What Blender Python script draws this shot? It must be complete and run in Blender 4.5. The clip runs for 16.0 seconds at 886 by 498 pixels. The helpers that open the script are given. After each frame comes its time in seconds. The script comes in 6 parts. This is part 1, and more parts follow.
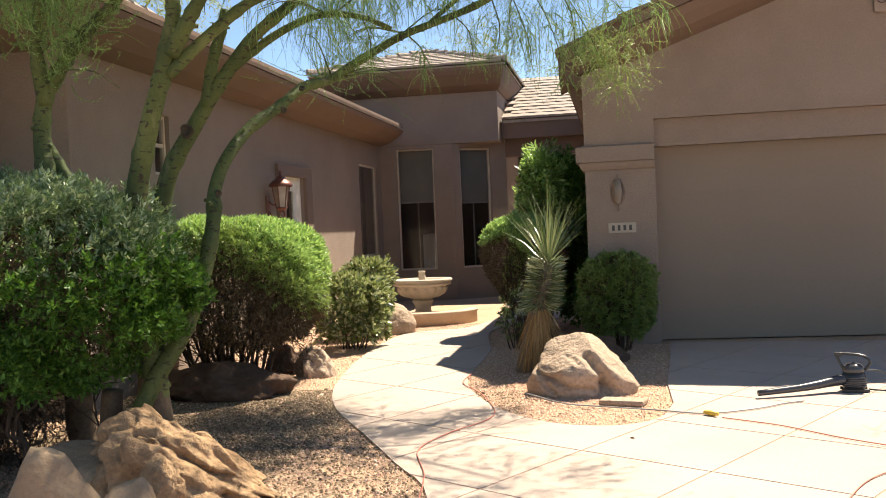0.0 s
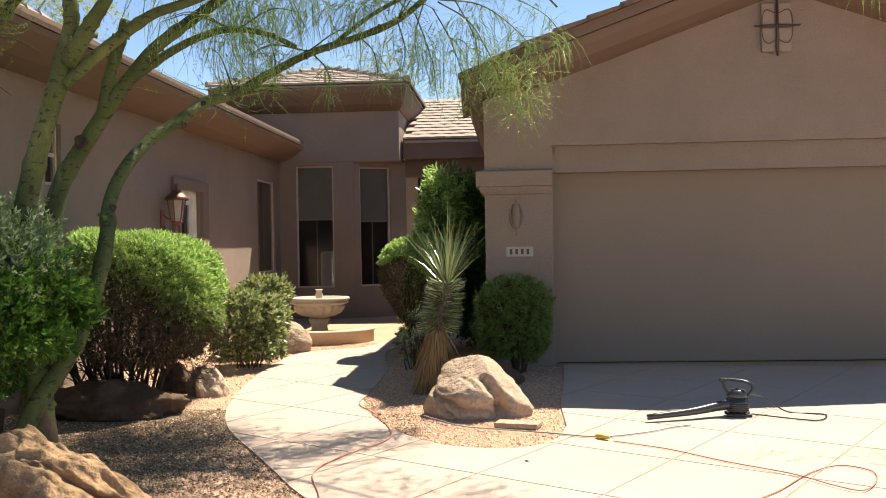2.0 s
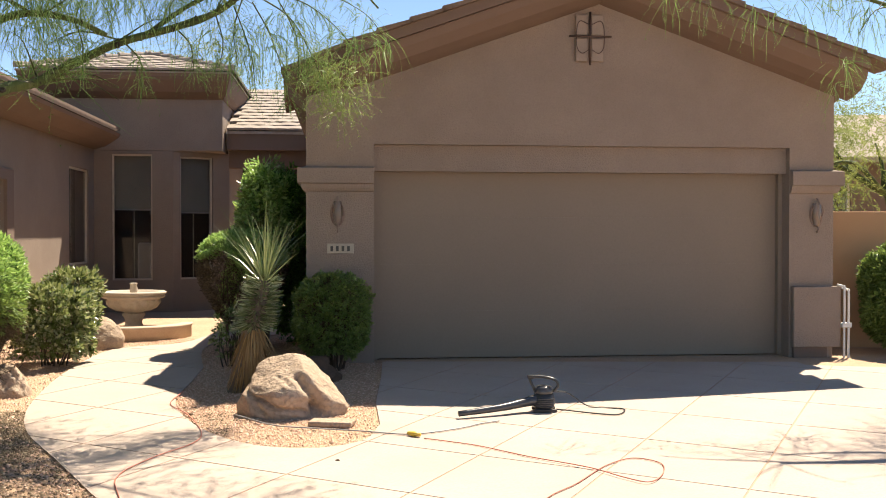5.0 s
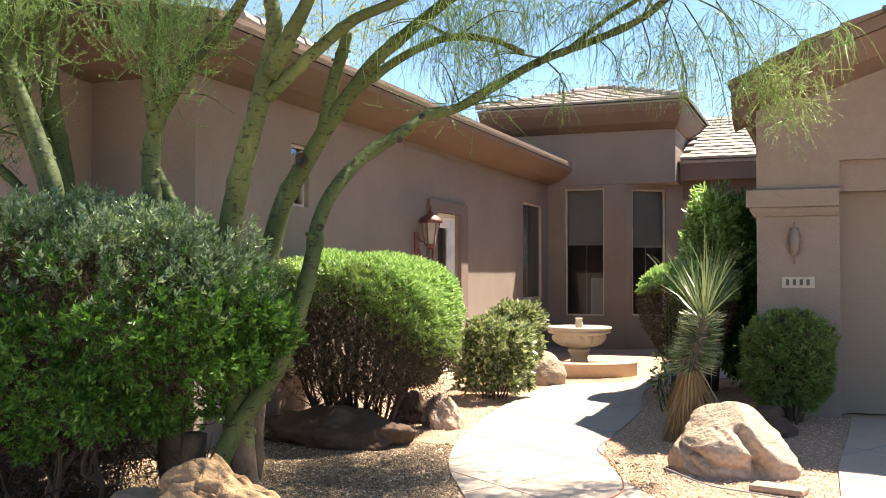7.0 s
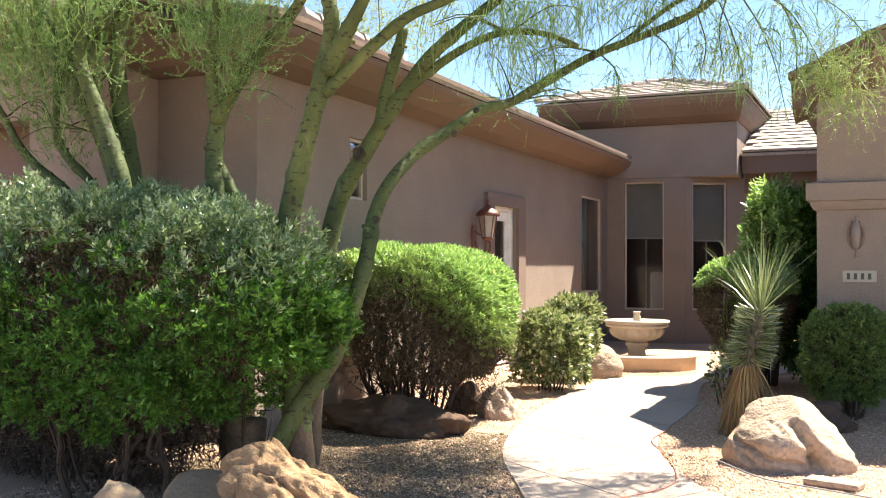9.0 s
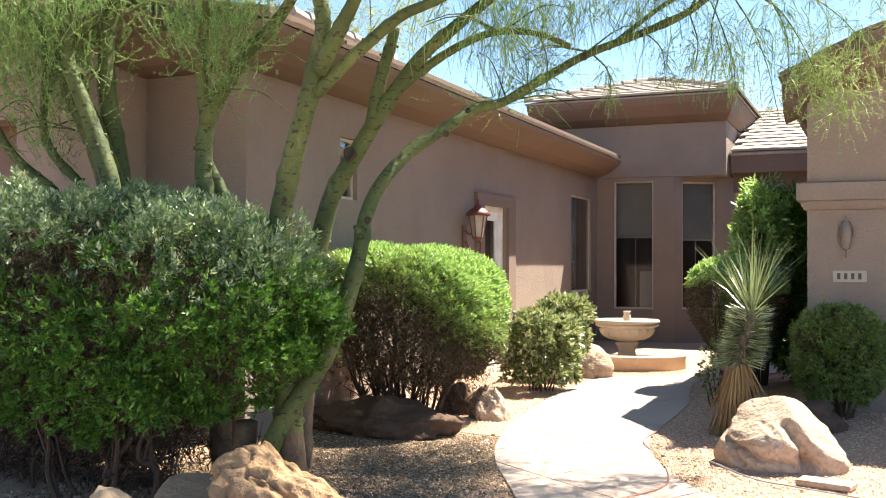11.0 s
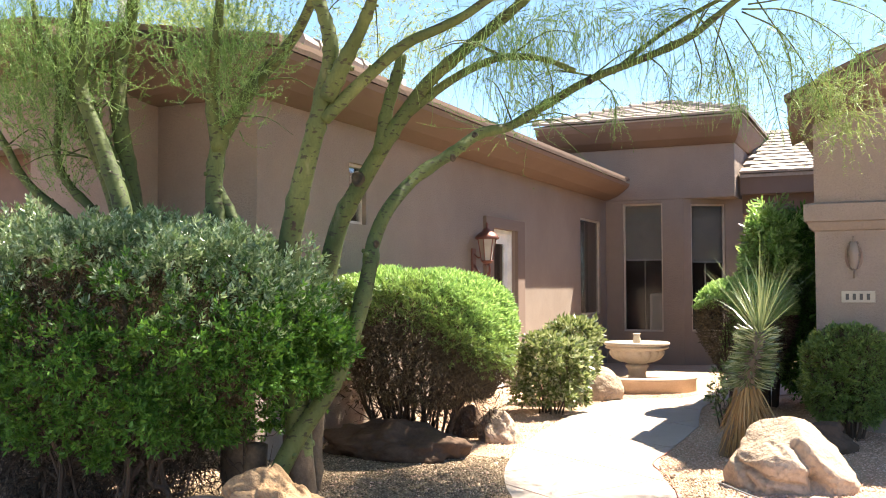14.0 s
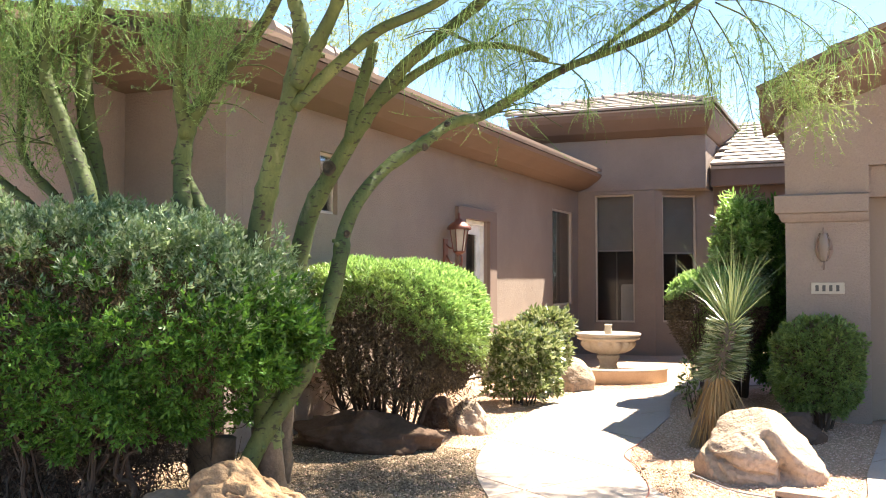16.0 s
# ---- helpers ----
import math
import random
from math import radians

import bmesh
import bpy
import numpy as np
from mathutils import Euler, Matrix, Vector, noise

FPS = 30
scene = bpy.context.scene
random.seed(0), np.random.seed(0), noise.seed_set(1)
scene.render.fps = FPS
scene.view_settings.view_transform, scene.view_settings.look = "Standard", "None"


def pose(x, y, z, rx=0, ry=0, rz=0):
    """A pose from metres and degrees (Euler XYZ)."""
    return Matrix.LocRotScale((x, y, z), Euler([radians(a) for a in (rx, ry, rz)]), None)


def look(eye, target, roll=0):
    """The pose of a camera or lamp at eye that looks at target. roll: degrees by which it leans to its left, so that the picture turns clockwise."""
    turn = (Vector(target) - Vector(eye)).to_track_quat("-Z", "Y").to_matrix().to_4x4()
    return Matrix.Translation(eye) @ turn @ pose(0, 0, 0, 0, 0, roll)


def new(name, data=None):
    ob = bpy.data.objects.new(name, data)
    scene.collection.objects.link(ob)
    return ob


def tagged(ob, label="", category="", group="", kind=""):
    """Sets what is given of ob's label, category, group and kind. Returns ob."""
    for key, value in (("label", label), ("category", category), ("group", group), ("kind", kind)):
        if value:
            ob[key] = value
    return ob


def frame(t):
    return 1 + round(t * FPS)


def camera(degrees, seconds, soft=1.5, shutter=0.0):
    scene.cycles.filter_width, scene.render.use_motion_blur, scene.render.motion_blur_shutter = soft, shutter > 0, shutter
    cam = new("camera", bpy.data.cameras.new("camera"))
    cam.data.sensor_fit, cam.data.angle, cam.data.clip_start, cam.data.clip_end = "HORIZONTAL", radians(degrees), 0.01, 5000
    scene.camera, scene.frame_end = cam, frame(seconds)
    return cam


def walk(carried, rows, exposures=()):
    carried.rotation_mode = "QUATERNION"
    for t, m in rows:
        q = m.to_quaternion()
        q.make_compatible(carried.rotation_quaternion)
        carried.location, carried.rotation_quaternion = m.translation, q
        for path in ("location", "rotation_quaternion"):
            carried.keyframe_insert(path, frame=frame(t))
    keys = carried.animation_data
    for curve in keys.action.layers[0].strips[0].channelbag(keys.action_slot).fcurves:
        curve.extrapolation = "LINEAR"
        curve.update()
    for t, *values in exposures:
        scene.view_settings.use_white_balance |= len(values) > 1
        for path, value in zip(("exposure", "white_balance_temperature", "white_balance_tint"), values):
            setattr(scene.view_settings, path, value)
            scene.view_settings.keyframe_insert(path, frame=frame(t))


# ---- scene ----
cam = camera(49.0, 16.0, soft=1.0)
PATH = [
    (0, (0.757, -11.437, 1.413), (0.197, -9.517, 1.373), -2.50),
    (0.5, (0.746, -11.44, 1.417), (0.22, -9.511, 1.368), -2.23),
    (1, (0.739, -11.455, 1.427), (0.253, -9.516, 1.393), -1.36),
    (1.5, (0.733, -11.454, 1.432), (0.305, -9.501, 1.409), -0.98),
    (2, (0.73, -11.459, 1.447), (0.378, -9.49, 1.437), -1.00),
    (2.5, (0.736, -11.519, 1.456), (0.502, -9.533, 1.461), -0.03),
    (3, (0.849, -11.467, 1.458), (0.782, -9.468, 1.471), 0.30),
    (3.2, (0.897, -11.497, 1.478), (0.89, -9.497, 1.489), 0.41),
    (3.73, (0.902, -11.54, 1.5), (1.005, -9.542, 1.503), 0.47),
    (4.25, (0.888, -11.532, 1.509), (1.004, -9.536, 1.498), 0.31),
    (4.78, (0.856, -11.504, 1.513), (0.899, -9.504, 1.485), 0.10),
    (5.3, (0.812, -11.5, 1.519), (0.724, -9.503, 1.481), -0.05),
    (5.5, (0.745, -11.485, 1.522), (0.584, -9.492, 1.476), -0.22),
    (6, (0.686, -11.054, 1.489), (0.379, -9.077, 1.475), -1.36),
    (6.5, (0.743, -10.666, 1.495), (0.201, -8.741, 1.517), 0.08),
    (7, (0.95, -10.524, 1.439), (0.031, -8.749, 1.488), 0.02),
    (7.5, (1.08, -10.6, 1.413), (0.038, -8.894, 1.482), -0.78),
    (8, (1.073, -10.599, 1.421), (0.036, -8.89, 1.486), -0.27),
    (8.5, (1.041, -10.603, 1.423), (0.006, -8.892, 1.465), 0.23),
    (9, (1.049, -10.597, 1.424), (0.02, -8.883, 1.46), 0.26),
    (9.2, (1.039, -10.565, 1.438), (0.02, -8.845, 1.472), 0.12),
    (10.25, (1.022, -10.575, 1.44), (0.008, -8.851, 1.473), 0.17),
    (11.3, (1.005, -10.585, 1.441), (-0.002, -8.858, 1.474), 0.23),
    (11.5, (1.01, -10.592, 1.438), (-0.006, -8.869, 1.474), 0.07),
    (12, (1.031, -10.634, 1.429), (-0.004, -8.923, 1.478), 0.08),
    (12.5, (1.046, -10.66, 1.429), (0.003, -8.955, 1.487), 0.60),
    (13, (1.059, -10.661, 1.427), (0.016, -8.956, 1.493), 0.33),
    (13.5, (1.069, -10.655, 1.43), (0.03, -8.948, 1.505), -0.10),
    (14, (1.061, -10.624, 1.431), (0.034, -8.91, 1.514), -0.18),
    (14.5, (1.043, -10.59, 1.438), (0.033, -8.866, 1.515), -0.17),
    (15, (1.034, -10.59, 1.433), (0.032, -8.86, 1.507), -0.19),
    (15.5, (1.04, -10.591, 1.429), (0.045, -8.858, 1.504), -0.17),
    (16, (1.029, -10.565, 1.434), (0.051, -8.821, 1.497), -0.05),
]
EXPO = [(0.0, 1.33, 7650, 9), (2.6, 1.25, 7650, 9), (5.6, 1.24, 7650, 9), (6.5, 1.42, 7350, 8), (7.2, 1.92, 7150, 8), (13.0, 2.08, 7150, 8), (16.0, 2.25, 7150, 8)]
walk(cam, [(t, look(eye, target, roll)) for t, eye, target, roll in PATH], EXPO)

# ---- world and sun ----
SUN = Vector((0.319, 0.501, 1.0)).normalized()
world = bpy.data.worlds.new("sky_world")
scene.world = world
world.use_nodes = True
_n = world.node_tree.nodes
_n.clear()
_sky = _n.new("ShaderNodeTexSky")
_sky.sky_type = "NISHITA"
_sky.sun_disc = False
_sky.sun_elevation = math.asin(SUN.z)
_sky.sun_rotation = math.atan2(SUN.x, SUN.y)
_sky.air_density, _sky.dust_density, _sky.ozone_density = 0.62, 0.0, 4.4
_bg = _n.new("ShaderNodeBackground")
_bg.inputs["Strength"].default_value = 0.1
_wo = _n.new("ShaderNodeOutputWorld")
world.node_tree.links.new(_sky.outputs[0], _bg.inputs[0])
world.node_tree.links.new(_bg.outputs[0], _wo.inputs[0])
sun = new("sun", bpy.data.lights.new("sun", "SUN"))
sun.data.energy = 5.0
sun.data.angle = radians(0.55)
sun.data.color = (1.0, 0.955, 0.88)
sun.matrix_world = look(SUN * 40, (0, 0, 0))

# ---- materials ----


def material(name, build):
    m = bpy.data.materials.new(name)
    m.use_nodes = True
    nt = m.node_tree
    bsdf = nt.nodes["Principled BSDF"]
    build(nt, bsdf)
    return m


def node(nt, kind, **kw):
    n = nt.nodes.new(kind)
    for k, v in kw.items():
        n.inputs[k].default_value = v
    return n


def ramp(nt, fac, stops):
    r = nt.nodes.new("ShaderNodeValToRGB")
    e = r.color_ramp.elements
    while len(e) < len(stops):
        e.new(0.5)
    for el, (p, c) in zip(e, stops):
        el.position, el.color = p, (*c, 1)
    nt.links.new(fac, r.inputs[0])
    return r.outputs[0]


def mix(nt, fac, a, b, mode="MIX"):
    m = nt.nodes.new("ShaderNodeMix")
    m.data_type, m.blend_type = "RGBA", mode
    for sock, v in ((m.inputs[0], fac), (m.inputs[6], a), (m.inputs[7], b)):
        if isinstance(v, (int, float)):
            sock.default_value = v
        elif isinstance(v, tuple):
            sock.default_value = (*v, 1)
        else:
            nt.links.new(v, sock)
    return m.outputs[2]


def coords(nt, scale=(1, 1, 1)):
    tc = nt.nodes.new("ShaderNodeTexCoord")
    geo = nt.nodes.new("ShaderNodeNewGeometry")
    mp = nt.nodes.new("ShaderNodeMapping")
    mp.inputs["Scale"].default_value = scale
    nt.links.new(geo.outputs["Position"], mp.inputs["Vector"])
    return mp.outputs[0]


def noise_tex(nt, vec, scale, detail=4.0, rough=0.6):
    n = node(nt, "ShaderNodeTexNoise", Scale=scale, Detail=detail, Roughness=rough)
    nt.links.new(vec, n.inputs["Vector"])
    return n.outputs["Fac"]


def bump(nt, bsdf, height, strength, distance):
    b = node(nt, "ShaderNodeBump", Strength=strength, Distance=distance)
    nt.links.new(height, b.inputs["Height"])
    nt.links.new(b.outputs[0], bsdf.inputs["Normal"])


def rough_surface(c1, c2, c3, big, fine, rough=0.9, bump_d=0.004, bump_s=0.6, spec=0.3, fine_amt=0.35, stretch=(1, 1, 1)):
    """Two tones at a large scale, a third at a fine scale, and relief."""

    def build(nt, bsdf):
        v = coords(nt, stretch)
        col = ramp(nt, noise_tex(nt, v, big, 5, 0.65), [(0.3, c1), (0.7, c2)])
        fn = noise_tex(nt, v, fine, 3, 0.6)
        spots = ramp(nt, fn, [(0.42, (0, 0, 0)), (0.68, (1, 1, 1))])
        m = nt.nodes.new("ShaderNodeMath")
        m.operation = "MULTIPLY"
        m.inputs[1].default_value = fine_amt
        nt.links.new(spots, m.inputs[0])
        nt.links.new(mix(nt, m.outputs[0], col, c3), bsdf.inputs["Base Color"])
        bsdf.inputs["Roughness"].default_value = rough
        bsdf.inputs["Specular IOR Level"].default_value = spec
        bump(nt, bsdf, fn, bump_s, bump_d)

    return build


def plain(c, rough=0.5, metal=0.0, spec=0.5, vary=0.12, scale=6.0):
    def build(nt, bsdf):
        v = coords(nt)
        d = tuple(x * (1 - vary) for x in c)
        u = tuple(min(1, x * (1 + vary)) for x in c)
        nt.links.new(ramp(nt, noise_tex(nt, v, scale), [(0.3, d), (0.7, u)]), bsdf.inputs["Base Color"])
        bsdf.inputs["Roughness"].default_value = rough
        bsdf.inputs["Metallic"].default_value = metal
        bsdf.inputs["Specular IOR Level"].default_value = spec

    return build


def leafy(c_dark, c_mid, c_light, rough=0.5, trans=0.35, spec=0.4):
    """Leaves: every leaf its own tone, some light passing through."""

    def build(nt, bsdf):
        geo = nt.nodes.new("ShaderNodeNewGeometry")
        col = ramp(nt, geo.outputs["Random Per Island"], [(0.0, c_dark), (0.55, c_mid), (1.0, c_light)])
        nt.links.new(col, bsdf.inputs["Base Color"])
        bsdf.inputs["Roughness"].default_value = rough
        bsdf.inputs["Specular IOR Level"].default_value = spec
        tr = nt.nodes.new("ShaderNodeBsdfTranslucent")
        nt.links.new(mix(nt, 0.5, col, (c_light[0] * 1.2, c_light[1] * 1.2, c_light[2] * 0.7)), tr.inputs["Color"])
        ms = node(nt, "ShaderNodeMixShader", Fac=trans)
        nt.links.new(bsdf.outputs[0], ms.inputs[1])
        nt.links.new(tr.outputs[0], ms.inputs[2])
        nt.links.new(ms.outputs[0], nt.nodes["Material Output"].inputs["Surface"])

    return build


STUCCO = material("stucco_taupe", rough_surface((0.25, 0.195, 0.162), (0.3, 0.236, 0.195), (0.222, 0.172, 0.142), 1.3, 55, 0.92, 0.014, 0.9, 0.2))
TRIM = material("stucco_brown_trim", rough_surface((0.168, 0.115, 0.09), (0.195, 0.134, 0.106), (0.145, 0.1, 0.078), 0.8, 90, 0.9, 0.004, 0.5, 0.2))
SURROUND = material("stucco_dark_surround", rough_surface((0.2, 0.145, 0.12), (0.225, 0.16, 0.13), (0.17, 0.12, 0.1), 1.2, 90, 0.9, 0.004, 0.5, 0.2))
GARDOOR = material("garage_door_paint", rough_surface((0.225, 0.175, 0.134), (0.245, 0.19, 0.146), (0.205, 0.16, 0.122), 0.7, 40, 0.7, 0.001, 0.3, 0.35))
CONCRETE = material("driveway_concrete", rough_surface((0.4, 0.318, 0.268), (0.462, 0.374, 0.32), (0.345, 0.268, 0.222), 0.7, 55, 0.88, 0.002, 0.4, 0.25))
JOINT = material("joint_dirt", rough_surface((0.4, 0.25, 0.18), (0.46, 0.3, 0.22), (0.34, 0.21, 0.15), 5, 80, 0.95))
GRAVEL = material("granite_gravel_ground", rough_surface((0.44, 0.29, 0.196), (0.55, 0.39, 0.27), (0.27, 0.18, 0.12), 1.1, 62, 0.95, 0.012, 1.0, 0.2, 0.6))
TILE = material("roof_tile_concrete", rough_surface((0.27, 0.222, 0.19), (0.39, 0.335, 0.292), (0.18, 0.142, 0.12), 2.6, 30, 0.9, 0.004, 0.7, 0.2))
TILE_DARK = material("roof_tile_brown", rough_surface((0.16, 0.11, 0.085), (0.22, 0.16, 0.125), (0.11, 0.08, 0.06), 2.6, 30, 0.9, 0.004, 0.7, 0.2))
ROCK = material("granite_boulder", rough_surface((0.36, 0.255, 0.18), (0.47, 0.36, 0.275), (0.2, 0.148, 0.115), 2.6, 26, 0.9, 0.022, 1.0, 0.25, 0.55))
ROCK2 = material("sandstone_boulder", rough_surface((0.29, 0.175, 0.092), (0.44, 0.285, 0.165), (0.12, 0.075, 0.045), 4.5, 22, 0.9, 0.025, 1.0, 0.25, 0.45))
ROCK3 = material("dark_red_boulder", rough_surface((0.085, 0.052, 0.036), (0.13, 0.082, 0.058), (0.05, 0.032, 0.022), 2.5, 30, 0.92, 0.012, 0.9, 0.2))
CAST = material("cast_stone_cream", rough_surface((0.42, 0.36, 0.29), (0.54, 0.47, 0.39), (0.28, 0.225, 0.175), 4, 60, 0.85, 0.003, 0.5, 0.3))
CURB = material("cast_stone_pink", rough_surface((0.46, 0.35, 0.26), (0.56, 0.44, 0.34), (0.33, 0.23, 0.165), 3, 60, 0.88, 0.003, 0.5, 0.25))


def _bark(nt, bsdf):
    col = ramp(nt, noise_tex(nt, coords(nt, (1.5, 1.5, 0.8)), 2.2, 4, 0.6), [(0.3, (0.04, 0.06, 0.018)), (0.55, (0.085, 0.11, 0.034)), (0.75, (0.15, 0.17, 0.06))])
    scar = noise_tex(nt, coords(nt, (4, 4, 9)), 4.5, 2, 0.5)
    col = mix(nt, ramp(nt, scar, [(0.58, (0, 0, 0)), (0.64, (0.85, 0.85, 0.85))]), col, (0.03, 0.026, 0.016))
    grey = noise_tex(nt, coords(nt, (4, 4, 1.6)), 1.7, 3, 0.6)
    col = mix(nt, ramp(nt, grey, [(0.62, (0, 0, 0)), (0.75, (0.5, 0.5, 0.5))]), col, (0.21, 0.2, 0.12))
    fine = noise_tex(nt, coords(nt, (1, 1, 0.5)), 70, 3, 0.6)
    nt.links.new(mix(nt, 0.35, col, mix(nt, 1.0, col, ramp(nt, fine, [(0.3, (0.35, 0.35, 0.35)), (0.7, (1, 1, 1))]), "MULTIPLY")), bsdf.inputs["Base Color"])
    bsdf.inputs["Roughness"].default_value = 0.72
    bsdf.inputs["Specular IOR Level"].default_value = 0.3
    bump(nt, bsdf, scar, 0.8, 0.006)


BARK = material("palo_verde_bark", _bark)
BARK_OLD = material("brown_foot_bark", rough_surface((0.1, 0.07, 0.045), (0.17, 0.12, 0.08), (0.05, 0.036, 0.025), 8, 40, 0.92, 0.006, 0.9))
KNOT = material("bark_scar", rough_surface((0.035, 0.028, 0.02), (0.075, 0.062, 0.04), (0.02, 0.015, 0.012), 14, 60, 0.9))
ROCK4 = material("grey_tan_boulder", rough_surface((0.26, 0.18, 0.115), (0.36, 0.255, 0.165), (0.17, 0.12, 0.08), 3.5, 40, 0.92, 0.008, 0.8, 0.2, 0.4))
BARK2 = material("shrub_wood", rough_surface((0.06, 0.04, 0.028), (0.1, 0.068, 0.05), (0.04, 0.03, 0.022), 9, 60, 0.9))
DEADWOOD = material("grey_stump_wood", rough_surface((0.13, 0.1, 0.075), (0.2, 0.16, 0.12), (0.08, 0.06, 0.05), 7, 50, 0.9))
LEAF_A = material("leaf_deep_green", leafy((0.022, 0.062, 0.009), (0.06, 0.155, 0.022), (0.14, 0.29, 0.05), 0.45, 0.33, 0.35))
# sunlit sheen of the large shrub's top, put into the leaf colour
LEAF_SAGE_LIT = material("leaf_sage_sunlit", leafy((0.035, 0.085, 0.024), (0.105, 0.19, 0.075), (0.42, 0.5, 0.34), 0.3, 0.3, 0.75))
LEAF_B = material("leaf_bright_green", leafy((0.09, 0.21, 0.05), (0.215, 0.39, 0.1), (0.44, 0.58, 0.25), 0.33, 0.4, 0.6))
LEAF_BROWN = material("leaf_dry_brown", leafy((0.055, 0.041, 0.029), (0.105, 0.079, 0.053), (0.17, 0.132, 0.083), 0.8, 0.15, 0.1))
# the palest tone stands in for sun glints on glossy leaves
LEAF_C = material("leaf_glossy_olive", leafy((0.035, 0.065, 0.016), (0.085, 0.135, 0.035), (0.46, 0.48, 0.3), 0.16, 0.28, 0.8))
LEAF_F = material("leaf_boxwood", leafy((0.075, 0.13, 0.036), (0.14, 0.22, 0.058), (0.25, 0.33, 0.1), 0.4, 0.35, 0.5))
LEAF_PV = material("leaf_palo_verde", leafy((0.055, 0.12, 0.035), (0.13, 0.23, 0.075), (0.29, 0.41, 0.17), 0.5, 0.33, 0.3))
LEAF_FAR = material("leaf_far_tree", leafy((0.150, 0.195, 0.075), (0.240, 0.300, 0.105), (0.330, 0.375, 0.150), 0.6, 0.4, 0.2))
LEAF_TIP = material("leaf_dry_olive", leafy((0.1, 0.14, 0.045), (0.19, 0.25, 0.09), (0.33, 0.39, 0.18), 0.5, 0.35, 0.3))
LEAF_Y = material("yucca_blade", leafy((0.045, 0.075, 0.03), (0.17, 0.22, 0.095), (0.5, 0.53, 0.34), 0.26, 0.14, 0.7))
LEAF_YDRY = material("yucca_dry_skirt", leafy((0.2, 0.122, 0.055), (0.32, 0.205, 0.095), (0.45, 0.31, 0.155), 0.8, 0.1, 0.1))
WHITE = material("white_paint", plain((0.78, 0.77, 0.74), 0.45))
FRAMEM = material("tan_window_frame", plain((0.5, 0.42, 0.34), 0.5))
BLIND = material("blind_grey", plain((0.3, 0.27, 0.23), 0.7))
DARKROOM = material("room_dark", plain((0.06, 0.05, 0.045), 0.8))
CURTAIN = material("curtain_pale", plain((0.4, 0.36, 0.34), 0.8))
COPPER = material("copper_red_metal", plain((0.2, 0.08, 0.06), 0.45, 0.5))
BLACKP = material("black_plastic", plain((0.02, 0.02, 0.022), 0.35))
GREYP = material("grey_plastic", plain((0.05, 0.05, 0.054), 0.22))
ORANGE = material("orange_cord", plain((0.52, 0.17, 0.12), 0.5))
GREYCORD = material("grey_cord", plain((0.3, 0.28, 0.27), 0.5))
YELLOW = material("yellow_plug", plain((0.65, 0.42, 0.06), 0.45))
PLAQUE = material("plaque_ceramic", plain((0.4, 0.35, 0.28), 0.6))
INK = material("plaque_ink", plain((0.06, 0.055, 0.05), 0.6))
IRON = material("bronze_iron", plain((0.09, 0.055, 0.045), 0.5, 0.4))
PIPE = material("white_pipe", plain((0.7, 0.68, 0.64), 0.4))
GARDENWALL = material("garden_wall_stucco", rough_surface((0.42, 0.25, 0.14), (0.48, 0.29, 0.165), (0.36, 0.21, 0.12), 0.8, 70, 0.92, 0.004, 0.5, 0.2))
# near-black colour stands in for the deep shade of the porch
ENTRYSHADE = material("entry_porch_shade", plain((0.03, 0.022, 0.018), 0.6))
BROWNDOOR = material("brown_door_paint", plain((0.13, 0.075, 0.055), 0.6))


def _glass(nt, bsdf):
    bsdf.inputs["Base Color"].default_value = (0.75, 0.78, 0.78, 1)
    bsdf.inputs["Roughness"].default_value = 0.03
    bsdf.inputs["Transmission Weight"].default_value = 1.0
    bsdf.inputs["IOR"].default_value = 1.45


GLASS = material("window_glass", _glass)


def _lampglass(nt, bsdf):
    bsdf.inputs["Base Color"].default_value = (0.4, 0.31, 0.26, 1)
    bsdf.inputs["Roughness"].default_value = 0.25
    bsdf.inputs["Transmission Weight"].default_value = 0.6


LAMPGLASS = material("lantern_glass", _lampglass)
CLEARLAMP = material("pale_lantern_glass", plain((0.36, 0.31, 0.27), 0.15))

# ---- building helpers ----


def gz(y):
    """Height of the ground: level at the house, falling gently to the street."""
    return min(0.0, 0.025 * (y + 0.3))


PLACE = [Matrix.Identity(4)]  # the frame in which things are laid out; the garage front stands askew to the wing
GARAGE = Matrix.Rotation(radians(6.0), 4, "Z") @ Matrix.Diagonal((1.035, 1, 1.012, 1))

WX = -5.3
TURN = Matrix.Rotation(radians(6.0), 4, "Z")
WINGFRAME = Matrix.Translation((WX, 1.0, 0)) @ TURN @ Matrix.Translation((-WX, -1.0, 0))
BAYFRAME = Matrix.Translation((-5.964, 7.318, 0)) @ TURN  # x along the bay's front, y into the house


def in_frame(m):
    PLACE[0] = m


def empty(name, x=0, y=0, z=0, **tags):
    ob = new(name)
    ob.empty_display_size = 0.1
    ob.location = PLACE[0] @ Vector((x, y, z))
    bpy.context.view_layer.update()
    return tagged(ob, **tags)


def link_mesh(name, me, mat, parent=None, label="", smooth=False):
    me.materials.append(mat)
    if smooth:
        me.polygons.foreach_set("use_smooth", [True] * len(me.polygons))
    ob = new(name, me)
    if parent is not None:
        ob.parent = parent
        if parent.parent is None:
            ob.matrix_parent_inverse = Matrix.Translation(-Vector(parent.location))
    if label:
        ob["label"] = label
    return ob


def part(name, bm, mat, parent=None, label="", smooth=False):
    me = bpy.data.meshes.new(name)
    bmesh.ops.transform(bm, matrix=PLACE[0], verts=bm.verts)
    bm.to_mesh(me)
    bm.free()
    return link_mesh(name, me, mat, parent, label, smooth)


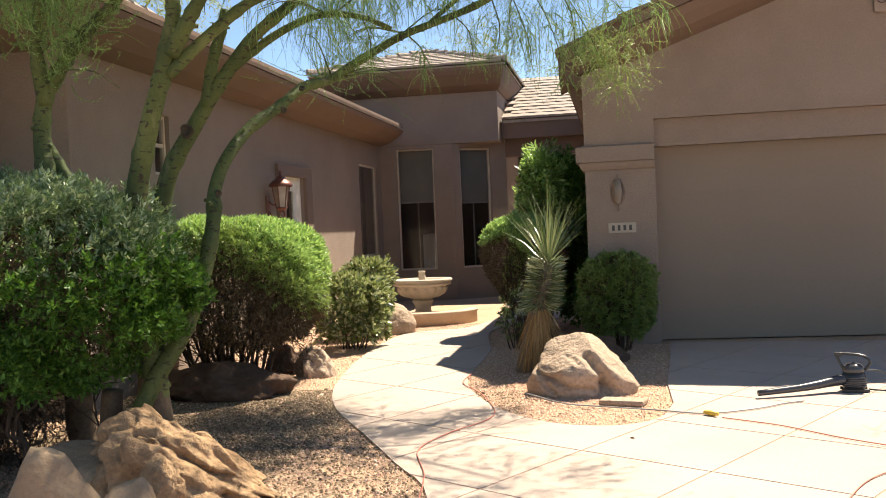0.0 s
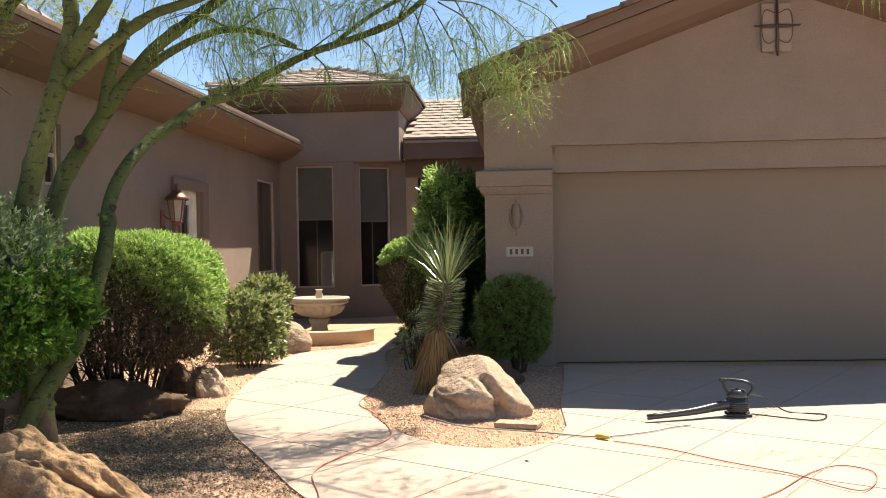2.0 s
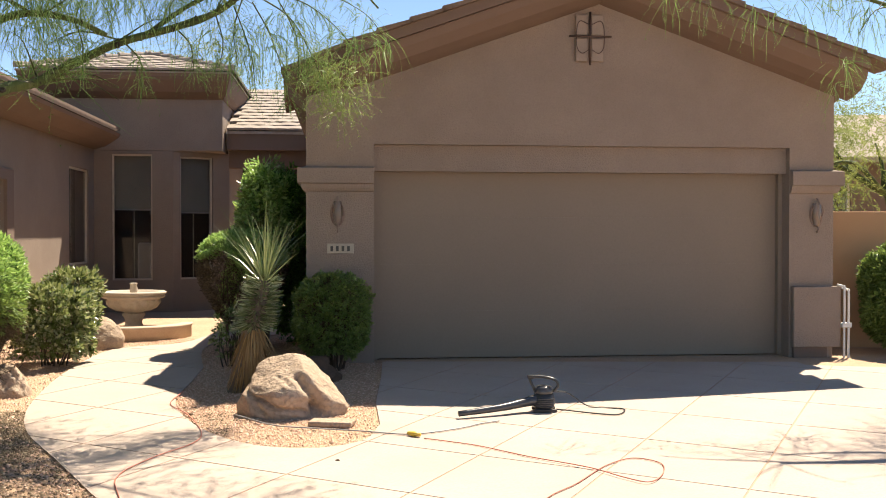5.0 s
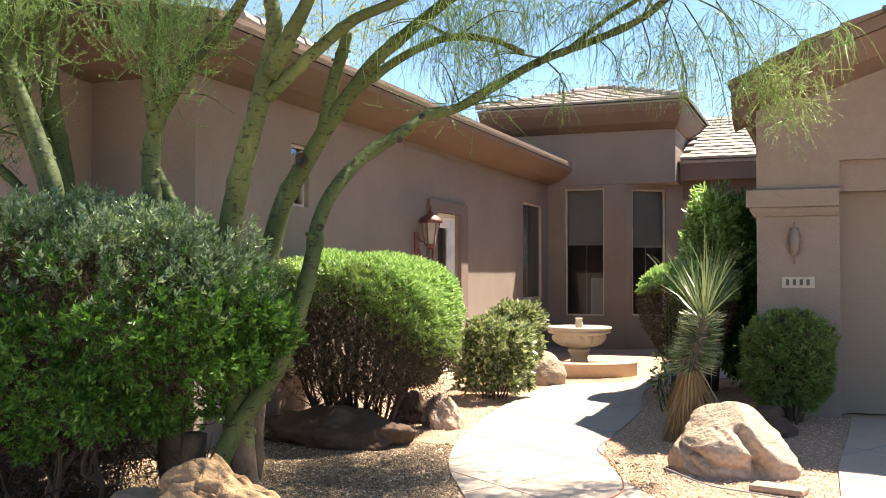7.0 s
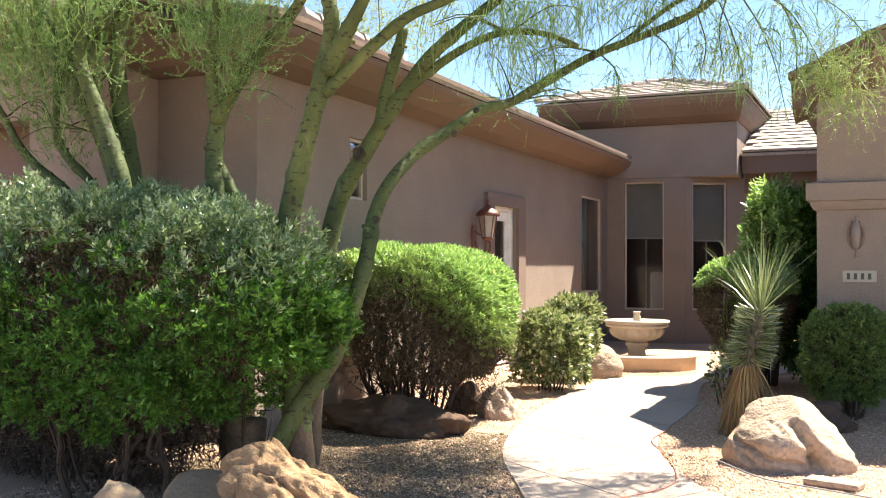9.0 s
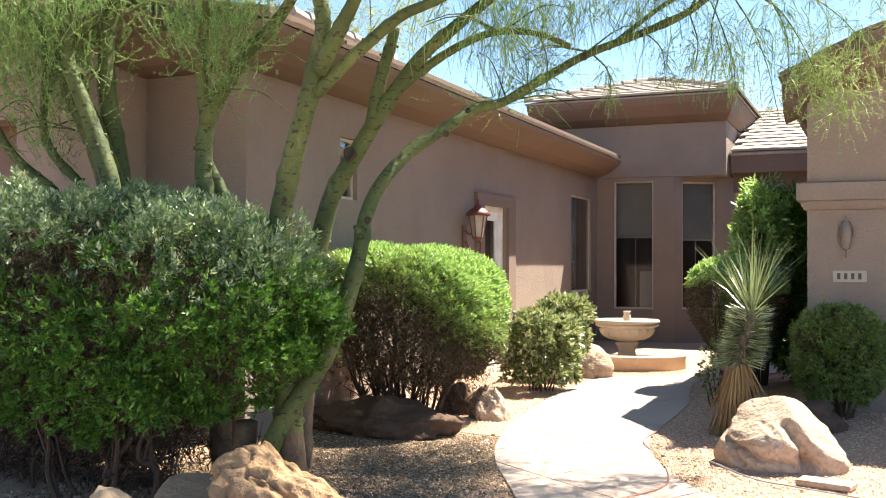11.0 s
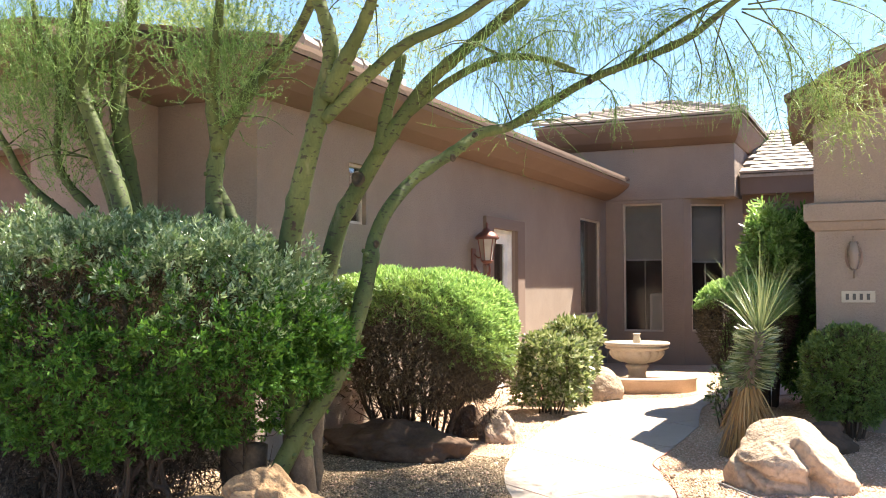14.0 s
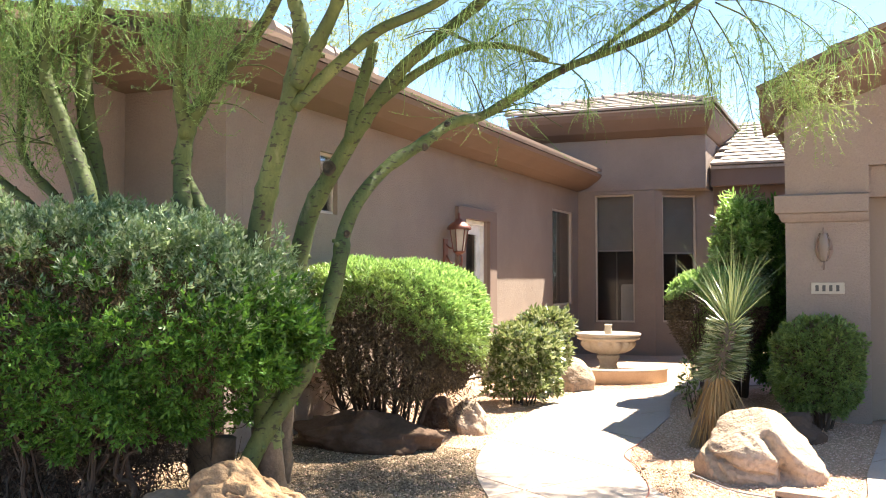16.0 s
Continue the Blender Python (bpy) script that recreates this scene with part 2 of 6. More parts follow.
def np_mesh(name, verts, faces, mat, parent=None, label="", smooth=False):
    """A mesh from arrays: verts (n, 3), faces (m, 3 or 4)."""
    me = bpy.data.meshes.new(name)
    verts = np.asarray(verts, dtype=np.float32)
    faces = np.asarray(faces, dtype=np.int32)
    k = faces.shape[1]
    me.vertices.add(len(verts))
    me.vertices.foreach_set("co", verts.ravel())
    me.loops.add(faces.size)
    me.loops.foreach_set("vertex_index", faces.ravel())
    me.polygons.add(len(faces))
    me.polygons.foreach_set("loop_start", np.arange(0, faces.size, k, dtype=np.int32))
    me.update(calc_edges=True)
    return link_mesh(name, me, mat, parent, label, smooth)


def box(bm, x0, x1, y0, y1, z0, z1):
    v = [bm.verts.new(p) for p in ((x0, y0, z0), (x1, y0, z0), (x1, y1, z0), (x0, y1, z0), (x0, y0, z1), (x1, y0, z1), (x1, y1, z1), (x0, y1, z1))]
    for f in ((3, 2, 1, 0), (4, 5, 6, 7), (0, 1, 5, 4), (1, 2, 6, 5), (2, 3, 7, 6), (3, 0, 4, 7)):
        bm.faces.new([v[i] for i in f])
    return v


def boxes(*rows, bevel=0.0, m=None):
    bm = bmesh.new()
    for r in rows:
        box(bm, *r)
    if bevel:
        bmesh.ops.bevel(bm, geom=bm.edges[:], offset=bevel, segments=2, affect="EDGES", profile=0.5)
    if m is not None:
        bmesh.ops.transform(bm, matrix=m, verts=bm.verts)
    return bm


def wall_mesh(u0, u1, z0, z1, thick, holes, m, top=None):
    """An upright wall along u with through openings (ua, ub, za, zb); m lays u, depth, z into the world. top: z as a function of u."""
    bm = bmesh.new()
    us = sorted({u0, u1, *[h[0] for h in holes], *[h[1] for h in holes]})
    zs = sorted({z0, z1, *[h[2] for h in holes], *[h[3] for h in holes]})
    us = [u for u in us if u0 <= u <= u1]
    zs = [z for z in zs if z0 <= z <= z1]

    def solid(i, j):
        if not (0 <= i < len(us) - 1 and 0 <= j < len(zs) - 1):
            return False
        uc, zc = (us[i] + us[i + 1]) / 2, (zs[j] + zs[j + 1]) / 2
        return not any(h[0] < uc < h[1] and h[2] < zc < h[3] for h in holes)

    def quad(pts):
        bm.faces.new([bm.verts.new(p) for p in pts])

    for i in range(len(us) - 1):
        for j in range(len(zs) - 1):
            if not solid(i, j):
                continue
            a, b, c, d = us[i], us[i + 1], zs[j], zs[j + 1]
            da, db = (top(a), top(b)) if top and j == len(zs) - 2 else (d, d)
            quad(((a, 0, c), (b, 0, c), (b, 0, db), (a, 0, da)))
            quad(((b, thick, c), (a, thick, c), (a, thick, da), (b, thick, db)))
            if not solid(i - 1, j):
                quad(((a, thick, c), (a, 0, c), (a, 0, da), (a, thick, da)))
            if not solid(i + 1, j):
                quad(((b, 0, c), (b, thick, c), (b, thick, db), (b, 0, db)))
            if not solid(i, j - 1):
                quad(((a, 0, c), (a, thick, c), (b, thick, c), (b, 0, c)))
            if not solid(i, j + 1):
                quad(((a, 0, da), (b, 0, db), (b, thick, db), (a, thick, da)))
    bmesh.ops.remove_doubles(bm, verts=bm.verts, dist=0.0005)
    bmesh.ops.transform(bm, matrix=m, verts=bm.verts)
    bmesh.ops.recalc_face_normals(bm, faces=bm.faces)
    return bm


def sweep(points, profile):
    """A profile of (outwards, z) swept along plan points (x, y[, dz]); outwards is to the right of the way."""
    bm = bmesh.new()
    rings = []
    n = len(points)
    for i, p in enumerate(points):
        p2 = Vector(p[:2])
        dz = p[2] if len(p) > 2 else 0
        d0 = (p2 - Vector(points[i - 1][:2])).normalized() if i else None
        d1 = (Vector(points[i + 1][:2]) - p2).normalized() if i < n - 1 else None
        n0 = Vector((d0.y, -d0.x)) if d0 else None
        n1 = Vector((d1.y, -d1.x)) if d1 else None
        nn = (n0 + n1) / (1 + n0.dot(n1)) if n0 and n1 else (n0 or n1)
        rings.append([bm.verts.new((p2.x + nn.x * o, p2.y + nn.y * o, z + dz)) for o, z in profile])
    k = len(profile)
    for a, b in zip(rings, rings[1:]):
        for i in range(k):
            bm.faces.new((a[i], a[(i + 1) % k], b[(i + 1) % k], b[i]))
    bm.faces.new(rings[0])
    bm.faces.new(rings[-1])
    bmesh.ops.recalc_face_normals(bm, faces=bm.faces)
    return bm


def lathe(profile, seg=32, a0=0.0, a1=2 * math.pi, wob=None):
    bm = bmesh.new()
    closed = abs(a1 - a0 - 2 * math.pi) < 1e-6
    n = seg if closed else seg + 1
    rings = []
    for i in range(n):
        a = a0 + (a1 - a0) * i / seg
        rings.append([bm.verts.new((r * (wob(a, z) if wob else 1) * math.cos(a), r * (wob(a, z) if wob else 1) * math.sin(a), z)) for r, z in profile])
    for i in range(seg):
        A, B = rings[i], rings[(i + 1) % n]
        for j in range(len(profile) - 1):
            bm.faces.new((A[j], B[j], B[j + 1], A[j + 1]))
    bmesh.ops.remove_doubles(bm, verts=bm.verts, dist=0.0003)
    bmesh.ops.recalc_face_normals(bm, faces=bm.faces)
    return bm


def tube(bm, pts, radii, seg=8, cap=True):
    """A tapering tube through points."""
    pts = [Vector(p) for p in pts]
    rings = []
    side = None
    for i, p in enumerate(pts):
        d = (pts[min(i + 1, len(pts) - 1)] - pts[max(i - 1, 0)]).normalized()
        if side is None:
            side = d.orthogonal().normalized()
        else:
            side = (side - d * side.dot(d)).normalized()
        up = d.cross(side)
        rings.append([bm.verts.new(p + (side * math.cos(2 * math.pi * k / seg) + up * math.sin(2 * math.pi * k / seg)) * radii[i]) for k in range(seg)])
    for a, b in zip(rings, rings[1:]):
        for k in range(seg):
            bm.faces.new((a[k], a[(k + 1) % seg], b[(k + 1) % seg], b[k]))
    if cap:
        bm.faces.new(rings[0][::-1])
        bm.faces.new(rings[-1])


def spline(pts, n=6):
    """Catmull-Rom points through pts."""
    P = [Vector(p) for p in pts]
    P = [P[0] * 2 - P[1], *P, P[-1] * 2 - P[-2]]
    out = []
    for i in range(1, len(P) - 2):
        a, b, c, d = P[i - 1 : i + 3]
        for k in range(n):
            t = k / n
            out.append(0.5 * (2 * b + (c - a) * t + (2 * a - 5 * b + 4 * c - d) * t * t + (3 * b - 3 * c + d - a) * t**3))
    out.append(P[-2])
    return out


def leaf_mesh(name, pos, nrm, size, mat, parent, aspect=0.35, seed=0, label="", up=0.0, droop=0.0, jitter=0.55):
    """Small folded leaves (two triangles each) at pos, growing along nrm."""
    rng = np.random.default_rng(seed)
    n = len(pos)
    d = nrm + rng.normal(0, jitter, (n, 3))
    d[:, 2] += up - droop
    d /= np.linalg.norm(d, axis=1, keepdims=True) + 1e-9
    s = np.cross(d, rng.normal(0, 0.6, (n, 3)) + np.array([0.15, 0.2, 0.8]))
    s /= np.linalg.norm(s, axis=1, keepdims=True) + 1e-9
    L = size * rng.uniform(0.6, 1.35, (n, 1))
    W = L * aspect * 0.5
    lift = np.cross(d, s) * W * 0.5
    v = np.empty((n, 4, 3))
    v[:, 0] = pos
    v[:, 1] = pos + d * L * 0.5 + s * W + lift
    v[:, 2] = pos + d * L
    v[:, 3] = pos + d * L * 0.5 - s * W + lift
    i = np.arange(n)[:, None] * 4
    faces = np.concatenate([i + [0, 1, 2], i + [0, 2, 3]], 0)
    return np_mesh(name, v.reshape(-1, 3), faces, mat, parent, label)


def shoot_mesh(name, pos, nrm, size, mat, parent, aspect=0.35, seed=0, label="", up=0.3, per=8, spread=0.9, stem=0.9):
    """Leaf shoots: leaves fan out round a short stem that grows outwards and up."""
    rng = np.random.default_rng(seed + 500)
    n = len(pos)
    d = nrm + rng.normal(0, 0.35, (n, 3))
    d[:, 2] += up
    d /= np.linalg.norm(d, axis=1, keepdims=True) + 1e-9
    s = np.cross(d, rng.normal(0, 1, (n, 3)))
    s /= np.linalg.norm(s, axis=1, keepdims=True)
    t = np.cross(d, s)
    P, D = [], []
    big = size * rng.uniform(0.7, 1.3, (n, 1))
    for k in range(per):
        a = 2.4 * k + rng.uniform(0, 0.5, (n, 1))
        f = k / max(1, per - 1)
        P.append(pos + d * big * stem * f)
        D.append(d * (0.45 + 0.9 * f) + (s * np.cos(a) + t * np.sin(a)) * spread)
    P, D = np.concatenate(P), np.concatenate(D)
    return leaf_mesh(name, P, D, size, mat, parent, aspect, seed, label, jitter=0.16)


def groove(p, lines):
    """How deep the clefts in a boulder are at the direction p; lines: points, depth, width."""
    out = 0.0
    for pts, depth, width in lines:
        best = 9.0
        for a, b in zip(pts, pts[1:]):
            a, b = Vector(a).normalized(), Vector(b).normalized()
            ab = b - a
            t = max(0.0, min(1.0, (p - a).dot(ab) / ab.length_squared))
            best = min(best, (p - a - ab * t).length)
        out += depth * math.exp(-((best / width) ** 2))
    return out


def rock(name, x, y, z0, rx, ry, rz, rot, mat, seed, label, flat=0.25, amp=0.22, cuts=6, category="boulder", group="", lines=(), sub=5, crackle=1.6, lean=0.0):
    """A weathered boulder: a ball cut by planes, roughened at two scales, set a little into the ground."""
    rng = random.Random(seed)
    bm = bmesh.new()
    bmesh.ops.create_icosphere(bm, subdivisions=sub, radius=1.0)
    planes = []
    for _ in range(cuts):
        d = Vector((rng.uniform(-1, 1), rng.uniform(-1, 1), rng.uniform(-0.3, 1))).normalized()
        planes.append((d, rng.uniform(0.68, 0.9)))
    off = Vector((seed * 3.7, seed * 1.3, 0))
    for v in bm.verts:
        p = v.co.copy()
        for d, h in planes:
            e = p.dot(d) - h
            if e > 0:
                p -= d * e * 0.85
        w = noise.fractal(p * 1.3 + off, 1.0, 2.0, 4) * amp + noise.fractal(p * 5 + off, 0.9, 2.1, 4) * amp * 0.22
        crack = abs(noise.noise(p * 1.7 + off * 2))
        w -= max(0, 0.06 - crack) * crackle
        if lines:
            w -= groove(v.co.normalized(), lines)
        p *= 1 + w
        p.z = max(p.z, -flat)
        if lean and p.x > -0.35:
            p.z = -flat + (p.z + flat) * max(0.12, 1 - lean * (p.x + 0.35))
        v.co = (p.x * rx, p.y * ry, (p.z + flat) * rz / (1 + flat))
    bmesh.ops.transform(bm, matrix=pose(x, y, z0 - 0.04, 0, 0, rot), verts=bm.verts)
    ob = part(name, bm, mat, None, "", True)
    return tagged(ob, label, category, group)

# ---- ground, driveway and walk ----


def lay(bm):
    """Cuts flat work where the ground starts to fall and lets it follow the ground."""
    g = bm.verts[:] + bm.edges[:] + bm.faces[:]
    bmesh.ops.bisect_plane(bm, geom=g, plane_co=(0, -0.3, 0), plane_no=(0, 1, 0))
    for v in bm.verts:
        v.co.z += gz(v.co.y)


def ground_sheet():
    bm = bmesh.new()
    xs = [-900, -60, -20, *np.arange(-12, 14.1, 1.0), 24, 60, 900]
    ys = [-900, -60, -24, *np.arange(-14, 12.1, 1.0), 24, 60, 900]
    grid = [[bm.verts.new((x, y, max(-1.2, gz(y)) - 0.010)) for y in ys] for x in xs]
    for i in range(len(xs) - 1):
        for j in range(len(ys) - 1):
            bm.faces.new((grid[i][j], grid[i + 1][j], grid[i + 1][j + 1], grid[i][j + 1]))
    return tagged(part("ground", bm, GRAVEL), "tan decomposed granite gravel ground round the house", "ground", kind="structure")


ground_sheet()

# plan of the concrete: the driveway with the curving walk, round the planted island
WALK_LEFT = [(-0.3, -14.0), (-0.45, -8.2), (-0.94, -6.15), (-1.41, -5.37), (-1.98, -4.52), (-2.5, -3.75), (-2.86, -2.95), (-3.12, -2.0), (-3.3, -1.1), (-3.42, -0.2), (-3.52, 0.7), (-3.5, 1.35)]
WALK_FAR = [(-3.2, 1.62), (-2.9, 1.78), (-2.75, 2.2), (-2.7, 2.9), (-2.65, 6.2), (-1.3, 6.2), (-1.5, 3.4), (-2.2, 2.2), (-2.35, 1.4), (-2.15, 0.4), (-1.9, -0.5)]
ISLAND_FRONT = [(-1.8, -1.4), (-1.7, -2.35), (-1.45, -3.05), (-1.05, -3.72), (-0.58, -4.15), (-0.1, -4.22), (0.22, -3.95), (0.3, -3.4), (0.2, -2.5), (0.16, -1.2), (0.1, -0.02)]
DRIVE_RIGHT = [(5.0, -0.02), (5.0, -0.3), (6.3, -0.55), (6.6, -3.0), (6.4, -7.0), (6.0, -14.0)]


def smooth2(pts, n=4):
    return [(p.x, p.y) for p in spline([(x, y, 0) for x, y in pts], n)]


CONCRETE_PLAN = smooth2(WALK_LEFT[1:]) + smooth2(WALK_FAR[:4], 3)[1:] + WALK_FAR[4:6] + smooth2(WALK_FAR[6:], 3) + smooth2(ISLAND_FRONT[:8], 4) + ISLAND_FRONT[8:] + DRIVE_RIGHT + [WALK_LEFT[0]]


def plan_mesh(plan, top, bottom):
    bm = bmesh.new()
    vs = [bm.verts.new((x, y, top)) for x, y in plan]
    es = [bm.edges.new((vs[i], vs[(i + 1) % len(vs)])) for i in range(len(vs))]
    bmesh.ops.triangle_fill(bm, edges=es, use_beauty=True)
    for f in bm.faces:
        if f.normal.z < 0:
            f.normal_flip()
    return bm


A_DIR = Vector((0.45, 0.893))  # joints that run away from the street
B_DIR = Vector((0.893, -0.45))
PITCH_A, OFF_A = 0.95, 0.13
PITCH_B, OFF_B = 1.05, 0.72


def concrete():
    base = plan_mesh(CONCRETE_PLAN, 0.0045, 0)
    lay(base)
    slab_bed = tagged(part("driveway", base, JOINT), "pale concrete driveway and curving walk with scored joints", "driveway", kind="structure")
    bm = plan_mesh(CONCRETE_PLAN, 0.0, 0)
    half = 0.007
    for d, pitch, off in ((B_DIR, PITCH_A, OFF_A), (A_DIR, PITCH_B, OFF_B)):
        for k in range(-16, 17):
            for e in (-half, half):
                c = d * (k * pitch + off + e)
                bmesh.ops.bisect_plane(bm, geom=bm.verts[:] + bm.edges[:] + bm.faces[:], plane_co=(c.x, c.y, 0), plane_no=(d.x, d.y, 0))
    lay(bm)
    cells = {}
    for f in bm.faces:
        c = f.calc_center_median()
        u, w = (c.xy.dot(B_DIR) - OFF_A) / PITCH_A, (c.xy.dot(A_DIR) - OFF_B) / PITCH_B
        if abs(u - round(u)) * PITCH_A < half * 0.98 or abs(w - round(w)) * PITCH_B < half * 0.98:
            continue
        cells.setdefault((math.floor(u), math.floor(w)), []).append([v.co.copy() for v in f.verts])
    bm.free()
    for faces in cells.values():
        b = bmesh.new()
        for f in faces:
            b.faces.new([b.verts.new(p) for p in f])
        bmesh.ops.remove_doubles(b, verts=b.verts, dist=0.0004)
        ret = bmesh.ops.extrude_face_region(b, geom=b.faces[:])
        for v in (g for g in ret["geom"] if isinstance(g, bmesh.types.BMVert)):
            v.co.z += 0.008
        bmesh.ops.recalc_face_normals(b, faces=b.faces)
        part("slab", b, CONCRETE, slab_bed)


concrete()

# ---- garage ----
GX0, GX1 = -0.77, 5.5  # front wall, left to right
RIDGE_X, RAKE = 2.62, 0.365
WALL_T = 0.25


def gable_top(u):
    return 4.32 - abs(u - RIDGE_X) * RAKE


def garage():
    zs = [gable_top(GX0), gable_top(GX1)]
    bm = bmesh.new()
    # gable front with the door's opening, in one plate
    outer = [(GX0, -0.15), (0.0, -0.15), (0.0, 2.55), (4.95, 2.55), (4.95, -0.15), (GX1, -0.15), (GX1, zs[1]), (RIDGE_X, gable_top(RIDGE_X)), (GX0, zs[0])]
    front = [bm.verts.new((x, 0, z)) for x, z in outer]
    back = [bm.verts.new((x, WALL_T, z)) for x, z in outer]
    for a, b, c, d in ((0, 1, 2, 8), (2, 3, 6, 7), (3, 4, 5, 6), (2, 7, 8, None)):
        idx = [i for i in (a, b, c, d) if i is not None]
        bm.faces.new([front[i] for i in idx])
        bm.faces.new([back[i] for i in idx][::-1])
    n = len(outer)
    for i in range(n):
        bm.faces.new((front[i], back[i], back[(i + 1) % n], front[(i + 1) % n]))
    bmesh.ops.recalc_face_normals(bm, faces=bm.faces)
    tagged(part("wall_garage_front", bm, STUCCO), "taupe stucco garage gable wall in shade", "wall", kind="structure")
    tagged(part("wall_garage_west", boxes((GX0, GX0 + WALL_T, WALL_T + 0.001, 9.0, -0.15, zs[0] - 0.05)), STUCCO), "taupe stucco side wall of the garage", "wall", kind="structure")
    tagged(part("wall_garage_east", boxes((GX1 - WALL_T, GX1, WALL_T + 0.001, 9.0, -0.15, zs[1] - 0.05)), STUCCO), "taupe stucco side wall of the garage", "wall", kind="structure")
    tagged(part("wall_garage_back", boxes((GX0 + WALL_T, GX1 - WALL_T, 8.75, 9.0, -0.15, 3.2)), STUCCO), "taupe stucco rear wall of the garage", "wall", kind="structure")
    # lintel band set back above the door
    tagged(part("lintel", boxes((0.0, 4.95, 0.1, 0.24, 2.24, 2.55)), STUCCO), "taupe stucco lintel band set back over the garage door", "trim", kind="structure")
    # sectional door: four flat panels
    door = empty("garage_door", 2.475, 0.3, 0.0, label="closed beige sectional garage door with flush panels", category="garage door", kind="structure")
    for k in range(4):
        z0 = 0.005 + k * 0.565
        part("panel", boxes((0.02, 4.93, 0.28, 0.32, z0, z0 + 0.5643)), GARDOOR, door)
    part("jamb", boxes((0.0, 0.05, 0.2, 0.33, 0, 2.24)), GARDOOR, door)
    part("jamb", boxes((4.9, 4.95, 0.2, 0.33, 0, 2.24)), GARDOOR, door)

    # corbelled caps on both piers
    prof = [(0.0, 1.99), (0.03, 2.0), (0.05, 2.03), (0.06, 2.06), (0.06, 2.08), (0.095, 2.09), (0.095, 2.26), (0.0, 2.285)]
    for nm, pts in (("pier_cap", [(GX0, 0.5), (GX0, 0.0), (-0.005, 0.0)]), ("pier_cap", [(4.955, 0.0), (GX1, 0.0), (GX1, 0.5)])):
        tagged(part(nm, sweep(pts, prof), STUCCO), "moulded stucco cap on the garage pier", "moulding", kind="structure")
    # low plinth box on the right pier
    tagged(part("pier_plinth", boxes((4.97, GX1 + 0.06, -0.09, -0.002, 0.12, 0.86), bevel=0.012), STUCCO), "low taupe stucco plinth on the garage pier", "plinth", kind="structure")
    tagged(part("pier_base", boxes((4.99, GX1 - 0.1, -0.06, -0.001, -0.12, 0.118)), TRIM), "dark base under the stucco plinth", "base", kind="structure")


in_frame(GARAGE)
garage()


def rake_roof():
    """Garage roof: two slopes with a boxed brown rake, closed at the eaves."""
    roof = empty("roof_garage", RIDGE_X, 0, 4.3, label="low gable roof of the garage with brown rakes and concrete tiles", category="roof", kind="structure")
    oh, front, back = 0.27, -0.55, 9.3
    for side, xe in ((-1, GX0 - oh), (1, GX1 + 0.16)):
        def top(x):
            return 4.66 - abs(x - RIDGE_X) * RAKE + (0.12 * max(0.0, -0.25 - x))
        # roof plate
        bm = bmesh.new()
        vs = []
        # the west corner is clipped back behind the pier
        plan = ((RIDGE_X, front), (-0.25, front), (xe, 0.35), (xe, back), (RIDGE_X, back)) if side < 0 else ((RIDGE_X, front), (xe, front), (xe, back), (RIDGE_X, back))
        for x, y in plan:
            vs.append(((x, y, top(x)), (x, y, top(x) - 0.12)))
        t = [bm.verts.new(a) for a, _ in vs]
        b = [bm.verts.new(c) for _, c in vs]
        n = len(vs)
        bm.faces.new(t)
        bm.faces.new(b[::-1])
        for i in range(n):
            bm.faces.new((t[i], b[i], b[(i + 1) % n], t[(i + 1) % n]))
        bmesh.ops.recalc_face_normals(bm, faces=bm.faces)
        part("roof_plate", bm, TRIM, roof)
        # cove under the rake, from the wall out to the edge
        prof = [(0.0, -0.4), (0.16, -0.37), (0.34, -0.31), (0.46, -0.2), (0.5, -0.12), (0.5, -0.1), (0.0, -0.1)]
        bm = bmesh.new()
        rings = []
        for x, dy in ((RIDGE_X, 0.0), (-0.25, 0.0), (xe, 0.88)) if side < 0 else ((RIDGE_X, 0.0), (xe, 0.0)):
            rings.append([bm.verts.new((x, -0.002 - o + dy, top(x) + z - 0.022)) for o, z in prof])
        k = len(prof)
        for ra, rb in zip(rings, rings[1:]):
            for i in range(k):
                bm.faces.new((ra[i], ra[(i + 1) % k], rb[(i + 1) % k], rb[i]))
        bm.faces.new(rings[0])
        bm.faces.new(rings[-1])
        bmesh.ops.recalc_face_normals(bm, faces=bm.faces)
        part("rake_cove", bm, TRIM, roof)
        # eave cove along the side
        zb = top(xe) - 0.13
        xw = GX0 if side < 0 else GX1
        d = xe - xw
        prof2 = [(xw, zb - 0.32), (xw + d * 0.35, zb - 0.28), (xw + d * 0.75, zb - 0.16), (xe - side * 0.03, zb), (xw, zb)]
        bm = bmesh.new()
        rings = [[bm.verts.new((x, y, z)) for x, z in prof2] for y in (0.3 if side < 0 else 0.0, 9.0)]
        k = len(prof2)
        for i in range(k):
            bm.faces.new((rings[0][i], rings[0][(i + 1) % k], rings[1][(i + 1) % k], rings[1][i]))
        bm.faces.new(rings[0])
        bm.faces.new(rings[1])
        bmesh.ops.recalc_face_normals(bm, faces=bm.faces)
        part("eave_cove", bm, TRIM, roof)
    return roof


ROOF_GARAGE = rake_roof()
in_frame(Matrix.Identity(4))

# ---- west wing ----
WING = Matrix(((0, -1, 0, WX), (1, 0, 0, 0), (0, 0, 1, 0), (0, 0, 0, 1)))  # u runs along +y, depth goes to -x
SW = (-2.53, -2.17, 2.12, 2.76)
NICHE = (1.36, 2.31, -0.05, 2.29)
W3 = (5.63, 6.92, 0.96, 2.72)
NEAR = -4.14  # front end of the wing


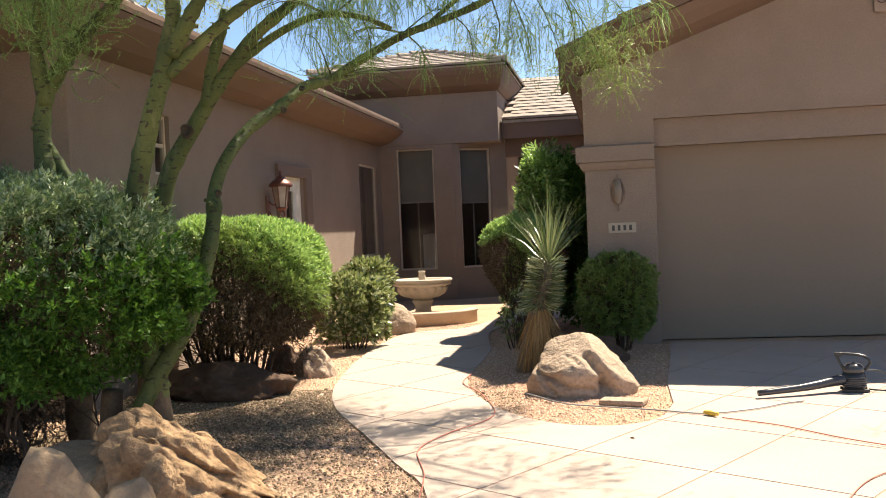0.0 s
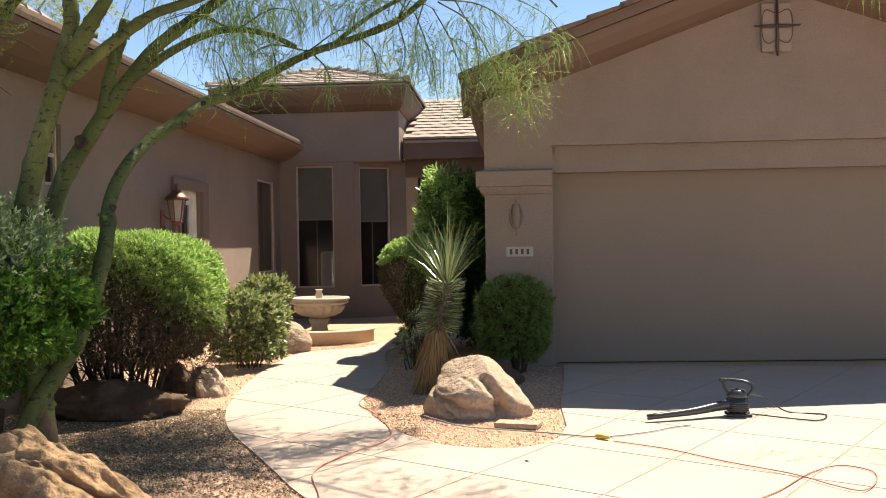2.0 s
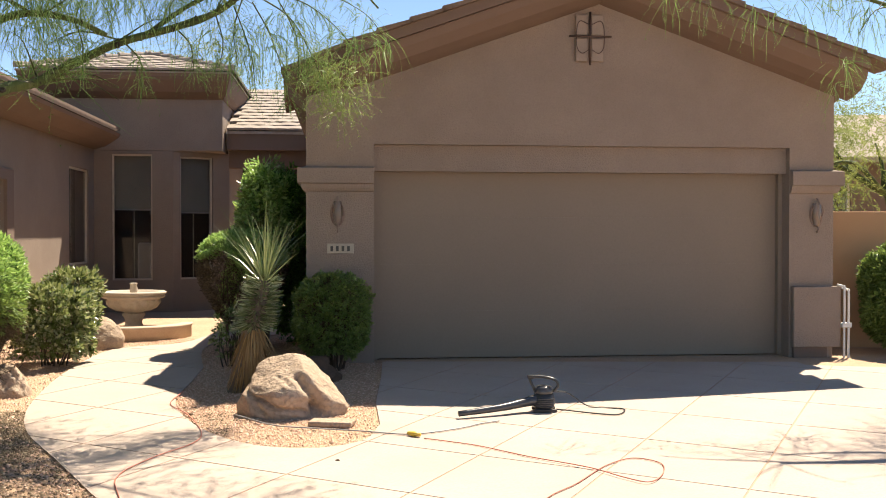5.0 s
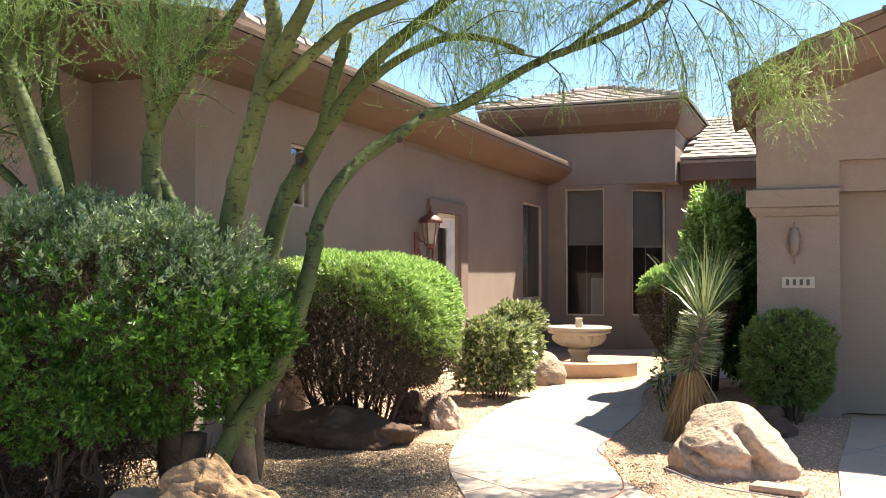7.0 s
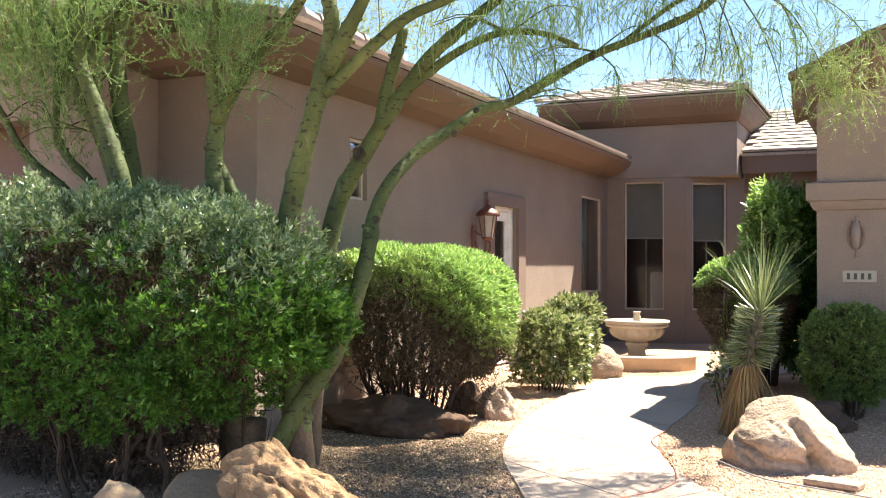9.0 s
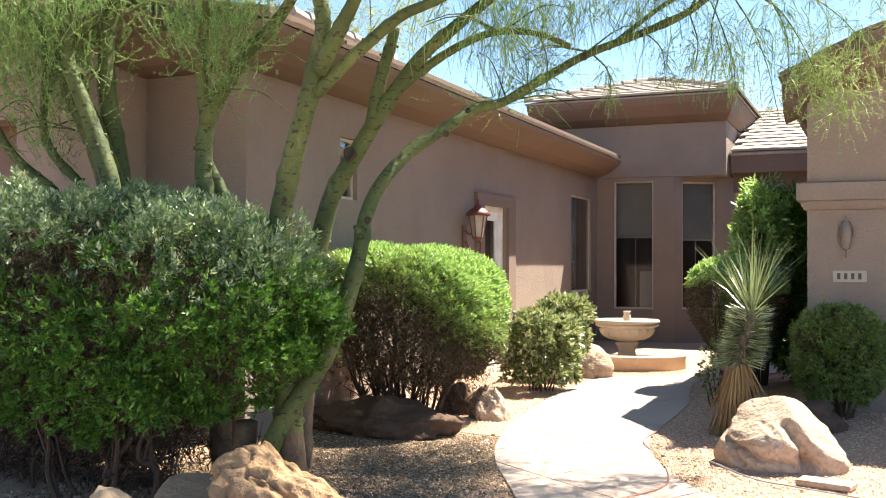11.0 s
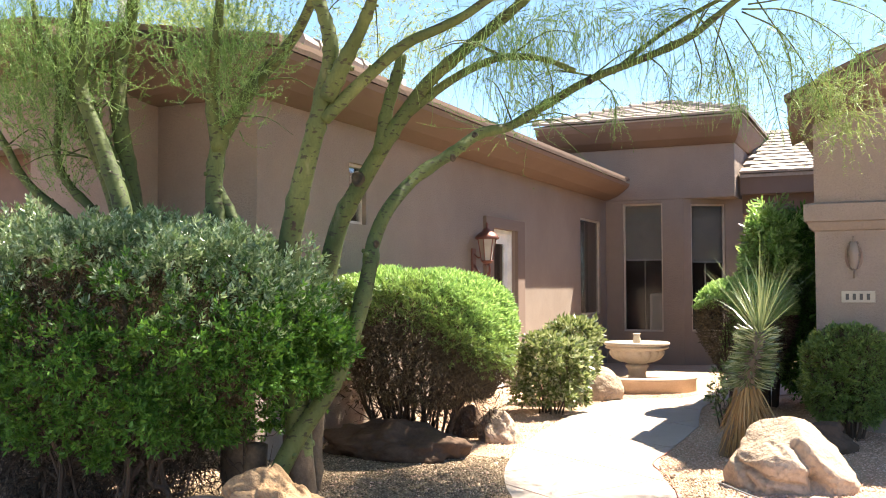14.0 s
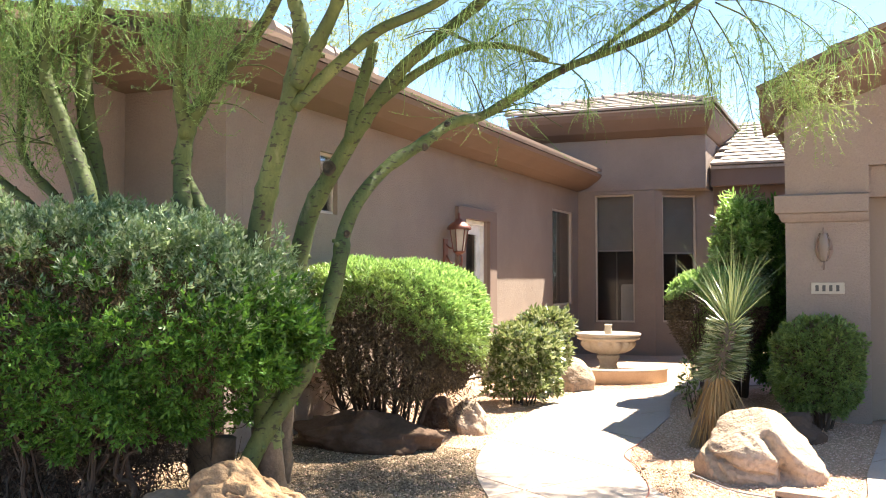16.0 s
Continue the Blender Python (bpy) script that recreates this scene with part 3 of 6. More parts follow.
def wing():
    tagged(part("wall_wing", wall_mesh(NEAR + 0.252, 7.34, -0.2, 3.3, 0.25, [SW, NICHE, W3], WING), STUCCO), "long taupe stucco wall of the bedroom wing", "wall", kind="structure")
    tagged(part("wall_wing_front", boxes((-6.42, WX, NEAR, NEAR + 0.25, -0.25, 3.3)), STUCCO), "short taupe stucco end wall of the wing", "wall", kind="structure")
    tagged(part("wall_wing_return", boxes((-6.67, -6.421, -4.75, NEAR + 0.25, -0.3, 3.5)), STUCCO), "taupe stucco return wall of the wing", "wall", kind="structure")
    # far left wall with a deep dark opening
    left = wall_mesh(-14.0, -6.671, -0.35, 3.5, 0.3, [(-11.6, -7.38, -0.3, 2.75)], Matrix.Translation((0, -4.75, 0)))
    tagged(part("wall_far_left", left, STUCCO), "taupe stucco wall with a deep opening behind the trees", "wall", kind="structure")
    tagged(part("door_far_left", boxes((-11.9, -7.1, -4.15, -4.1, -0.3, 3.0)), BROWNDOOR), "dark brown door deep in the far opening", "door", kind="structure")
    tagged(part("wall_wing_back", boxes((-14.0, WX - 0.26, 10.4, 10.6, -0.2, 3.3)), STUCCO), "rear stucco wall of the wing", "wall", kind="structure")
    # stucco surround of the side door
    sur = bmesh.new()
    y0, y1, y2, y3, zt, zi = 1.08, NICHE[0], NICHE[1], 2.6, 2.44, NICHE[3]
    box(sur, WX + 0.001, WX + 0.05, y0, y1, -0.05, zi)
    box(sur, WX + 0.001, WX + 0.05, y2, y3, -0.05, zi)
    box(sur, WX + 0.001, WX + 0.05, y0, y3, zi, zt)
    tagged(part("door_surround", sur, SURROUND), "darker stucco surround of the side door", "trim", kind="structure")


in_frame(WINGFRAME)
wing()

OUT = 0.7  # how far the wing's eave stands out
EAVE = [(0.0, 3.147), (0.12, 3.15), (0.34, 3.18), (0.58, 3.27), (0.67, 3.315), (OUT, 3.365), (0.0, 3.45)]


def wing_roof():
    roof = empty("roof_wing", -6.8, 0, 3.5, label="low tiled wing roof with a deep brown coved eave", category="roof", kind="structure")
    bm = sweep([(-6.42, NEAR - 0.002), (WX + 0.002, NEAR - 0.002), (WX + 0.002, 7.3)], EAVE)
    for v in bm.verts:
        if v.co.y > 7.0:
            v.co.y -= (v.co.x - WX) * 1.2  # mitred end towards the bay
    part("eave_cove", bm, TRIM, roof)
    part("eave_cove", sweep([(-6.418, -5.3, 0.12), (-6.418, NEAR - 0.01, 0.12)], EAVE), TRIM, roof)
    part("eave_cove", sweep([(-14, -4.752, 0.24), (-6.44, -4.752, 0.24)], EAVE), TRIM, roof)
    # low slopes above the eaves
    bm = bmesh.new()
    e = WX + OUT
    A = [(e, NEAR - OUT, 3.42), (e, 6.45, 3.42), (WX, 7.3, 3.6), (-8.5, 7.3, 4.3), (-8.5, -1.6, 4.3)]
    B = [(e, NEAR - OUT, 3.42), (-8.5, -1.6, 4.3), (-14, -1.6, 4.3), (-14, -5.25, 3.74), (-6.9, -5.25, 3.74)]
    for poly in (A, B):
        vs = [bm.verts.new(p) for p in poly]
        bm.faces.new(vs)
    r = bmesh.ops.extrude_face_region(bm, geom=bm.faces[:])
    for v in (g for g in r["geom"] if isinstance(g, bmesh.types.BMVert)):
        v.co.z += 0.05
    bmesh.ops.recalc_face_normals(bm, faces=bm.faces)
    part("roof_plate", bm, TRIM, roof)
    return roof


ROOF_WING = wing_roof()
in_frame(Matrix.Identity(4))

# ---- bay tower, in the bay's frame ----


def tower():
    W1 = (0.33, 1.1, 0.61, 3.07)
    tagged(part("wall_bay_front", wall_mesh(0.002, 1.5, -0.2, 3.13, 0.22, [W1], Matrix.Identity(4)), STUCCO), "taupe stucco front of the bay with a tall window", "wall", kind="structure")
    # cut corner with the second window
    a, b = Vector((1.5, 0.02)), Vector((2.5, 0.62))
    d = (b - a).normalized()
    m = Matrix(((d.x, -d.y, 0, a.x), (d.y, d.x, 0, a.y), (0, 0, 1, 0), (0, 0, 0, 1)))
    W2 = (0.14, 0.82, 0.62, 3.04)
    tagged(part("wall_bay_corner", wall_mesh(0.0, (b - a).length, -0.2, 3.13, 0.22, [W2], m), STUCCO), "taupe stucco cut corner of the bay with a tall window", "wall", kind="structure")
    tagged(part("wall_bay_upper", boxes((-1.3, 2.45, -0.002, 2.6, 3.132, 4.5), bevel=0.02), STUCCO), "taupe stucco upper block of the bay", "wall", kind="structure")
    tagged(part("wall_bay_side", boxes((2.26, 2.5, 0.66, 3.9, -0.2, 3.128)), STUCCO), "taupe stucco side of the bay", "wall", kind="structure")
    tagged(part("wall_entry_back", boxes((2.5, 4.36, 3.9, 4.1, -0.2, 4.8)), STUCCO), "stucco wall behind the entry porch", "wall", kind="structure")
    return W1, W2, m


in_frame(BAYFRAME)
W1, W2, BAYM = tower()

# ---- roofs of the bay and the entry, with their tiles ----


def tile_proto(w, l, name="tile", mat=None):
    """A low-profile concrete roof tile: arched across, thick at its butt."""
    bm = bmesh.new()
    n = 4
    rows = []
    for y in (0.0, l):
        up = [bm.verts.new((w * (i / n - 0.5), y, 0.014 + 0.008 * math.sin(math.pi * i / n) + (0.024 if y == 0 else 0.0))) for i in range(n + 1)]
        dn = [bm.verts.new((w * (i / n - 0.5), y, (0.0 if y == 0 else -0.016))) for i in range(n + 1)]
        rows.append((up, dn))
    (u0, d0), (u1, d1) = rows
    for i in range(n):
        bm.faces.new((u0[i], u0[i + 1], u1[i + 1], u1[i]))
        bm.faces.new((d0[i + 1], d0[i], u0[i], u0[i + 1])[::-1])
    bm.faces.new((u0[0], u1[0], d1[0], d0[0]))
    bm.faces.new((u0[n], d0[n], d1[n], u1[n]))
    bmesh.ops.recalc_face_normals(bm, faces=bm.faces)
    me = bpy.data.meshes.new(name)
    bm.to_mesh(me)
    bm.free()
    me.materials.append(mat or TILE)
    return me


def tile_field(parent, corner, across, upslope, width, length, trim, me, w=0.3, exposure=0.34, lift=0.03):
    """Rows of tiles from corner; trim(u, v) says whether a tile stands there."""
    a, s = Vector(across).normalized(), Vector(upslope).normalized()
    nrm = a.cross(s).normalized()
    rng = random.Random(5)
    for j in range(int(length / exposure)):
        for i in range(int(width / w) + 1):
            u, v = (i + 0.5 * (j % 2)) * w + w / 2, j * exposure
            if not trim(u, v):
                continue
            o = new("tile", me)
            o.parent = parent
            tilt = rng.uniform(-0.012, 0.012)
            p = Vector(corner) + a * u + s * (v - 0.04) + nrm * (lift + rng.uniform(-0.003, 0.004))
            m = Matrix((a, (s + nrm * tilt).normalized(), nrm)).transposed().to_4x4()
            o.matrix_basis = Matrix.Translation(-parent.location) @ PLACE[0] @ Matrix.Translation(p) @ m


def slope_plate(poly, thick=0.06):
    bm = bmesh.new()
    t = [bm.verts.new(p) for p in poly]
    b = [bm.verts.new((p[0], p[1], p[2] - thick)) for p in poly]
    bm.faces.new(t)
    bm.faces.new(b[::-1])
    n = len(poly)
    for i in range(n):
        bm.faces.new((t[i], b[i], b[(i + 1) % n], t[(i + 1) % n]))
    bmesh.ops.recalc_face_normals(bm, faces=bm.faces)
    return bm


TILE_ME = tile_proto(0.31, 0.4)
EAVE_TILE = tile_proto(0.31, 0.4, "eave_tile", TILE_DARK)
BAY_EAVE = [(0.0, 4.14), (0.08, 4.15), (0.3, 4.24), (0.53, 4.43), (0.58, 4.5), (0.59, 4.56), (0.0, 4.6)]
BAY_R = 2.45


def bay_roof():
    x0, x1, y0, y1 = -1.27, BAY_R + 0.24, -0.62, 4.2
    roof = empty("roof_bay", (x0 + x1) / 2, 0.0, 4.5, label="hipped tile roof of the bay with a brown coved eave", category="roof", kind="structure")
    bm = bmesh.new()
    k = len(BAY_EAVE)
    side = 0.36  # the eave stands out less on the entry side
    rings = [[bm.verts.new(q) for q in ring] for ring in ([(x0 + 0.02, -0.004 - o, z) for o, z in BAY_EAVE], [(BAY_R + 0.004 + o * side, -0.004 - o, z) for o, z in BAY_EAVE], [(BAY_R + 0.004 + o * side, y1 - 0.1, z) for o, z in BAY_EAVE])]
    for ra, rb in zip(rings, rings[1:]):
        for i in range(k):
            bm.faces.new((ra[i], ra[(i + 1) % k], rb[(i + 1) % k], rb[i]))
    bm.faces.new(rings[0])
    bm.faces.new(rings[-1])
    bmesh.ops.recalc_face_normals(bm, faces=bm.faces)
    part("eave_cove", bm, TRIM, roof)
    zb, pitch = 4.585, 0.3
    ry = y0 + 2.1
    rise = 2.1 * pitch
    hip, hip2 = (x1 - 1.86, ry, zb + rise), (x0 + 1.95, ry, zb + rise)
    yb = ry + 2.1
    front = [(x0, y0, zb), (x1, y0, zb), hip, hip2]
    side = [(x1, y0, zb), (x1, yb, zb), hip]
    west = [(x0, y0, zb), hip2, (x0, yb, zb)]
    back = [hip2, hip, (x1, yb, zb), (x0, yb, zb)]
    for poly in (front, side, west, back):
        part("roof_plate", slope_plate(poly, 0.03), TILE, roof)
    L = math.hypot(ry - y0, rise)
    W = x1 - x0
    tile_field(roof, (x0, y0, zb), (1, 0, 0), (0, 1, pitch), W, L, lambda u, v: v * 0.9 < u < W - v * 0.85 - 0.05, TILE_ME, 0.3, 0.26)
    tile_field(roof, (x1, y0, zb), (0, 1, 0), (-1, 0, pitch), yb - y0, 1.7, lambda u, v: v * 1.1 + 0.1 < u < yb - y0 - v * 1.1, TILE_ME, 0.3, 0.26)
    # caps down both front hips and along the ridge, each lapping the one below it
    runs = [((x1 + 0.02, y0 - 0.02, zb), hip, 8), ((x0, y0, zb), hip2, 9), (hip2, hip, 2)]
    for a, b, n in runs:
        a, b = Vector(a) + Vector((0, 0, 0.05)), Vector(b) + Vector((0, 0, 0.05))
        for k in range(n):
            cap = bmesh.new()
            p, q = a.lerp(b, k / n), a.lerp(b, (k + 1.1) / n)
            tube(cap, (p + Vector((0, 0, 0.035)), q), (0.062, 0.045), 10)
            part("ridge_cap", cap, TILE, roof)
    return roof


bay_roof()


def entry_roof():
    roof = empty("roof_entry", 3.4, 1.0, 3.6, label="sunlit tile roof over the entry between bay and garage", category="roof", kind="structure")
    x0, x1, y0, y1, z0, pitch = 2.5, 4.36, 0.3, 4.2, 3.57, 0.36
    part("roof_plate", slope_plate([(x0, y0, z0), (x1, y0, z0), (x1, y1, z0 + (y1 - y0) * pitch), (x0, y1, z0 + (y1 - y0) * pitch)]), TILE, roof)
    tile_field(roof, (x0, y0, z0), (1, 0, 0), (0, 1, pitch), x1 - x0 - 0.3, 4.0, lambda u, v: True, TILE_ME, 0.3, 0.29)
    part("fascia", boxes((x0, x1, y0 + 0.05, y0 + 0.34, 3.2, z0 - 0.03)), TRIM, roof)
    part("beam", boxes((x0, x1, y0 + 0.3, y0 + 0.6, 2.85, 3.22)), TRIM, roof)
    tagged(part("wall_entry", boxes((2.5, 4.36, 3.3, 3.5, -0.2, 4.5)), ENTRYSHADE), "recessed entry wall, porch shade put into its near-black colour", "wall", kind="structure")


entry_roof()
in_frame(Matrix.Identity(4))


def rake_tiles():
    """Tiles along both rakes and the wing's eave, seen edge on."""
    for side, n in ((-1, 10), (1, 9)):
        for k in range(n):
            d = k * 0.36 + 0.05
            x = RIDGE_X + side * d
            x2 = RIDGE_X + side * (d + 0.4)
            zt = 4.66 - d * RAKE
            z2 = 4.66 - (d + 0.4) * RAKE
            bm = bmesh.new()
            lo, hi = 0.004, 0.055
            back = [max(0.0, -0.25 - px) * (side < 0) for px in (x, x2)]
            zt, z2 = zt + 0.12 * back[0], z2 + 0.12 * back[1]
            ys = [1.14 * back[0], 1.14 * back[1], 1.14 * back[1], 1.14 * back[0]]
            pts = [(x, zt + lo), (x2, z2 + lo), (x2, z2 + hi + 0.012), (x, zt + hi - 0.018)]
            a = [bm.verts.new((px, -0.6 + dy, pz)) for (px, pz), dy in zip(pts, ys)]
            b = [bm.verts.new((px, -0.1 + dy, pz)) for (px, pz), dy in zip(pts, ys)]
            bm.faces.new(a)
            bm.faces.new(b[::-1])
            for i in range(4):
                bm.faces.new((a[i], b[i], b[(i + 1) % 4], a[(i + 1) % 4]))
            bmesh.ops.recalc_face_normals(bm, faces=bm.faces)
            in_frame(GARAGE)
            part("rake_tile", bm, TILE_DARK, ROOF_GARAGE)
            in_frame(Matrix.Identity(4))
    in_frame(WINGFRAME)
    for k in range(36):
        y = NEAR - OUT + k * 0.305
        o = new("tile", EAVE_TILE)
        o.parent = ROOF_WING
        up = Vector((-1, 0, 0.26)).normalized()
        along = Vector((0, 1, 0))
        m = Matrix((along, up, along.cross(up).normalized())).transposed().to_4x4()
        p = Vector((WX + OUT + 0.015, y + 0.15, 3.372))
        o.matrix_basis = Matrix.Translation(-ROOF_WING.location) @ PLACE[0] @ Matrix.Translation(p) @ m
    # two plumbing vents and a pale ridge on the wing roof
    for x, y, z in ((-6.2, 0.42, 3.78), (-7.0, -4.0, 3.8)):
        bm = bmesh.new()
        tube(bm, ((x, y, z - 0.1), (x, y, z + 0.5)), (0.05, 0.05), 10)
        tagged(part("vent_pipe", bm, GREYCORD, None, "", True), "grey plumbing vent pipe on the tiled wing roof", "vent pipe", "roof vents")
    part("roof_plate", slope_plate([(-6.2, -1.5, 3.75), (-6.2, 0.6, 3.75), (-6.62, 0.35, 4.42), (-6.62, -1.5, 4.42)], 0.05), TILE, ROOF_WING)
    for k in range(5):
        y = -1.5 + k * 0.36
        cap = bmesh.new()
        tube(cap, ((-6.62, y, 4.42), (-6.62, y + 0.4, 4.4)), (0.11, 0.09), 8)
        part("ridge_cap", cap, TILE, ROOF_WING, "pale concrete ridge cap")
    in_frame(Matrix.Identity(4))


rake_tiles()

# ---- windows ----


def window(name, m, u0, u1, z0, z1, label, blind=0.0, depth=0.09, mull=(), bw=0.035):
    """A window set into an opening: frame bars, one pane, a blind behind it and a dark room. m lays u, depth, z into the world."""
    c = m @ Vector(((u0 + u1) / 2, depth, z0))
    win = empty(name, *c, label=label, category="window", kind="structure")
    bars = [(u0, u0 + bw, z0, z1), (u1 - bw, u1, z0, z1), (u0 + bw, u1 - bw, z0, z0 + bw), (u0 + bw, u1 - bw, z1 - bw, z1)]
    for a, b, c0, c1 in bars:
        part("frame", boxes((a, b, depth, depth + 0.06, c0, c1), bevel=0.004, m=m), FRAMEM, win)
    for kind, at in mull:
        if kind == "h":
            part("glazing_bar", boxes((u0 + bw, u1 - bw, depth + 0.01, depth + 0.05, at - 0.02, at + 0.02), m=m), FRAMEM, win)
        else:
            part("glazing_bar", boxes((at - 0.009, at + 0.009, depth + 0.13, depth + 0.15, z0, z1), m=m), BLIND, win)
    g = part("pane", boxes((u0 + bw, u1 - bw, depth + 0.025, depth + 0.031, z0 + bw, z1 - bw), m=m), GLASS, win)
    g.visible_shadow = False
    if blind:
        n = max(4, int(blind / 0.16))
        zb = z1 - blind
        bm = bmesh.new()
        for k in range(n):
            a = zb + k * blind / n
            box(bm, u0 + 0.01, u1 - 0.01, depth + 0.09 + 0.012 * (k % 2), depth + 0.105 + 0.012 * (k % 2), a, a + blind / n)
        bmesh.ops.transform(bm, matrix=m, verts=bm.verts)
        part("blind", bm, BLIND, win, "lowered grey-brown fabric blind")
        part("blind_rail", boxes((u0 + 0.01, u1 - 0.01, depth + 0.08, depth + 0.125, zb - 0.035, zb - 0.002), m=m), CURTAIN, win, "paler bottom rail of the blind")
    return win


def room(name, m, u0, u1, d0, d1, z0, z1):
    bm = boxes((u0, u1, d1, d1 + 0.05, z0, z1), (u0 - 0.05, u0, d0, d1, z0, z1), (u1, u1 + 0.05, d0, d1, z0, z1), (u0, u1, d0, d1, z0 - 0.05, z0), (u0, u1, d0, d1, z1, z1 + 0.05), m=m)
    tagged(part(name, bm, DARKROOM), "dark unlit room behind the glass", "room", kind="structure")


in_frame(BAYFRAME)
BAYF = Matrix.Identity(4)
window("window_1", BAYF, *W1, "tall tan-framed bay window with a lowered blind", 1.06, 0.05, mull=(("v", (W1[0] + W1[1]) / 2),))
window("window_2", BAYM, *W2, "tall tan-framed corner window with a lowered blind", 1.08, 0.05, mull=(("v", (W2[0] + W2[1]) / 2),))
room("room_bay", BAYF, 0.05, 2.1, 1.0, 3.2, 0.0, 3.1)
# chair back and pale curtain dimly seen in the bay
ch = empty("armchair", 0.9, 0.75, 0.0, label="pale upholstered armchair dimly seen behind the bay window", category="armchair")
part("backrest", boxes((0.66, 1.12, 0.74, 0.84, 0.5, 1.34), bevel=0.05), CURTAIN, ch)
part("seat", boxes((0.66, 1.12, 0.44, 0.74, 0.3, 0.5), bevel=0.03), CURTAIN, ch)
for lx in (0.69, 1.09):
    for ly in (0.47, 0.81):
        part("leg", boxes((lx - 0.02, lx + 0.02, ly - 0.02, ly + 0.02, 0.0, 0.3)), BROWNDOOR, ch)
in_frame(WINGFRAME)
window("window_3", WING, *W3, "narrow dark tan-framed window in the wing wall", 0.0, 0.025)
window("window_4", WING, *SW, "small tan-framed double-hung window high in the wing wall", 0.0, 0.05, mull=(("h", (SW[2] + SW[3]) / 2),))
room("room_wing", WING, -3.4, 7.2, 0.28, 3.0, -0.1, 3.1)


def side_door():
    d = empty("door_1", WX - 0.12, 1.83, 0.0, label="white glazed side door in a dark stucco surround", category="door", kind="structure")
    y0, y1, z1 = NICHE[0], NICHE[1], NICHE[3]
    for a, b, c0, c1 in ((y0, y0 + 0.05, 0, z1), (y1 - 0.05, y1, 0, z1), (y0 + 0.05, y1 - 0.05, z1 - 0.06, z1)):
        part("frame", boxes((WX - 0.16, WX - 0.05, a, b, c0, c1), bevel=0.004), WHITE, d)
    leaf = bmesh.new()
    ya, yb = y0 + 0.05, y1 - 0.05
    for r in ((ya, ya + 0.1, 0.02, z1 - 0.065), (yb - 0.13, yb, 0.02, z1 - 0.065), (ya + 0.1, yb - 0.13, 0.02, 0.3), (ya + 0.1, yb - 0.13, z1 - 0.2, z1 - 0.065)):
        box(leaf, WX - 0.14, WX - 0.1, *r)
    lf = part("door_leaf", leaf, WHITE, d)
    part("pane", boxes((WX - 0.125, WX - 0.119, ya + 0.1, yb - 0.13, 0.3, z1 - 0.2)), GLASS, lf).visible_shadow = False
    hb = bmesh.new()
    tube(hb, ((WX - 0.1, ya + 0.06, 1.0), (WX - 0.05, ya + 0.06, 1.0), (WX - 0.05, ya + 0.16, 1.0)), (0.012, 0.012, 0.01), 8)
    part("door_handle", hb, IRON, lf, "dark metal lever handle")


side_door()
in_frame(Matrix.Identity(4))

# ---- boulders ----
rock("boulder", -0.52, -2.8, gz(-2.8), 0.49, 0.45, 0.53, 4, ROCK, 3, "large pale granite boulder in the gravel island", 0.3, 0.09, 4, sub=6, crackle=0.0, lines=(
    (((0.12, -0.7, 0.7), (0.3, -0.85, 0.46), (0.48, -0.85, 0.2), (0.55, -0.84, -0.02), (0.5, -0.86, -0.2)), 0.2, 0.1),
    (((0.45, -0.85, 0.05), (0.62, -0.77, -0.12)), 0.16, 0.12),
    (((-0.85, -0.2, 0.5), (-0.8, -0.5, 0.3), (-0.66, -0.72, 0.2), (-0.5, -0.84, 0.2), (-0.3, -0.94, 0.05), (0.0, -0.99, -0.04), (0.3, -0.95, -0.1)), 0.13, 0.045),
    (((-0.66, -0.72, 0.2), (-0.62, -0.78, 0.0), (-0.45, -0.88, -0.12)), 0.12, 0.05),
    (((-0.3, -0.6, 0.75), (-0.1, -0.75, 0.6), (0.0, -0.85, 0.45)), 0.05, 0.04),
))
rock("boulder", -2.5, -6.27, gz(-6.2), 0.6, 0.36, 0.82, 16, ROCK2, 12, "long ridged golden boulder at the bed's edge under the shrub", 0.3, 0.3, 9, sub=6, crackle=2.2, lean=0.62, lines=(
    (((-0.9, -0.35, 0.4), (-0.2, -0.75, 0.6), (0.5, -0.7, 0.5), (0.95, -0.3, 0.1)), 0.16, 0.1),
    (((-0.3, -0.9, 0.1), (0.2, -0.95, 0.25), (0.7, -0.7, 0.1)), 0.14, 0.09),
    (((0.0, -0.2, 0.95), (0.5, -0.35, 0.75), (0.9, -0.2, 0.35)), 0.1, 0.07),
))
rock("boulder", -2.42, -6.58, gz(-6.6), 0.2, 0.17, 0.4, 40, ROCK2, 14, "small brown knob of rock against the golden ridge", category="rock")
rock("boulder", -2.2, -7.75, gz(-7.75), 0.32, 0.28, 0.74, 15, ROCK4, 17, "rounded grey-tan boulder before the large shrub", 0.5, 0.08, 3, crackle=0.5)
rock("boulder", -1.83, -7.68, gz(-7.7), 0.25, 0.22, 0.6, -20, ROCK4, 23, "low rounded grey-tan boulder in front of the ridge", 0.5, 0.08, 3, crackle=0.5)
rock("boulder", -3.03, -6.4, gz(-6.4), 0.4, 0.26, 0.42, 5, ROCK4, 29, "rounded grey-tan boulder in the shade of the shrub", 0.3, 0.12, 4, crackle=0.5)
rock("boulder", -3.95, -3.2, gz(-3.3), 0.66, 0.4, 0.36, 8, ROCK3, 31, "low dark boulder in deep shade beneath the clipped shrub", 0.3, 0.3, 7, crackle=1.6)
rock("boulder", -3.4, -2.12, gz(-2.1), 0.22, 0.19, 0.36, 20, ROCK, 37, "small sunlit orange-tan rock beside the walk", category="rock")
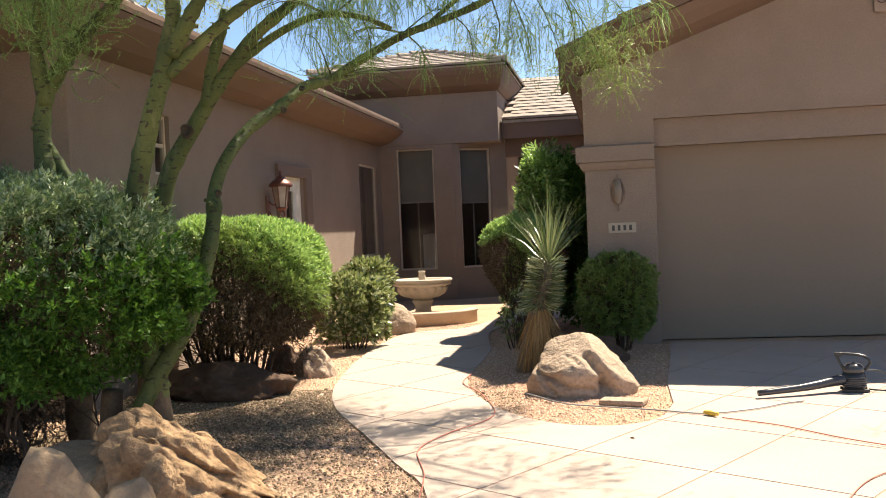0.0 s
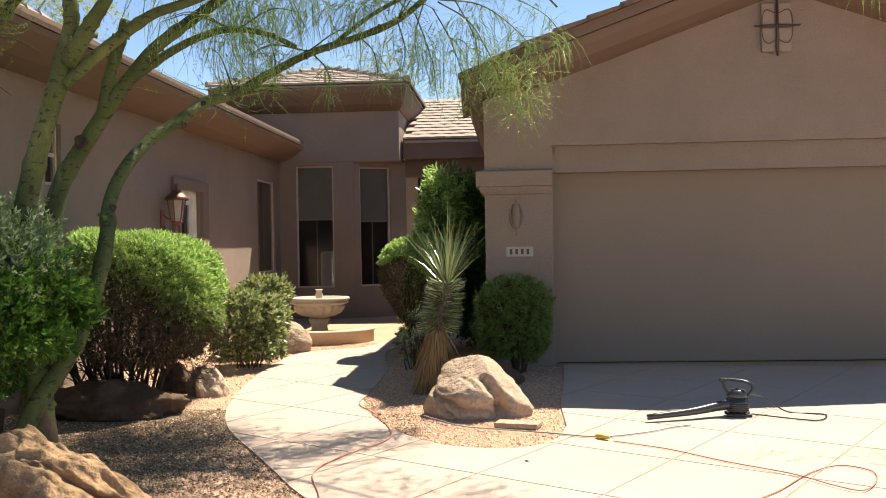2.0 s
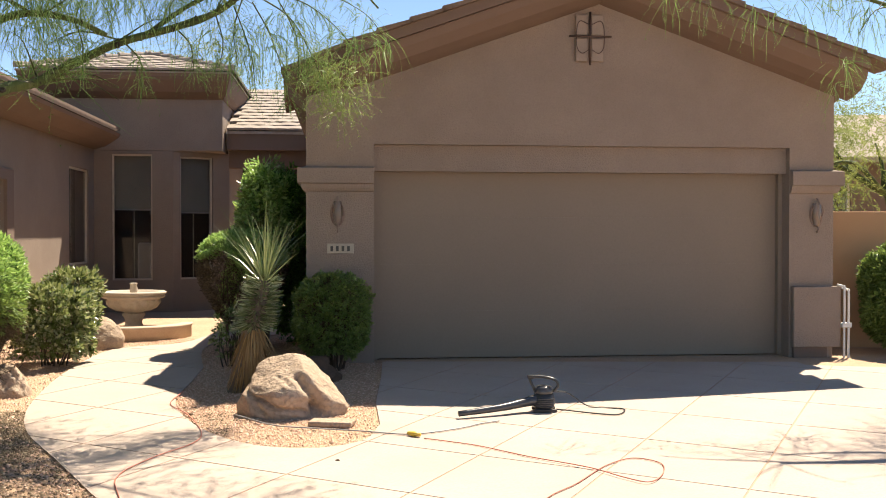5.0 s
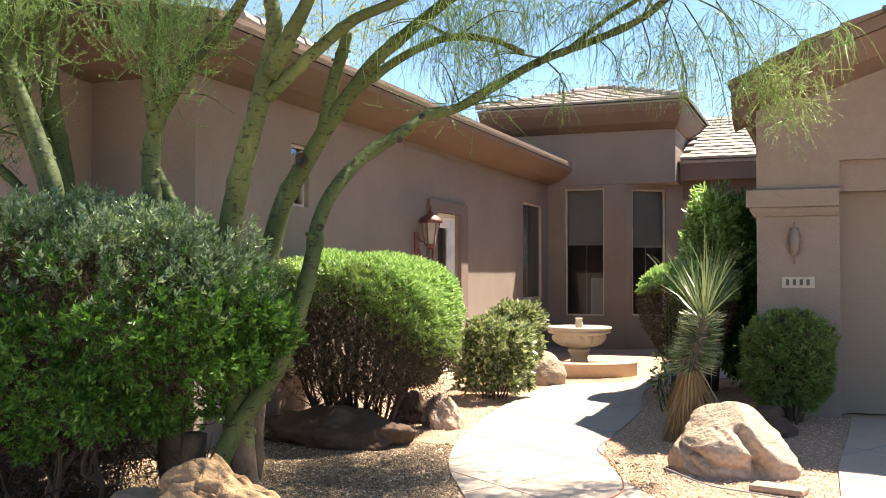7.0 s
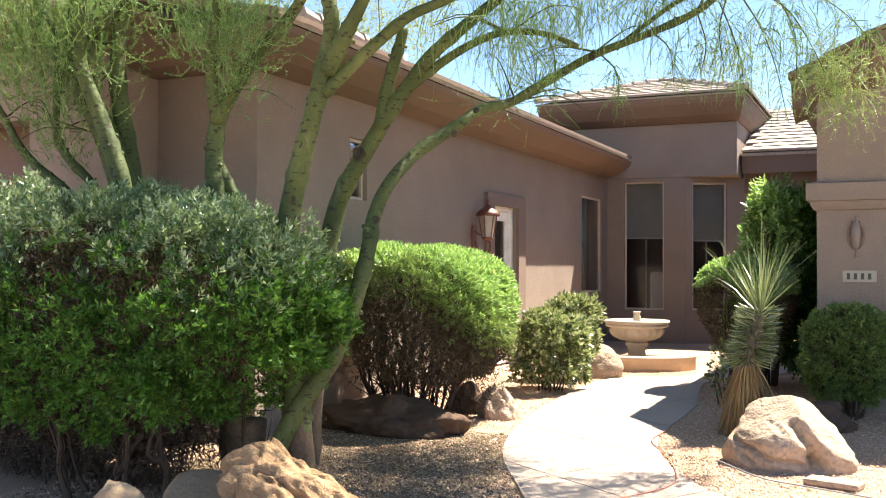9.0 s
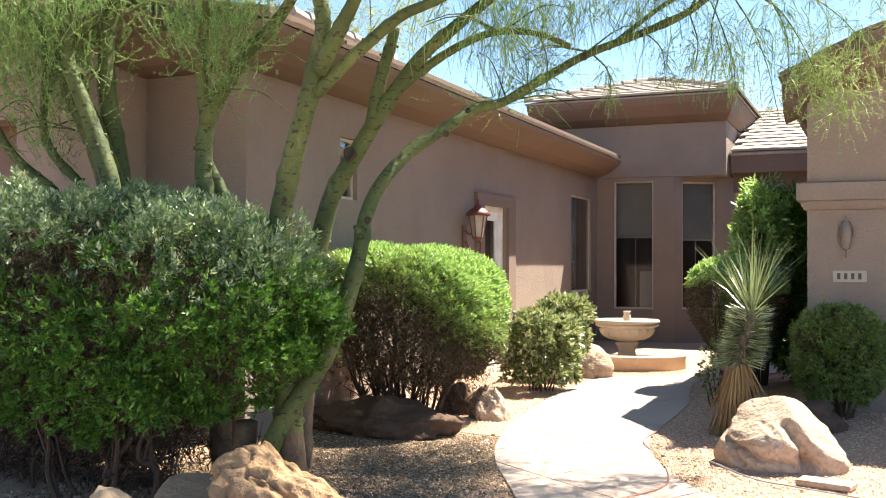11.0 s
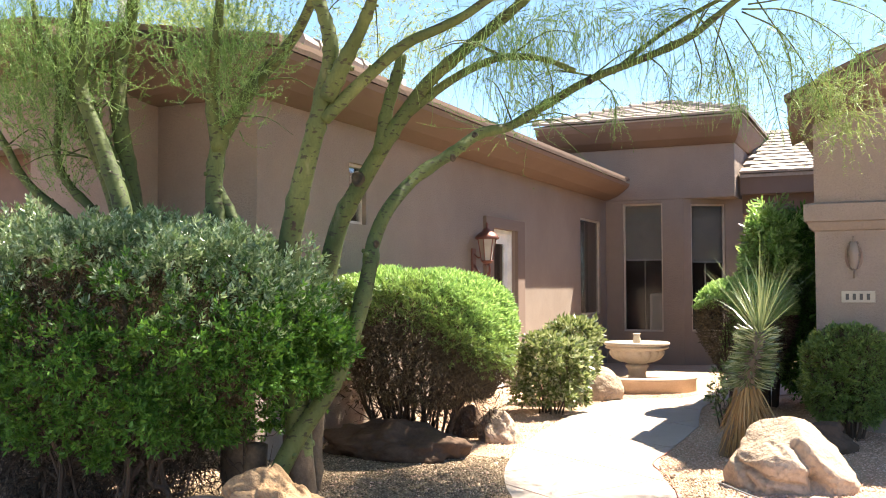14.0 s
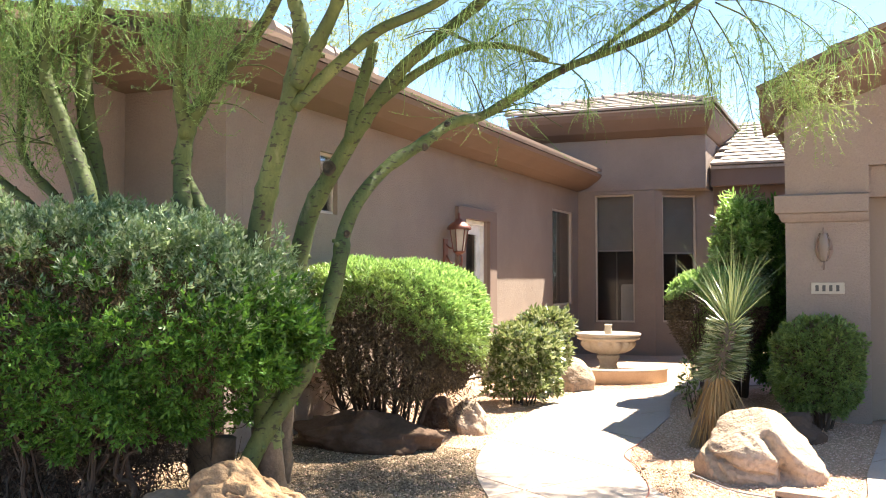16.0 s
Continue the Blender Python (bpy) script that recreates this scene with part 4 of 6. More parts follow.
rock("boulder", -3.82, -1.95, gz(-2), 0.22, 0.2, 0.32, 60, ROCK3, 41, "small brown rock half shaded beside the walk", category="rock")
rock("boulder", -4.05, 1.5, 0, 0.66, 0.4, 0.5, -10, ROCK, 43, "pale granite boulder beside the fountain basin", 0.3, 0.1, 5, crackle=0.3)
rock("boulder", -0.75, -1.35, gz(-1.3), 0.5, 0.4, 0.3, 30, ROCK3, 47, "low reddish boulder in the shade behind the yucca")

# ---- fountain ----


def fountain():
    fx, fy = -3.8, 2.95
    basin = empty("fountain_basin", fx, fy, 0.0, label="low round cast-stone basin curb in gravel", category="fountain basin")
    prof = [(0.68, -0.05), (0.68, 0.17), (0.69, 0.19), (0.71, 0.2), (0.85, 0.2), (0.87, 0.19), (0.875, 0.17), (0.85, 0.15), (0.85, -0.05)]
    # the curb is a half round, open towards the bay, with square ends
    bm = lathe(prof + prof[:1], 48, math.pi * 0.94, math.pi * 2.02)
    ends = [e for e in bm.edges if len(e.link_faces) == 1]
    bmesh.ops.holes_fill(bm, edges=ends, sides=0)
    bmesh.ops.transform(bm, matrix=Matrix.Translation((fx, fy, 0)), verts=bm.verts)
    part("curb", bm, CURB, basin, "", True)
    bm = lathe([(0.001, 0.1), (0.679, 0.1)], 48)
    bmesh.ops.transform(bm, matrix=Matrix.Translation((fx, fy, 0)), verts=bm.verts)
    part("basin_floor", bm, ROCK3, basin, "dark flat floor inside the basin")
    f = empty("fountain", fx, fy, 0.03, label="cream cast-stone fountain bowl on a turned pedestal", category="fountain")

    def flute(a, z):
        return 1 + (0.06 * math.cos(a * 16) if 0.3 < z < 0.46 else 0)

    bowl = lathe([(0.02, 0.272), (0.13, 0.275), (0.15, 0.29), (0.24, 0.31), (0.32, 0.35), (0.365, 0.405), (0.375, 0.455), (0.37, 0.475), (0.395, 0.485), (0.43, 0.495), (0.45, 0.508), (0.455, 0.525), (0.44, 0.535), (0.44, 0.545), (0.468, 0.555), (0.47, 0.58), (0.455, 0.592), (0.41, 0.594), (0.39, 0.575), (0.34, 0.54), (0.2, 0.5), (0.02, 0.48)], 108, wob=flute)
    ped = lathe([(0.22, 0.03), (0.22, 0.07), (0.18, 0.09), (0.13, 0.13), (0.12, 0.17), (0.14, 0.22), (0.17, 0.25), (0.15, 0.275), (0.02, 0.275)], 32)
    jug = lathe([(0.02, 0.48), (0.065, 0.49), (0.045, 0.53), (0.05, 0.58), (0.058, 0.63), (0.045, 0.67), (0.05, 0.7), (0.062, 0.71), (0.05, 0.715), (0.02, 0.7)], 24)
    for v in list(bowl.verts) + list(jug.verts):
        v.co.z += 0.07
    for v in ped.verts:
        v.co.z = 0.03 + (v.co.z - 0.03) * 1.29
    for nm, bm, sm in (("bowl", bowl, True), ("pedestal", ped, True), ("urn_finial", jug, True)):
        bmesh.ops.transform(bm, matrix=Matrix.Translation((fx, fy, 0)), verts=bm.verts)
        part(nm, bm, CAST, f, "", sm)


fountain()

# ---- shrubs ----


def shell_points(n, c, r, seed, power=2.6, depth=0.16, lump=0.12, zmin=-1.0, freq=2.2):
    """Points in the outer skin of a lumpy rounded box; also the outward directions."""
    rng = np.random.default_rng(seed)
    d = rng.normal(0, 1, (int(n * 1.9), 3))
    d /= np.linalg.norm(d, axis=1, keepdims=True)
    k = (np.abs(d) ** power).sum(1) ** (-1 / power)
    p = d * k[:, None]
    p = p[p[:, 2] > zmin][:n]
    ph = rng.uniform(0, 6.28, (6, 3))
    fr = rng.uniform(0.6, 1.6, (6, 3)) * freq
    w = sum(np.sin((p * fr[i] + ph[i]).sum(1) * (1 + i * 0.45)) for i in range(6)) / 6
    s = 1 + lump * w - rng.exponential(depth, len(p)).clip(0, 0.75)
    q = p * s[:, None] * np.array(r)
    nrm = p / np.array(r)
    nrm /= np.linalg.norm(nrm, axis=1, keepdims=True)
    return q + np.array(c), nrm


def stems(ob, base, top_c, top_r, n, seed, r0=0.03, spread=0.25, forks=2):
    """Woody stems from a base up into a crown, each with its forks."""
    rng = random.Random(seed)
    for _ in range(n):
        bm = bmesh.new()
        a = rng.uniform(0, 6.283)
        rr = math.sqrt(rng.random())
        tgt = Vector(top_c) + Vector((math.cos(a) * rr * top_r[0], math.sin(a) * rr * top_r[1], rng.uniform(-0.2, 0.6) * top_r[2]))
        b = Vector(base) + Vector((math.cos(a) * rr * spread + rng.uniform(-0.05, 0.05), math.sin(a) * rr * spread * 0.7 + rng.uniform(-0.05, 0.05), 0))
        mid = b.lerp(tgt, 0.45) + Vector((rng.uniform(-0.06, 0.06), rng.uniform(-0.06, 0.06), rng.uniform(0, 0.08)))
        pts = spline((b, mid, tgt), 4)
        rad = r0 * rng.uniform(0.6, 1.2)
        tube(bm, pts, [rad * (1 - 0.75 * i / (len(pts) - 1)) for i in range(len(pts))], 6)
        for _ in range(forks):
            i = rng.randrange(3, len(pts) - 1)
            ln = min(0.32, top_r[0] * 0.5)
            e = pts[i] + Vector((rng.uniform(-1, 1) * ln, rng.uniform(-1, 1) * ln, rng.uniform(0.3, 1.1) * ln))
            tube(bm, (pts[i], pts[i].lerp(e, 0.5) + Vector((0, 0, 0.04)), e), (rad * 0.5, rad * 0.35, rad * 0.15), 5)
        part("stem", bm, BARK2, ob)


def gnarled(ob, feet, heads, seed, r0=0.016, forks=3, bend=0.05):
    """Crooked upright stems, each from one of the feet to one of the heads, with forking side twigs."""
    rng = random.Random(seed)

    def crook(a, b, n, amp):
        mids = [a.lerp(b, i / n) + Vector([rng.uniform(-amp, amp) for _ in range(3)]) for i in range(1, n)]
        return spline([a] + mids + [b], 3)

    for foot, head in zip(feet, heads):
        bm = bmesh.new()
        rad = r0 * rng.uniform(0.5, 1.25)
        pts = crook(Vector(foot), Vector(head), 5, bend)
        tube(bm, pts, [rad * (1 - 0.7 * i / (len(pts) - 1)) for i in range(len(pts))], 6)
        for _ in range(forks):
            i = rng.randrange(3, len(pts) - 3)
            ln = rng.uniform(0.18, 0.42)
            e = pts[i] + Vector((rng.uniform(-0.8, 0.8), rng.uniform(-0.8, 0.8), rng.uniform(0.3, 1.1))) * ln
            tw = crook(pts[i], e, 3, bend * 0.7)
            tube(bm, tw, [rad * (0.55 - 0.4 * k / (len(tw) - 1)) for k in range(len(tw))], 5)
        part("stem", bm, BARK2, ob)


def shrub(name, label, c, r, z_base, n, size, mat, seed, power=2.6, depth=0.16, lump=0.12, zmin=-1.0, aspect=0.4, n_stems=9, up=0.3, stem_r=0.03, group="", inner=None, spread=0.25, freq=2.2, shear=0.0):
    ob = empty(name, c[0], c[1], z_base, label=label, category="shrub", group=group)
    stems(ob, (c[0], c[1], z_base - 0.05), c, r, n_stems, seed, stem_r, spread)
    pos, nrm = shell_points(n, c, r, seed, power, depth, lump, zmin, freq)
    pos[:, 0] += shear * (pos[:, 2] - c[2])
    shoot_mesh("foliage", pos, nrm, size, mat, ob, aspect, seed, up=up)
    if inner:
        ni, mi, ri = inner
        pos, nrm = shell_points(ni, c, [x * ri for x in r], seed + 1, power, 0.25, lump, zmin)
        leaf_mesh("inner_foliage", pos, nrm, size, mi, ob, aspect, seed + 1, "dry shaded inner leaves", up=0.0)
    return ob



def clump_points(n, per, rad, c, r, seed, power, depth, lump, zmin, freq):
    """Shoots gathered into clumps over the skin of a loose shrub."""
    cp, cn = shell_points(n, c, r, seed, power, depth, lump, zmin, freq)
    rng = np.random.default_rng(seed + 90)
    off = rng.normal(0, 1, (len(cp), per, 3))
    off /= np.linalg.norm(off, axis=2, keepdims=True)
    off *= rad * rng.uniform(0.55, 1.35, (len(cp), 1, 1)) * rng.random((len(cp), per, 1)) ** 0.4
    nrm = cn[:, None, :] * 0.7 + off / rad
    nrm /= np.linalg.norm(nrm, axis=2, keepdims=True)
    return (cp[:, None, :] + off).reshape(-1, 3), nrm.reshape(-1, 3)


def large_shrub():
    c, r, zb = (-4.47, -5.97, 1.08), (1.75, 0.93, 0.77), gz(-6)
    ob = empty("large_shrub", c[0], c[1], zb, label="large green shrub, sunlit pale on top, shading boulders by the walk", category="shrub")
    rng = random.Random(5)
    feet, heads = [], []
    for _ in range(20):
        fx, fy = c[0] + rng.uniform(-1.3, 1.0), c[1] + rng.uniform(-0.3, 0.4)
        feet.append((fx, fy, zb - 0.04))
        heads.append((fx + rng.uniform(-0.5, 0.5), fy + rng.uniform(-0.4, 0.3), rng.uniform(0.75, 1.2)))
    gnarled(ob, feet, heads, 5, 0.017, 7, 0.09)
    pos, nrm = clump_points(680, 26, 0.14, c, r, 5, 2.7, 0.05, 0.2, -0.88, 3.2)
    nr = np.random.default_rng(15)
    keep = pos[:, 2] > 0.42 + 0.9 * np.maximum(0, pos[:, 0] + 3.22) + 0.07 * np.sin(pos[:, 0] * 5.3)
    # bald patches where the brown wood shows
    bald = np.sin(pos[:, 0] * 4.3 + 1.0 + 1.5 * pos[:, 1]) * np.sin(pos[:, 2] * 6.5 + pos[:, 0] * 2.2)
    keep &= ~((bald > 0.62) & (pos[:, 2] < 1.35) & (nr.random(len(pos)) < 0.85))
    # the upper skin takes the paler leaves with sunlight in their colour
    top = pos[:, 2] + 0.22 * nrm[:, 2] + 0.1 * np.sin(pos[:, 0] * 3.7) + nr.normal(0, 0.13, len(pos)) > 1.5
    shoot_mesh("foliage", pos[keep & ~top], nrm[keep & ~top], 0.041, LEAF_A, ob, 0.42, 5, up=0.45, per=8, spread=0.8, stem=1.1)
    shoot_mesh("sunlit_foliage", pos[keep & top], nrm[keep & top], 0.041, LEAF_SAGE_LIT, ob, 0.4, 8, "pale grey-green top leaves, sunlit sheen put into their colour", up=0.5, per=8, spread=0.8, stem=1.1)
    pos, nrm = shell_points(26000, c, [x * 0.84 for x in r], 6, 2.7, 0.22, 0.17, -0.95, 3.2)
    keep = pos[:, 2] > 0.46 + 0.9 * np.maximum(0, pos[:, 0] + 3.22)
    leaf_mesh("inner_foliage", pos[keep], nrm[keep], 0.05, LEAF_BROWN, ob, 0.25, 6, "brown inner twigs", up=0.0)
    pos, nrm = shell_points(40000, (c[0] - 0.45, c[1] + 0.3, 0.42), (1.6, 0.55, 0.55), 7, 2.8, 0.4, 0.2, -0.98, 4.0)
    keep = pos[:, 0] < -3.85
    pos, nrm = pos[keep], nrm[keep]
    pos[:, 2] = np.maximum(pos[:, 2], zb + 0.01)
    leaf_mesh("dead_wood", pos, nrm, 0.085, BARK2, ob, 0.12, 7, "dead brown twigs under the leaves", up=0.1, jitter=1.2)


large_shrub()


def dome_shrub():
    c, r, zb = (-4.11, -2.57, 0.95), (0.95, 0.85, 0.64), gz(-2.6)
    ob = empty("dome_shrub", c[0], c[1], zb, label="clipped dome shrub, bright green on top with bare brown wood below", category="shrub")
    rr = random.Random(9)
    feet, heads = [], []
    for k in range(46):
        a, q = rr.uniform(0, 6.283), math.sqrt(rr.random())
        hx, hy = c[0] + 0.86 * q * math.cos(a), c[1] + 0.76 * q * math.sin(a)
        feet.append((c[0] + 0.42 * (hx - c[0]) + rr.uniform(-0.06, 0.06), c[1] + 0.35 * (hy - c[1]) + rr.uniform(-0.05, 0.05), zb - 0.04))
        heads.append((hx, hy, rr.uniform(0.95, 1.3)))
    gnarled(ob, feet, heads, 9, 0.017, 5, 0.05)

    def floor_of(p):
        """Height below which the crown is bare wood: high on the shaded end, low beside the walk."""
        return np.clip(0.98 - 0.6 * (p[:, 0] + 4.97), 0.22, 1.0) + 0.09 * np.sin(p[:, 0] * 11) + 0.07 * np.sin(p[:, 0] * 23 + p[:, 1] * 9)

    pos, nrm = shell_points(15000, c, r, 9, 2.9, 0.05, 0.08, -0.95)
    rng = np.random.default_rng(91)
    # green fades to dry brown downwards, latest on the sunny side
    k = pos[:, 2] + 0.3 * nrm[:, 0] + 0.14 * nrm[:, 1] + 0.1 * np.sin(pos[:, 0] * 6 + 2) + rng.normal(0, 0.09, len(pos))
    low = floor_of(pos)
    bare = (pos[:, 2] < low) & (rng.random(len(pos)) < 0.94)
    # sunlit and shaded green are painted with two leaf colours; brown is dry wood
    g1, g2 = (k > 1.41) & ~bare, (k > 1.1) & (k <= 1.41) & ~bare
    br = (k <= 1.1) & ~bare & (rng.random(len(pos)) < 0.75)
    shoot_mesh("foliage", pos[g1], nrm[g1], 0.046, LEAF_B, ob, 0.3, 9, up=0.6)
    shoot_mesh("shaded_foliage", pos[g2], nrm[g2], 0.04, LEAF_F, ob, 0.3, 11, "lower leaves, shade put into their darker green", up=0.3)
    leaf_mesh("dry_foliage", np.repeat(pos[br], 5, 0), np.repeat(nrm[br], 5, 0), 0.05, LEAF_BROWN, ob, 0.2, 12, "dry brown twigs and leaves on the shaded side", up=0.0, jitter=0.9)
    pos, nrm = shell_points(15000, c, [x * 0.86 for x in r], 10, 2.8, 0.2, 0.1, -0.8)
    keep = pos[:, 2] > floor_of(pos) + 0.02
    leaf_mesh("inner_foliage", pos[keep], nrm[keep], 0.06, LEAF_BROWN, ob, 0.22, 10, "dry inner twigs", up=0.0)
    pos, nrm = shell_points(5200, (c[0] + 0.1, c[1] + 0.1, 0.42), (0.85, 0.6, 0.42), 14, 2.6, 0.35, 0.2, -0.98)
    pos[:, 2] = np.maximum(pos[:, 2], zb + 0.01)
    keep = (pos[:, 0] > c[0] + 0.1) | (rng.random(len(pos)) < 0.3)
    leaf_mesh("dead_wood", pos[keep], nrm[keep], 0.08, BARK2, ob, 0.1, 14, "tangled dead twigs low in the shrub", up=0.3, jitter=1.2)


dome_shrub()
shrub("hedge_shrub", "small squared glossy shrub beside the walk", (-3.7, -0.25, 0.47), (0.36, 0.36, 0.38), 0.0, 700, 0.07, LEAF_C, 21, 5.5, 0.16, 0.06, -0.95, 0.5, 10, 0.2, 0.016, "small hedge shrubs", spread=0.15)
shrub("hedge_shrub", "small glossy shrub close to the wing wall", (-3.93, 0.95, 0.66), (0.25, 0.3, 0.35), 0.0, 520, 0.07, LEAF_C, 22, 5.5, 0.16, 0.06, -0.95, 0.5, 10, 0.2, 0.016, "small hedge shrubs", spread=0.15)


def tapered_shrub():
    c, zb = (-1.77, 1.0, 0.92), 0.0
    ob = empty("topiary_shrub", c[0], c[1], zb, label="clipped shrub, green on top and brown on its tapering side", category="shrub")
    stems(ob, (c[0], c[1], -0.05), (c[0], c[1], 0.9), (0.35, 0.35, 0.4), 16, 31, 0.02, 0.14, 2)
    pos, nrm = shell_points(16000, c, (0.57, 0.55, 0.6), 31, 2.7, 0.12, 0.05, -1.0)
    s = np.clip(0.5 + 0.54 * (pos[:, 2] - 0.35) / 0.75, 0.4, 1.0)
    pos[:, 0] = c[0] + (pos[:, 0] - c[0]) * s
    pos[:, 1] = c[1] + (pos[:, 1] - c[1]) * s
    green = pos[:, 2] + 0.25 * (pos[:, 0] - c[0]) > 1.16 + 0.1 * np.sin(pos[:, 0] * 9)
    shoot_mesh("foliage", pos[green], nrm[green], 0.042, LEAF_B, ob, 0.4, 31, up=0.4)
    leaf_mesh("dry_foliage", pos[~green], nrm[~green], 0.04, LEAF_BROWN, ob, 0.35, 32, "dry brown clipped side", up=0.0)


tapered_shrub()
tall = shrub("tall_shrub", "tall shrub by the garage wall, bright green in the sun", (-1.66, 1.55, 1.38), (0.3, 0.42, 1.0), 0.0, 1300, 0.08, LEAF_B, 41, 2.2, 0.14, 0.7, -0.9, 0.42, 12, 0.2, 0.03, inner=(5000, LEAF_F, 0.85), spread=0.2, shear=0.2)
# dark flank of the tall shrub: its shade is put into a deeper leaf colour
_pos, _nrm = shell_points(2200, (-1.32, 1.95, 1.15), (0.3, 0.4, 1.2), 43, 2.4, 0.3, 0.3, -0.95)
shoot_mesh("shaded_foliage", _pos, _nrm, 0.07, LEAF_A, tall, 0.4, 43, "leaves on the garage side, shade put into their dark green", up=0.2)
shrub("box_shrub", "dense rounded box shrub against the garage pier", (-0.43, -0.56, 0.58), (0.375, 0.36, 0.44), 0.0, 2600, 0.045, LEAF_F, 51, 2.8, 0.1, 0.22, -0.95, 0.4, 10, 0.3, 0.018, inner=(7000, LEAF_BROWN, 0.93), spread=0.15, freq=3.0)

# ---- palo verde trees ----


def strand_foliage(name, blobs, mat, parent, seed, length=0.45, droop=0.75, leaf=0.026, label="", spread=1.0, leaves=9):
    """Fine drooping green twigs with tiny leaflets; blobs: x, y, z, radius, count."""
    rng = np.random.default_rng(seed)
    P, D, Lh = [], [], []
    for x, y, z, r, n in blobs:
        d = rng.normal(0, 1, (n, 3))
        d /= np.linalg.norm(d, axis=1, keepdims=True)
        P.append(np.array([x, y, z]) + d * (r * rng.random((n, 1)) ** 0.5) * np.array([1, 1, 0.8]))
        dd = d * spread + rng.normal(0, 0.5, (n, 3))
        dd[:, 2] -= droop * 0.4
        D.append(dd / np.linalg.norm(dd, axis=1, keepdims=True))
        Lh.append(length * rng.uniform(0.5, 1.4, n))
    P, D, Lh = np.concatenate(P), np.concatenate(D), np.concatenate(Lh)
    n, seg = len(P), 4
    pts = [P]
    d = D.copy()
    for k in range(seg):
        d = d + np.array([0, 0, -droop * 0.35]) + rng.normal(0, 0.16, (n, 3))
        d /= np.linalg.norm(d, axis=1, keepdims=True)
        pts.append(pts[-1] + d * (Lh / seg)[:, None])
    V, F, base = [], [], 0
    side = np.cross(D, rng.normal(0, 1, (n, 3)))
    side /= np.linalg.norm(side, axis=1, keepdims=True)
    for k in range(seg):
        w0, w1 = 0.0034 * (1 - k / (seg + 1)), 0.0034 * (1 - (k + 1) / (seg + 1))
        q = np.stack([pts[k] - side * w0, pts[k] + side * w0, pts[k + 1] + side * w1, pts[k + 1] - side * w1], 1)
        i = base + np.arange(n)[:, None] * 4
        V.append(q.reshape(-1, 3))
        F += [i + [0, 1, 2], i + [0, 2, 3]]
        base += n * 4
    allp = np.stack(pts, 1)
    m = n * leaves
    pick = rng.integers(0, n, m)
    tt = rng.uniform(0.1, 1.0, m) * seg
    k = np.minimum(tt.astype(int), seg - 1)
    fr = (tt - k)[:, None]
    a = allp[pick, k] * (1 - fr) + allp[pick, k + 1] * fr
    ld = rng.normal(0, 1, (m, 3))
    ld /= np.linalg.norm(ld, axis=1, keepdims=True)
    ls = np.cross(ld, rng.normal(0, 1, (m, 3)))
    ls /= np.linalg.norm(ls, axis=1, keepdims=True)
    s = leaf * rng.uniform(0.6, 1.4, (m, 1))
    q = np.stack([a, a + ld * s * 0.5 + ls * s * 0.12, a + ld * s, a + ld * s * 0.5 - ls * s * 0.12], 1)
    i = base + np.arange(m)[:, None] * 4
    V.append(q.reshape(-1, 3))
    F += [i + [0, 1, 2], i + [0, 2, 3]]
    return np_mesh(name, np.concatenate(V), np.concatenate(F), mat, parent, label)


def limb(parent, pts, r0, r1, name="limb", seed=0, seg=10):
    sp = spline(pts, 5)
    n = len(sp)
    rng = random.Random(seed + len(pts))
    bm = bmesh.new()
    rad = []
    for i in range(n):
        t = i / (n - 1)
        knot = 1 + (0.16 if rng.random() < 0.12 else 0.0)
        rad.append((r0 * (1 - t) + r1 * t) * knot)
    tube(bm, sp, rad, seg)
    # bark scars and pruned stubs
    for i in range(2, n - 2):
        if rng.random() < 0.2 and rad[i] > 0.02:
            d = Vector((rng.uniform(-1, 1), rng.uniform(-1, 1), rng.uniform(-0.2, 0.8))).normalized()
            tube(bm, (sp[i] + d * rad[i] * 0.6, sp[i] + d * (rad[i] + 0.018)), (rad[i] * 0.35, rad[i] * 0.25), 6)
    return part(name, bm, BARK, parent, "", True)


def knot(parent, p, d, r):
    """A healed branch scar: a raised ring of bark round a dark hollow."""
    d = Vector(d).normalized()
    m = d.to_track_quat("Z", "Y").to_matrix().to_4x4()
    bm = lathe([(1.25, -0.5), (1.2, 0.0), (0.95, 0.28), (0.7, 0.2), (0.55, -0.1), (0.02, -0.2)], 22, wob=lambda a, z: 1 + 0.07 * math.sin(3 * a + 1) + 0.03 * math.cos(5 * a))
    bmesh.ops.transform(bm, matrix=Matrix.Translation(p) @ m @ Matrix.Diagonal((r, r * 1.2, r, 1)), verts=bm.verts)
    part("knot", bm, KNOT, parent, "dark healed branch scar", True)


def twigs(parent, starts, seed, n=4, length=0.7, r=0.008):
    rng = random.Random(seed)
    for s in starts:
        for _ in range(n):
            d = Vector((rng.uniform(-1, 1), rng.uniform(-1, 1), rng.uniform(-0.2, 1))).normalized()
            p0 = Vector(s)
            p1 = p0 + d * length * 0.5
            p2 = p1 + (d + Vector((0, 0, -0.6))) * length * 0.4
            bm = bmesh.new()
            pts = spline((p0, p1, p2), 3)
            tube(bm, pts, [r * (1 - 0.7 * i / (len(pts) - 1)) for i in range(len(pts))], 5)
            part("twig", bm, BARK, parent, "", True)


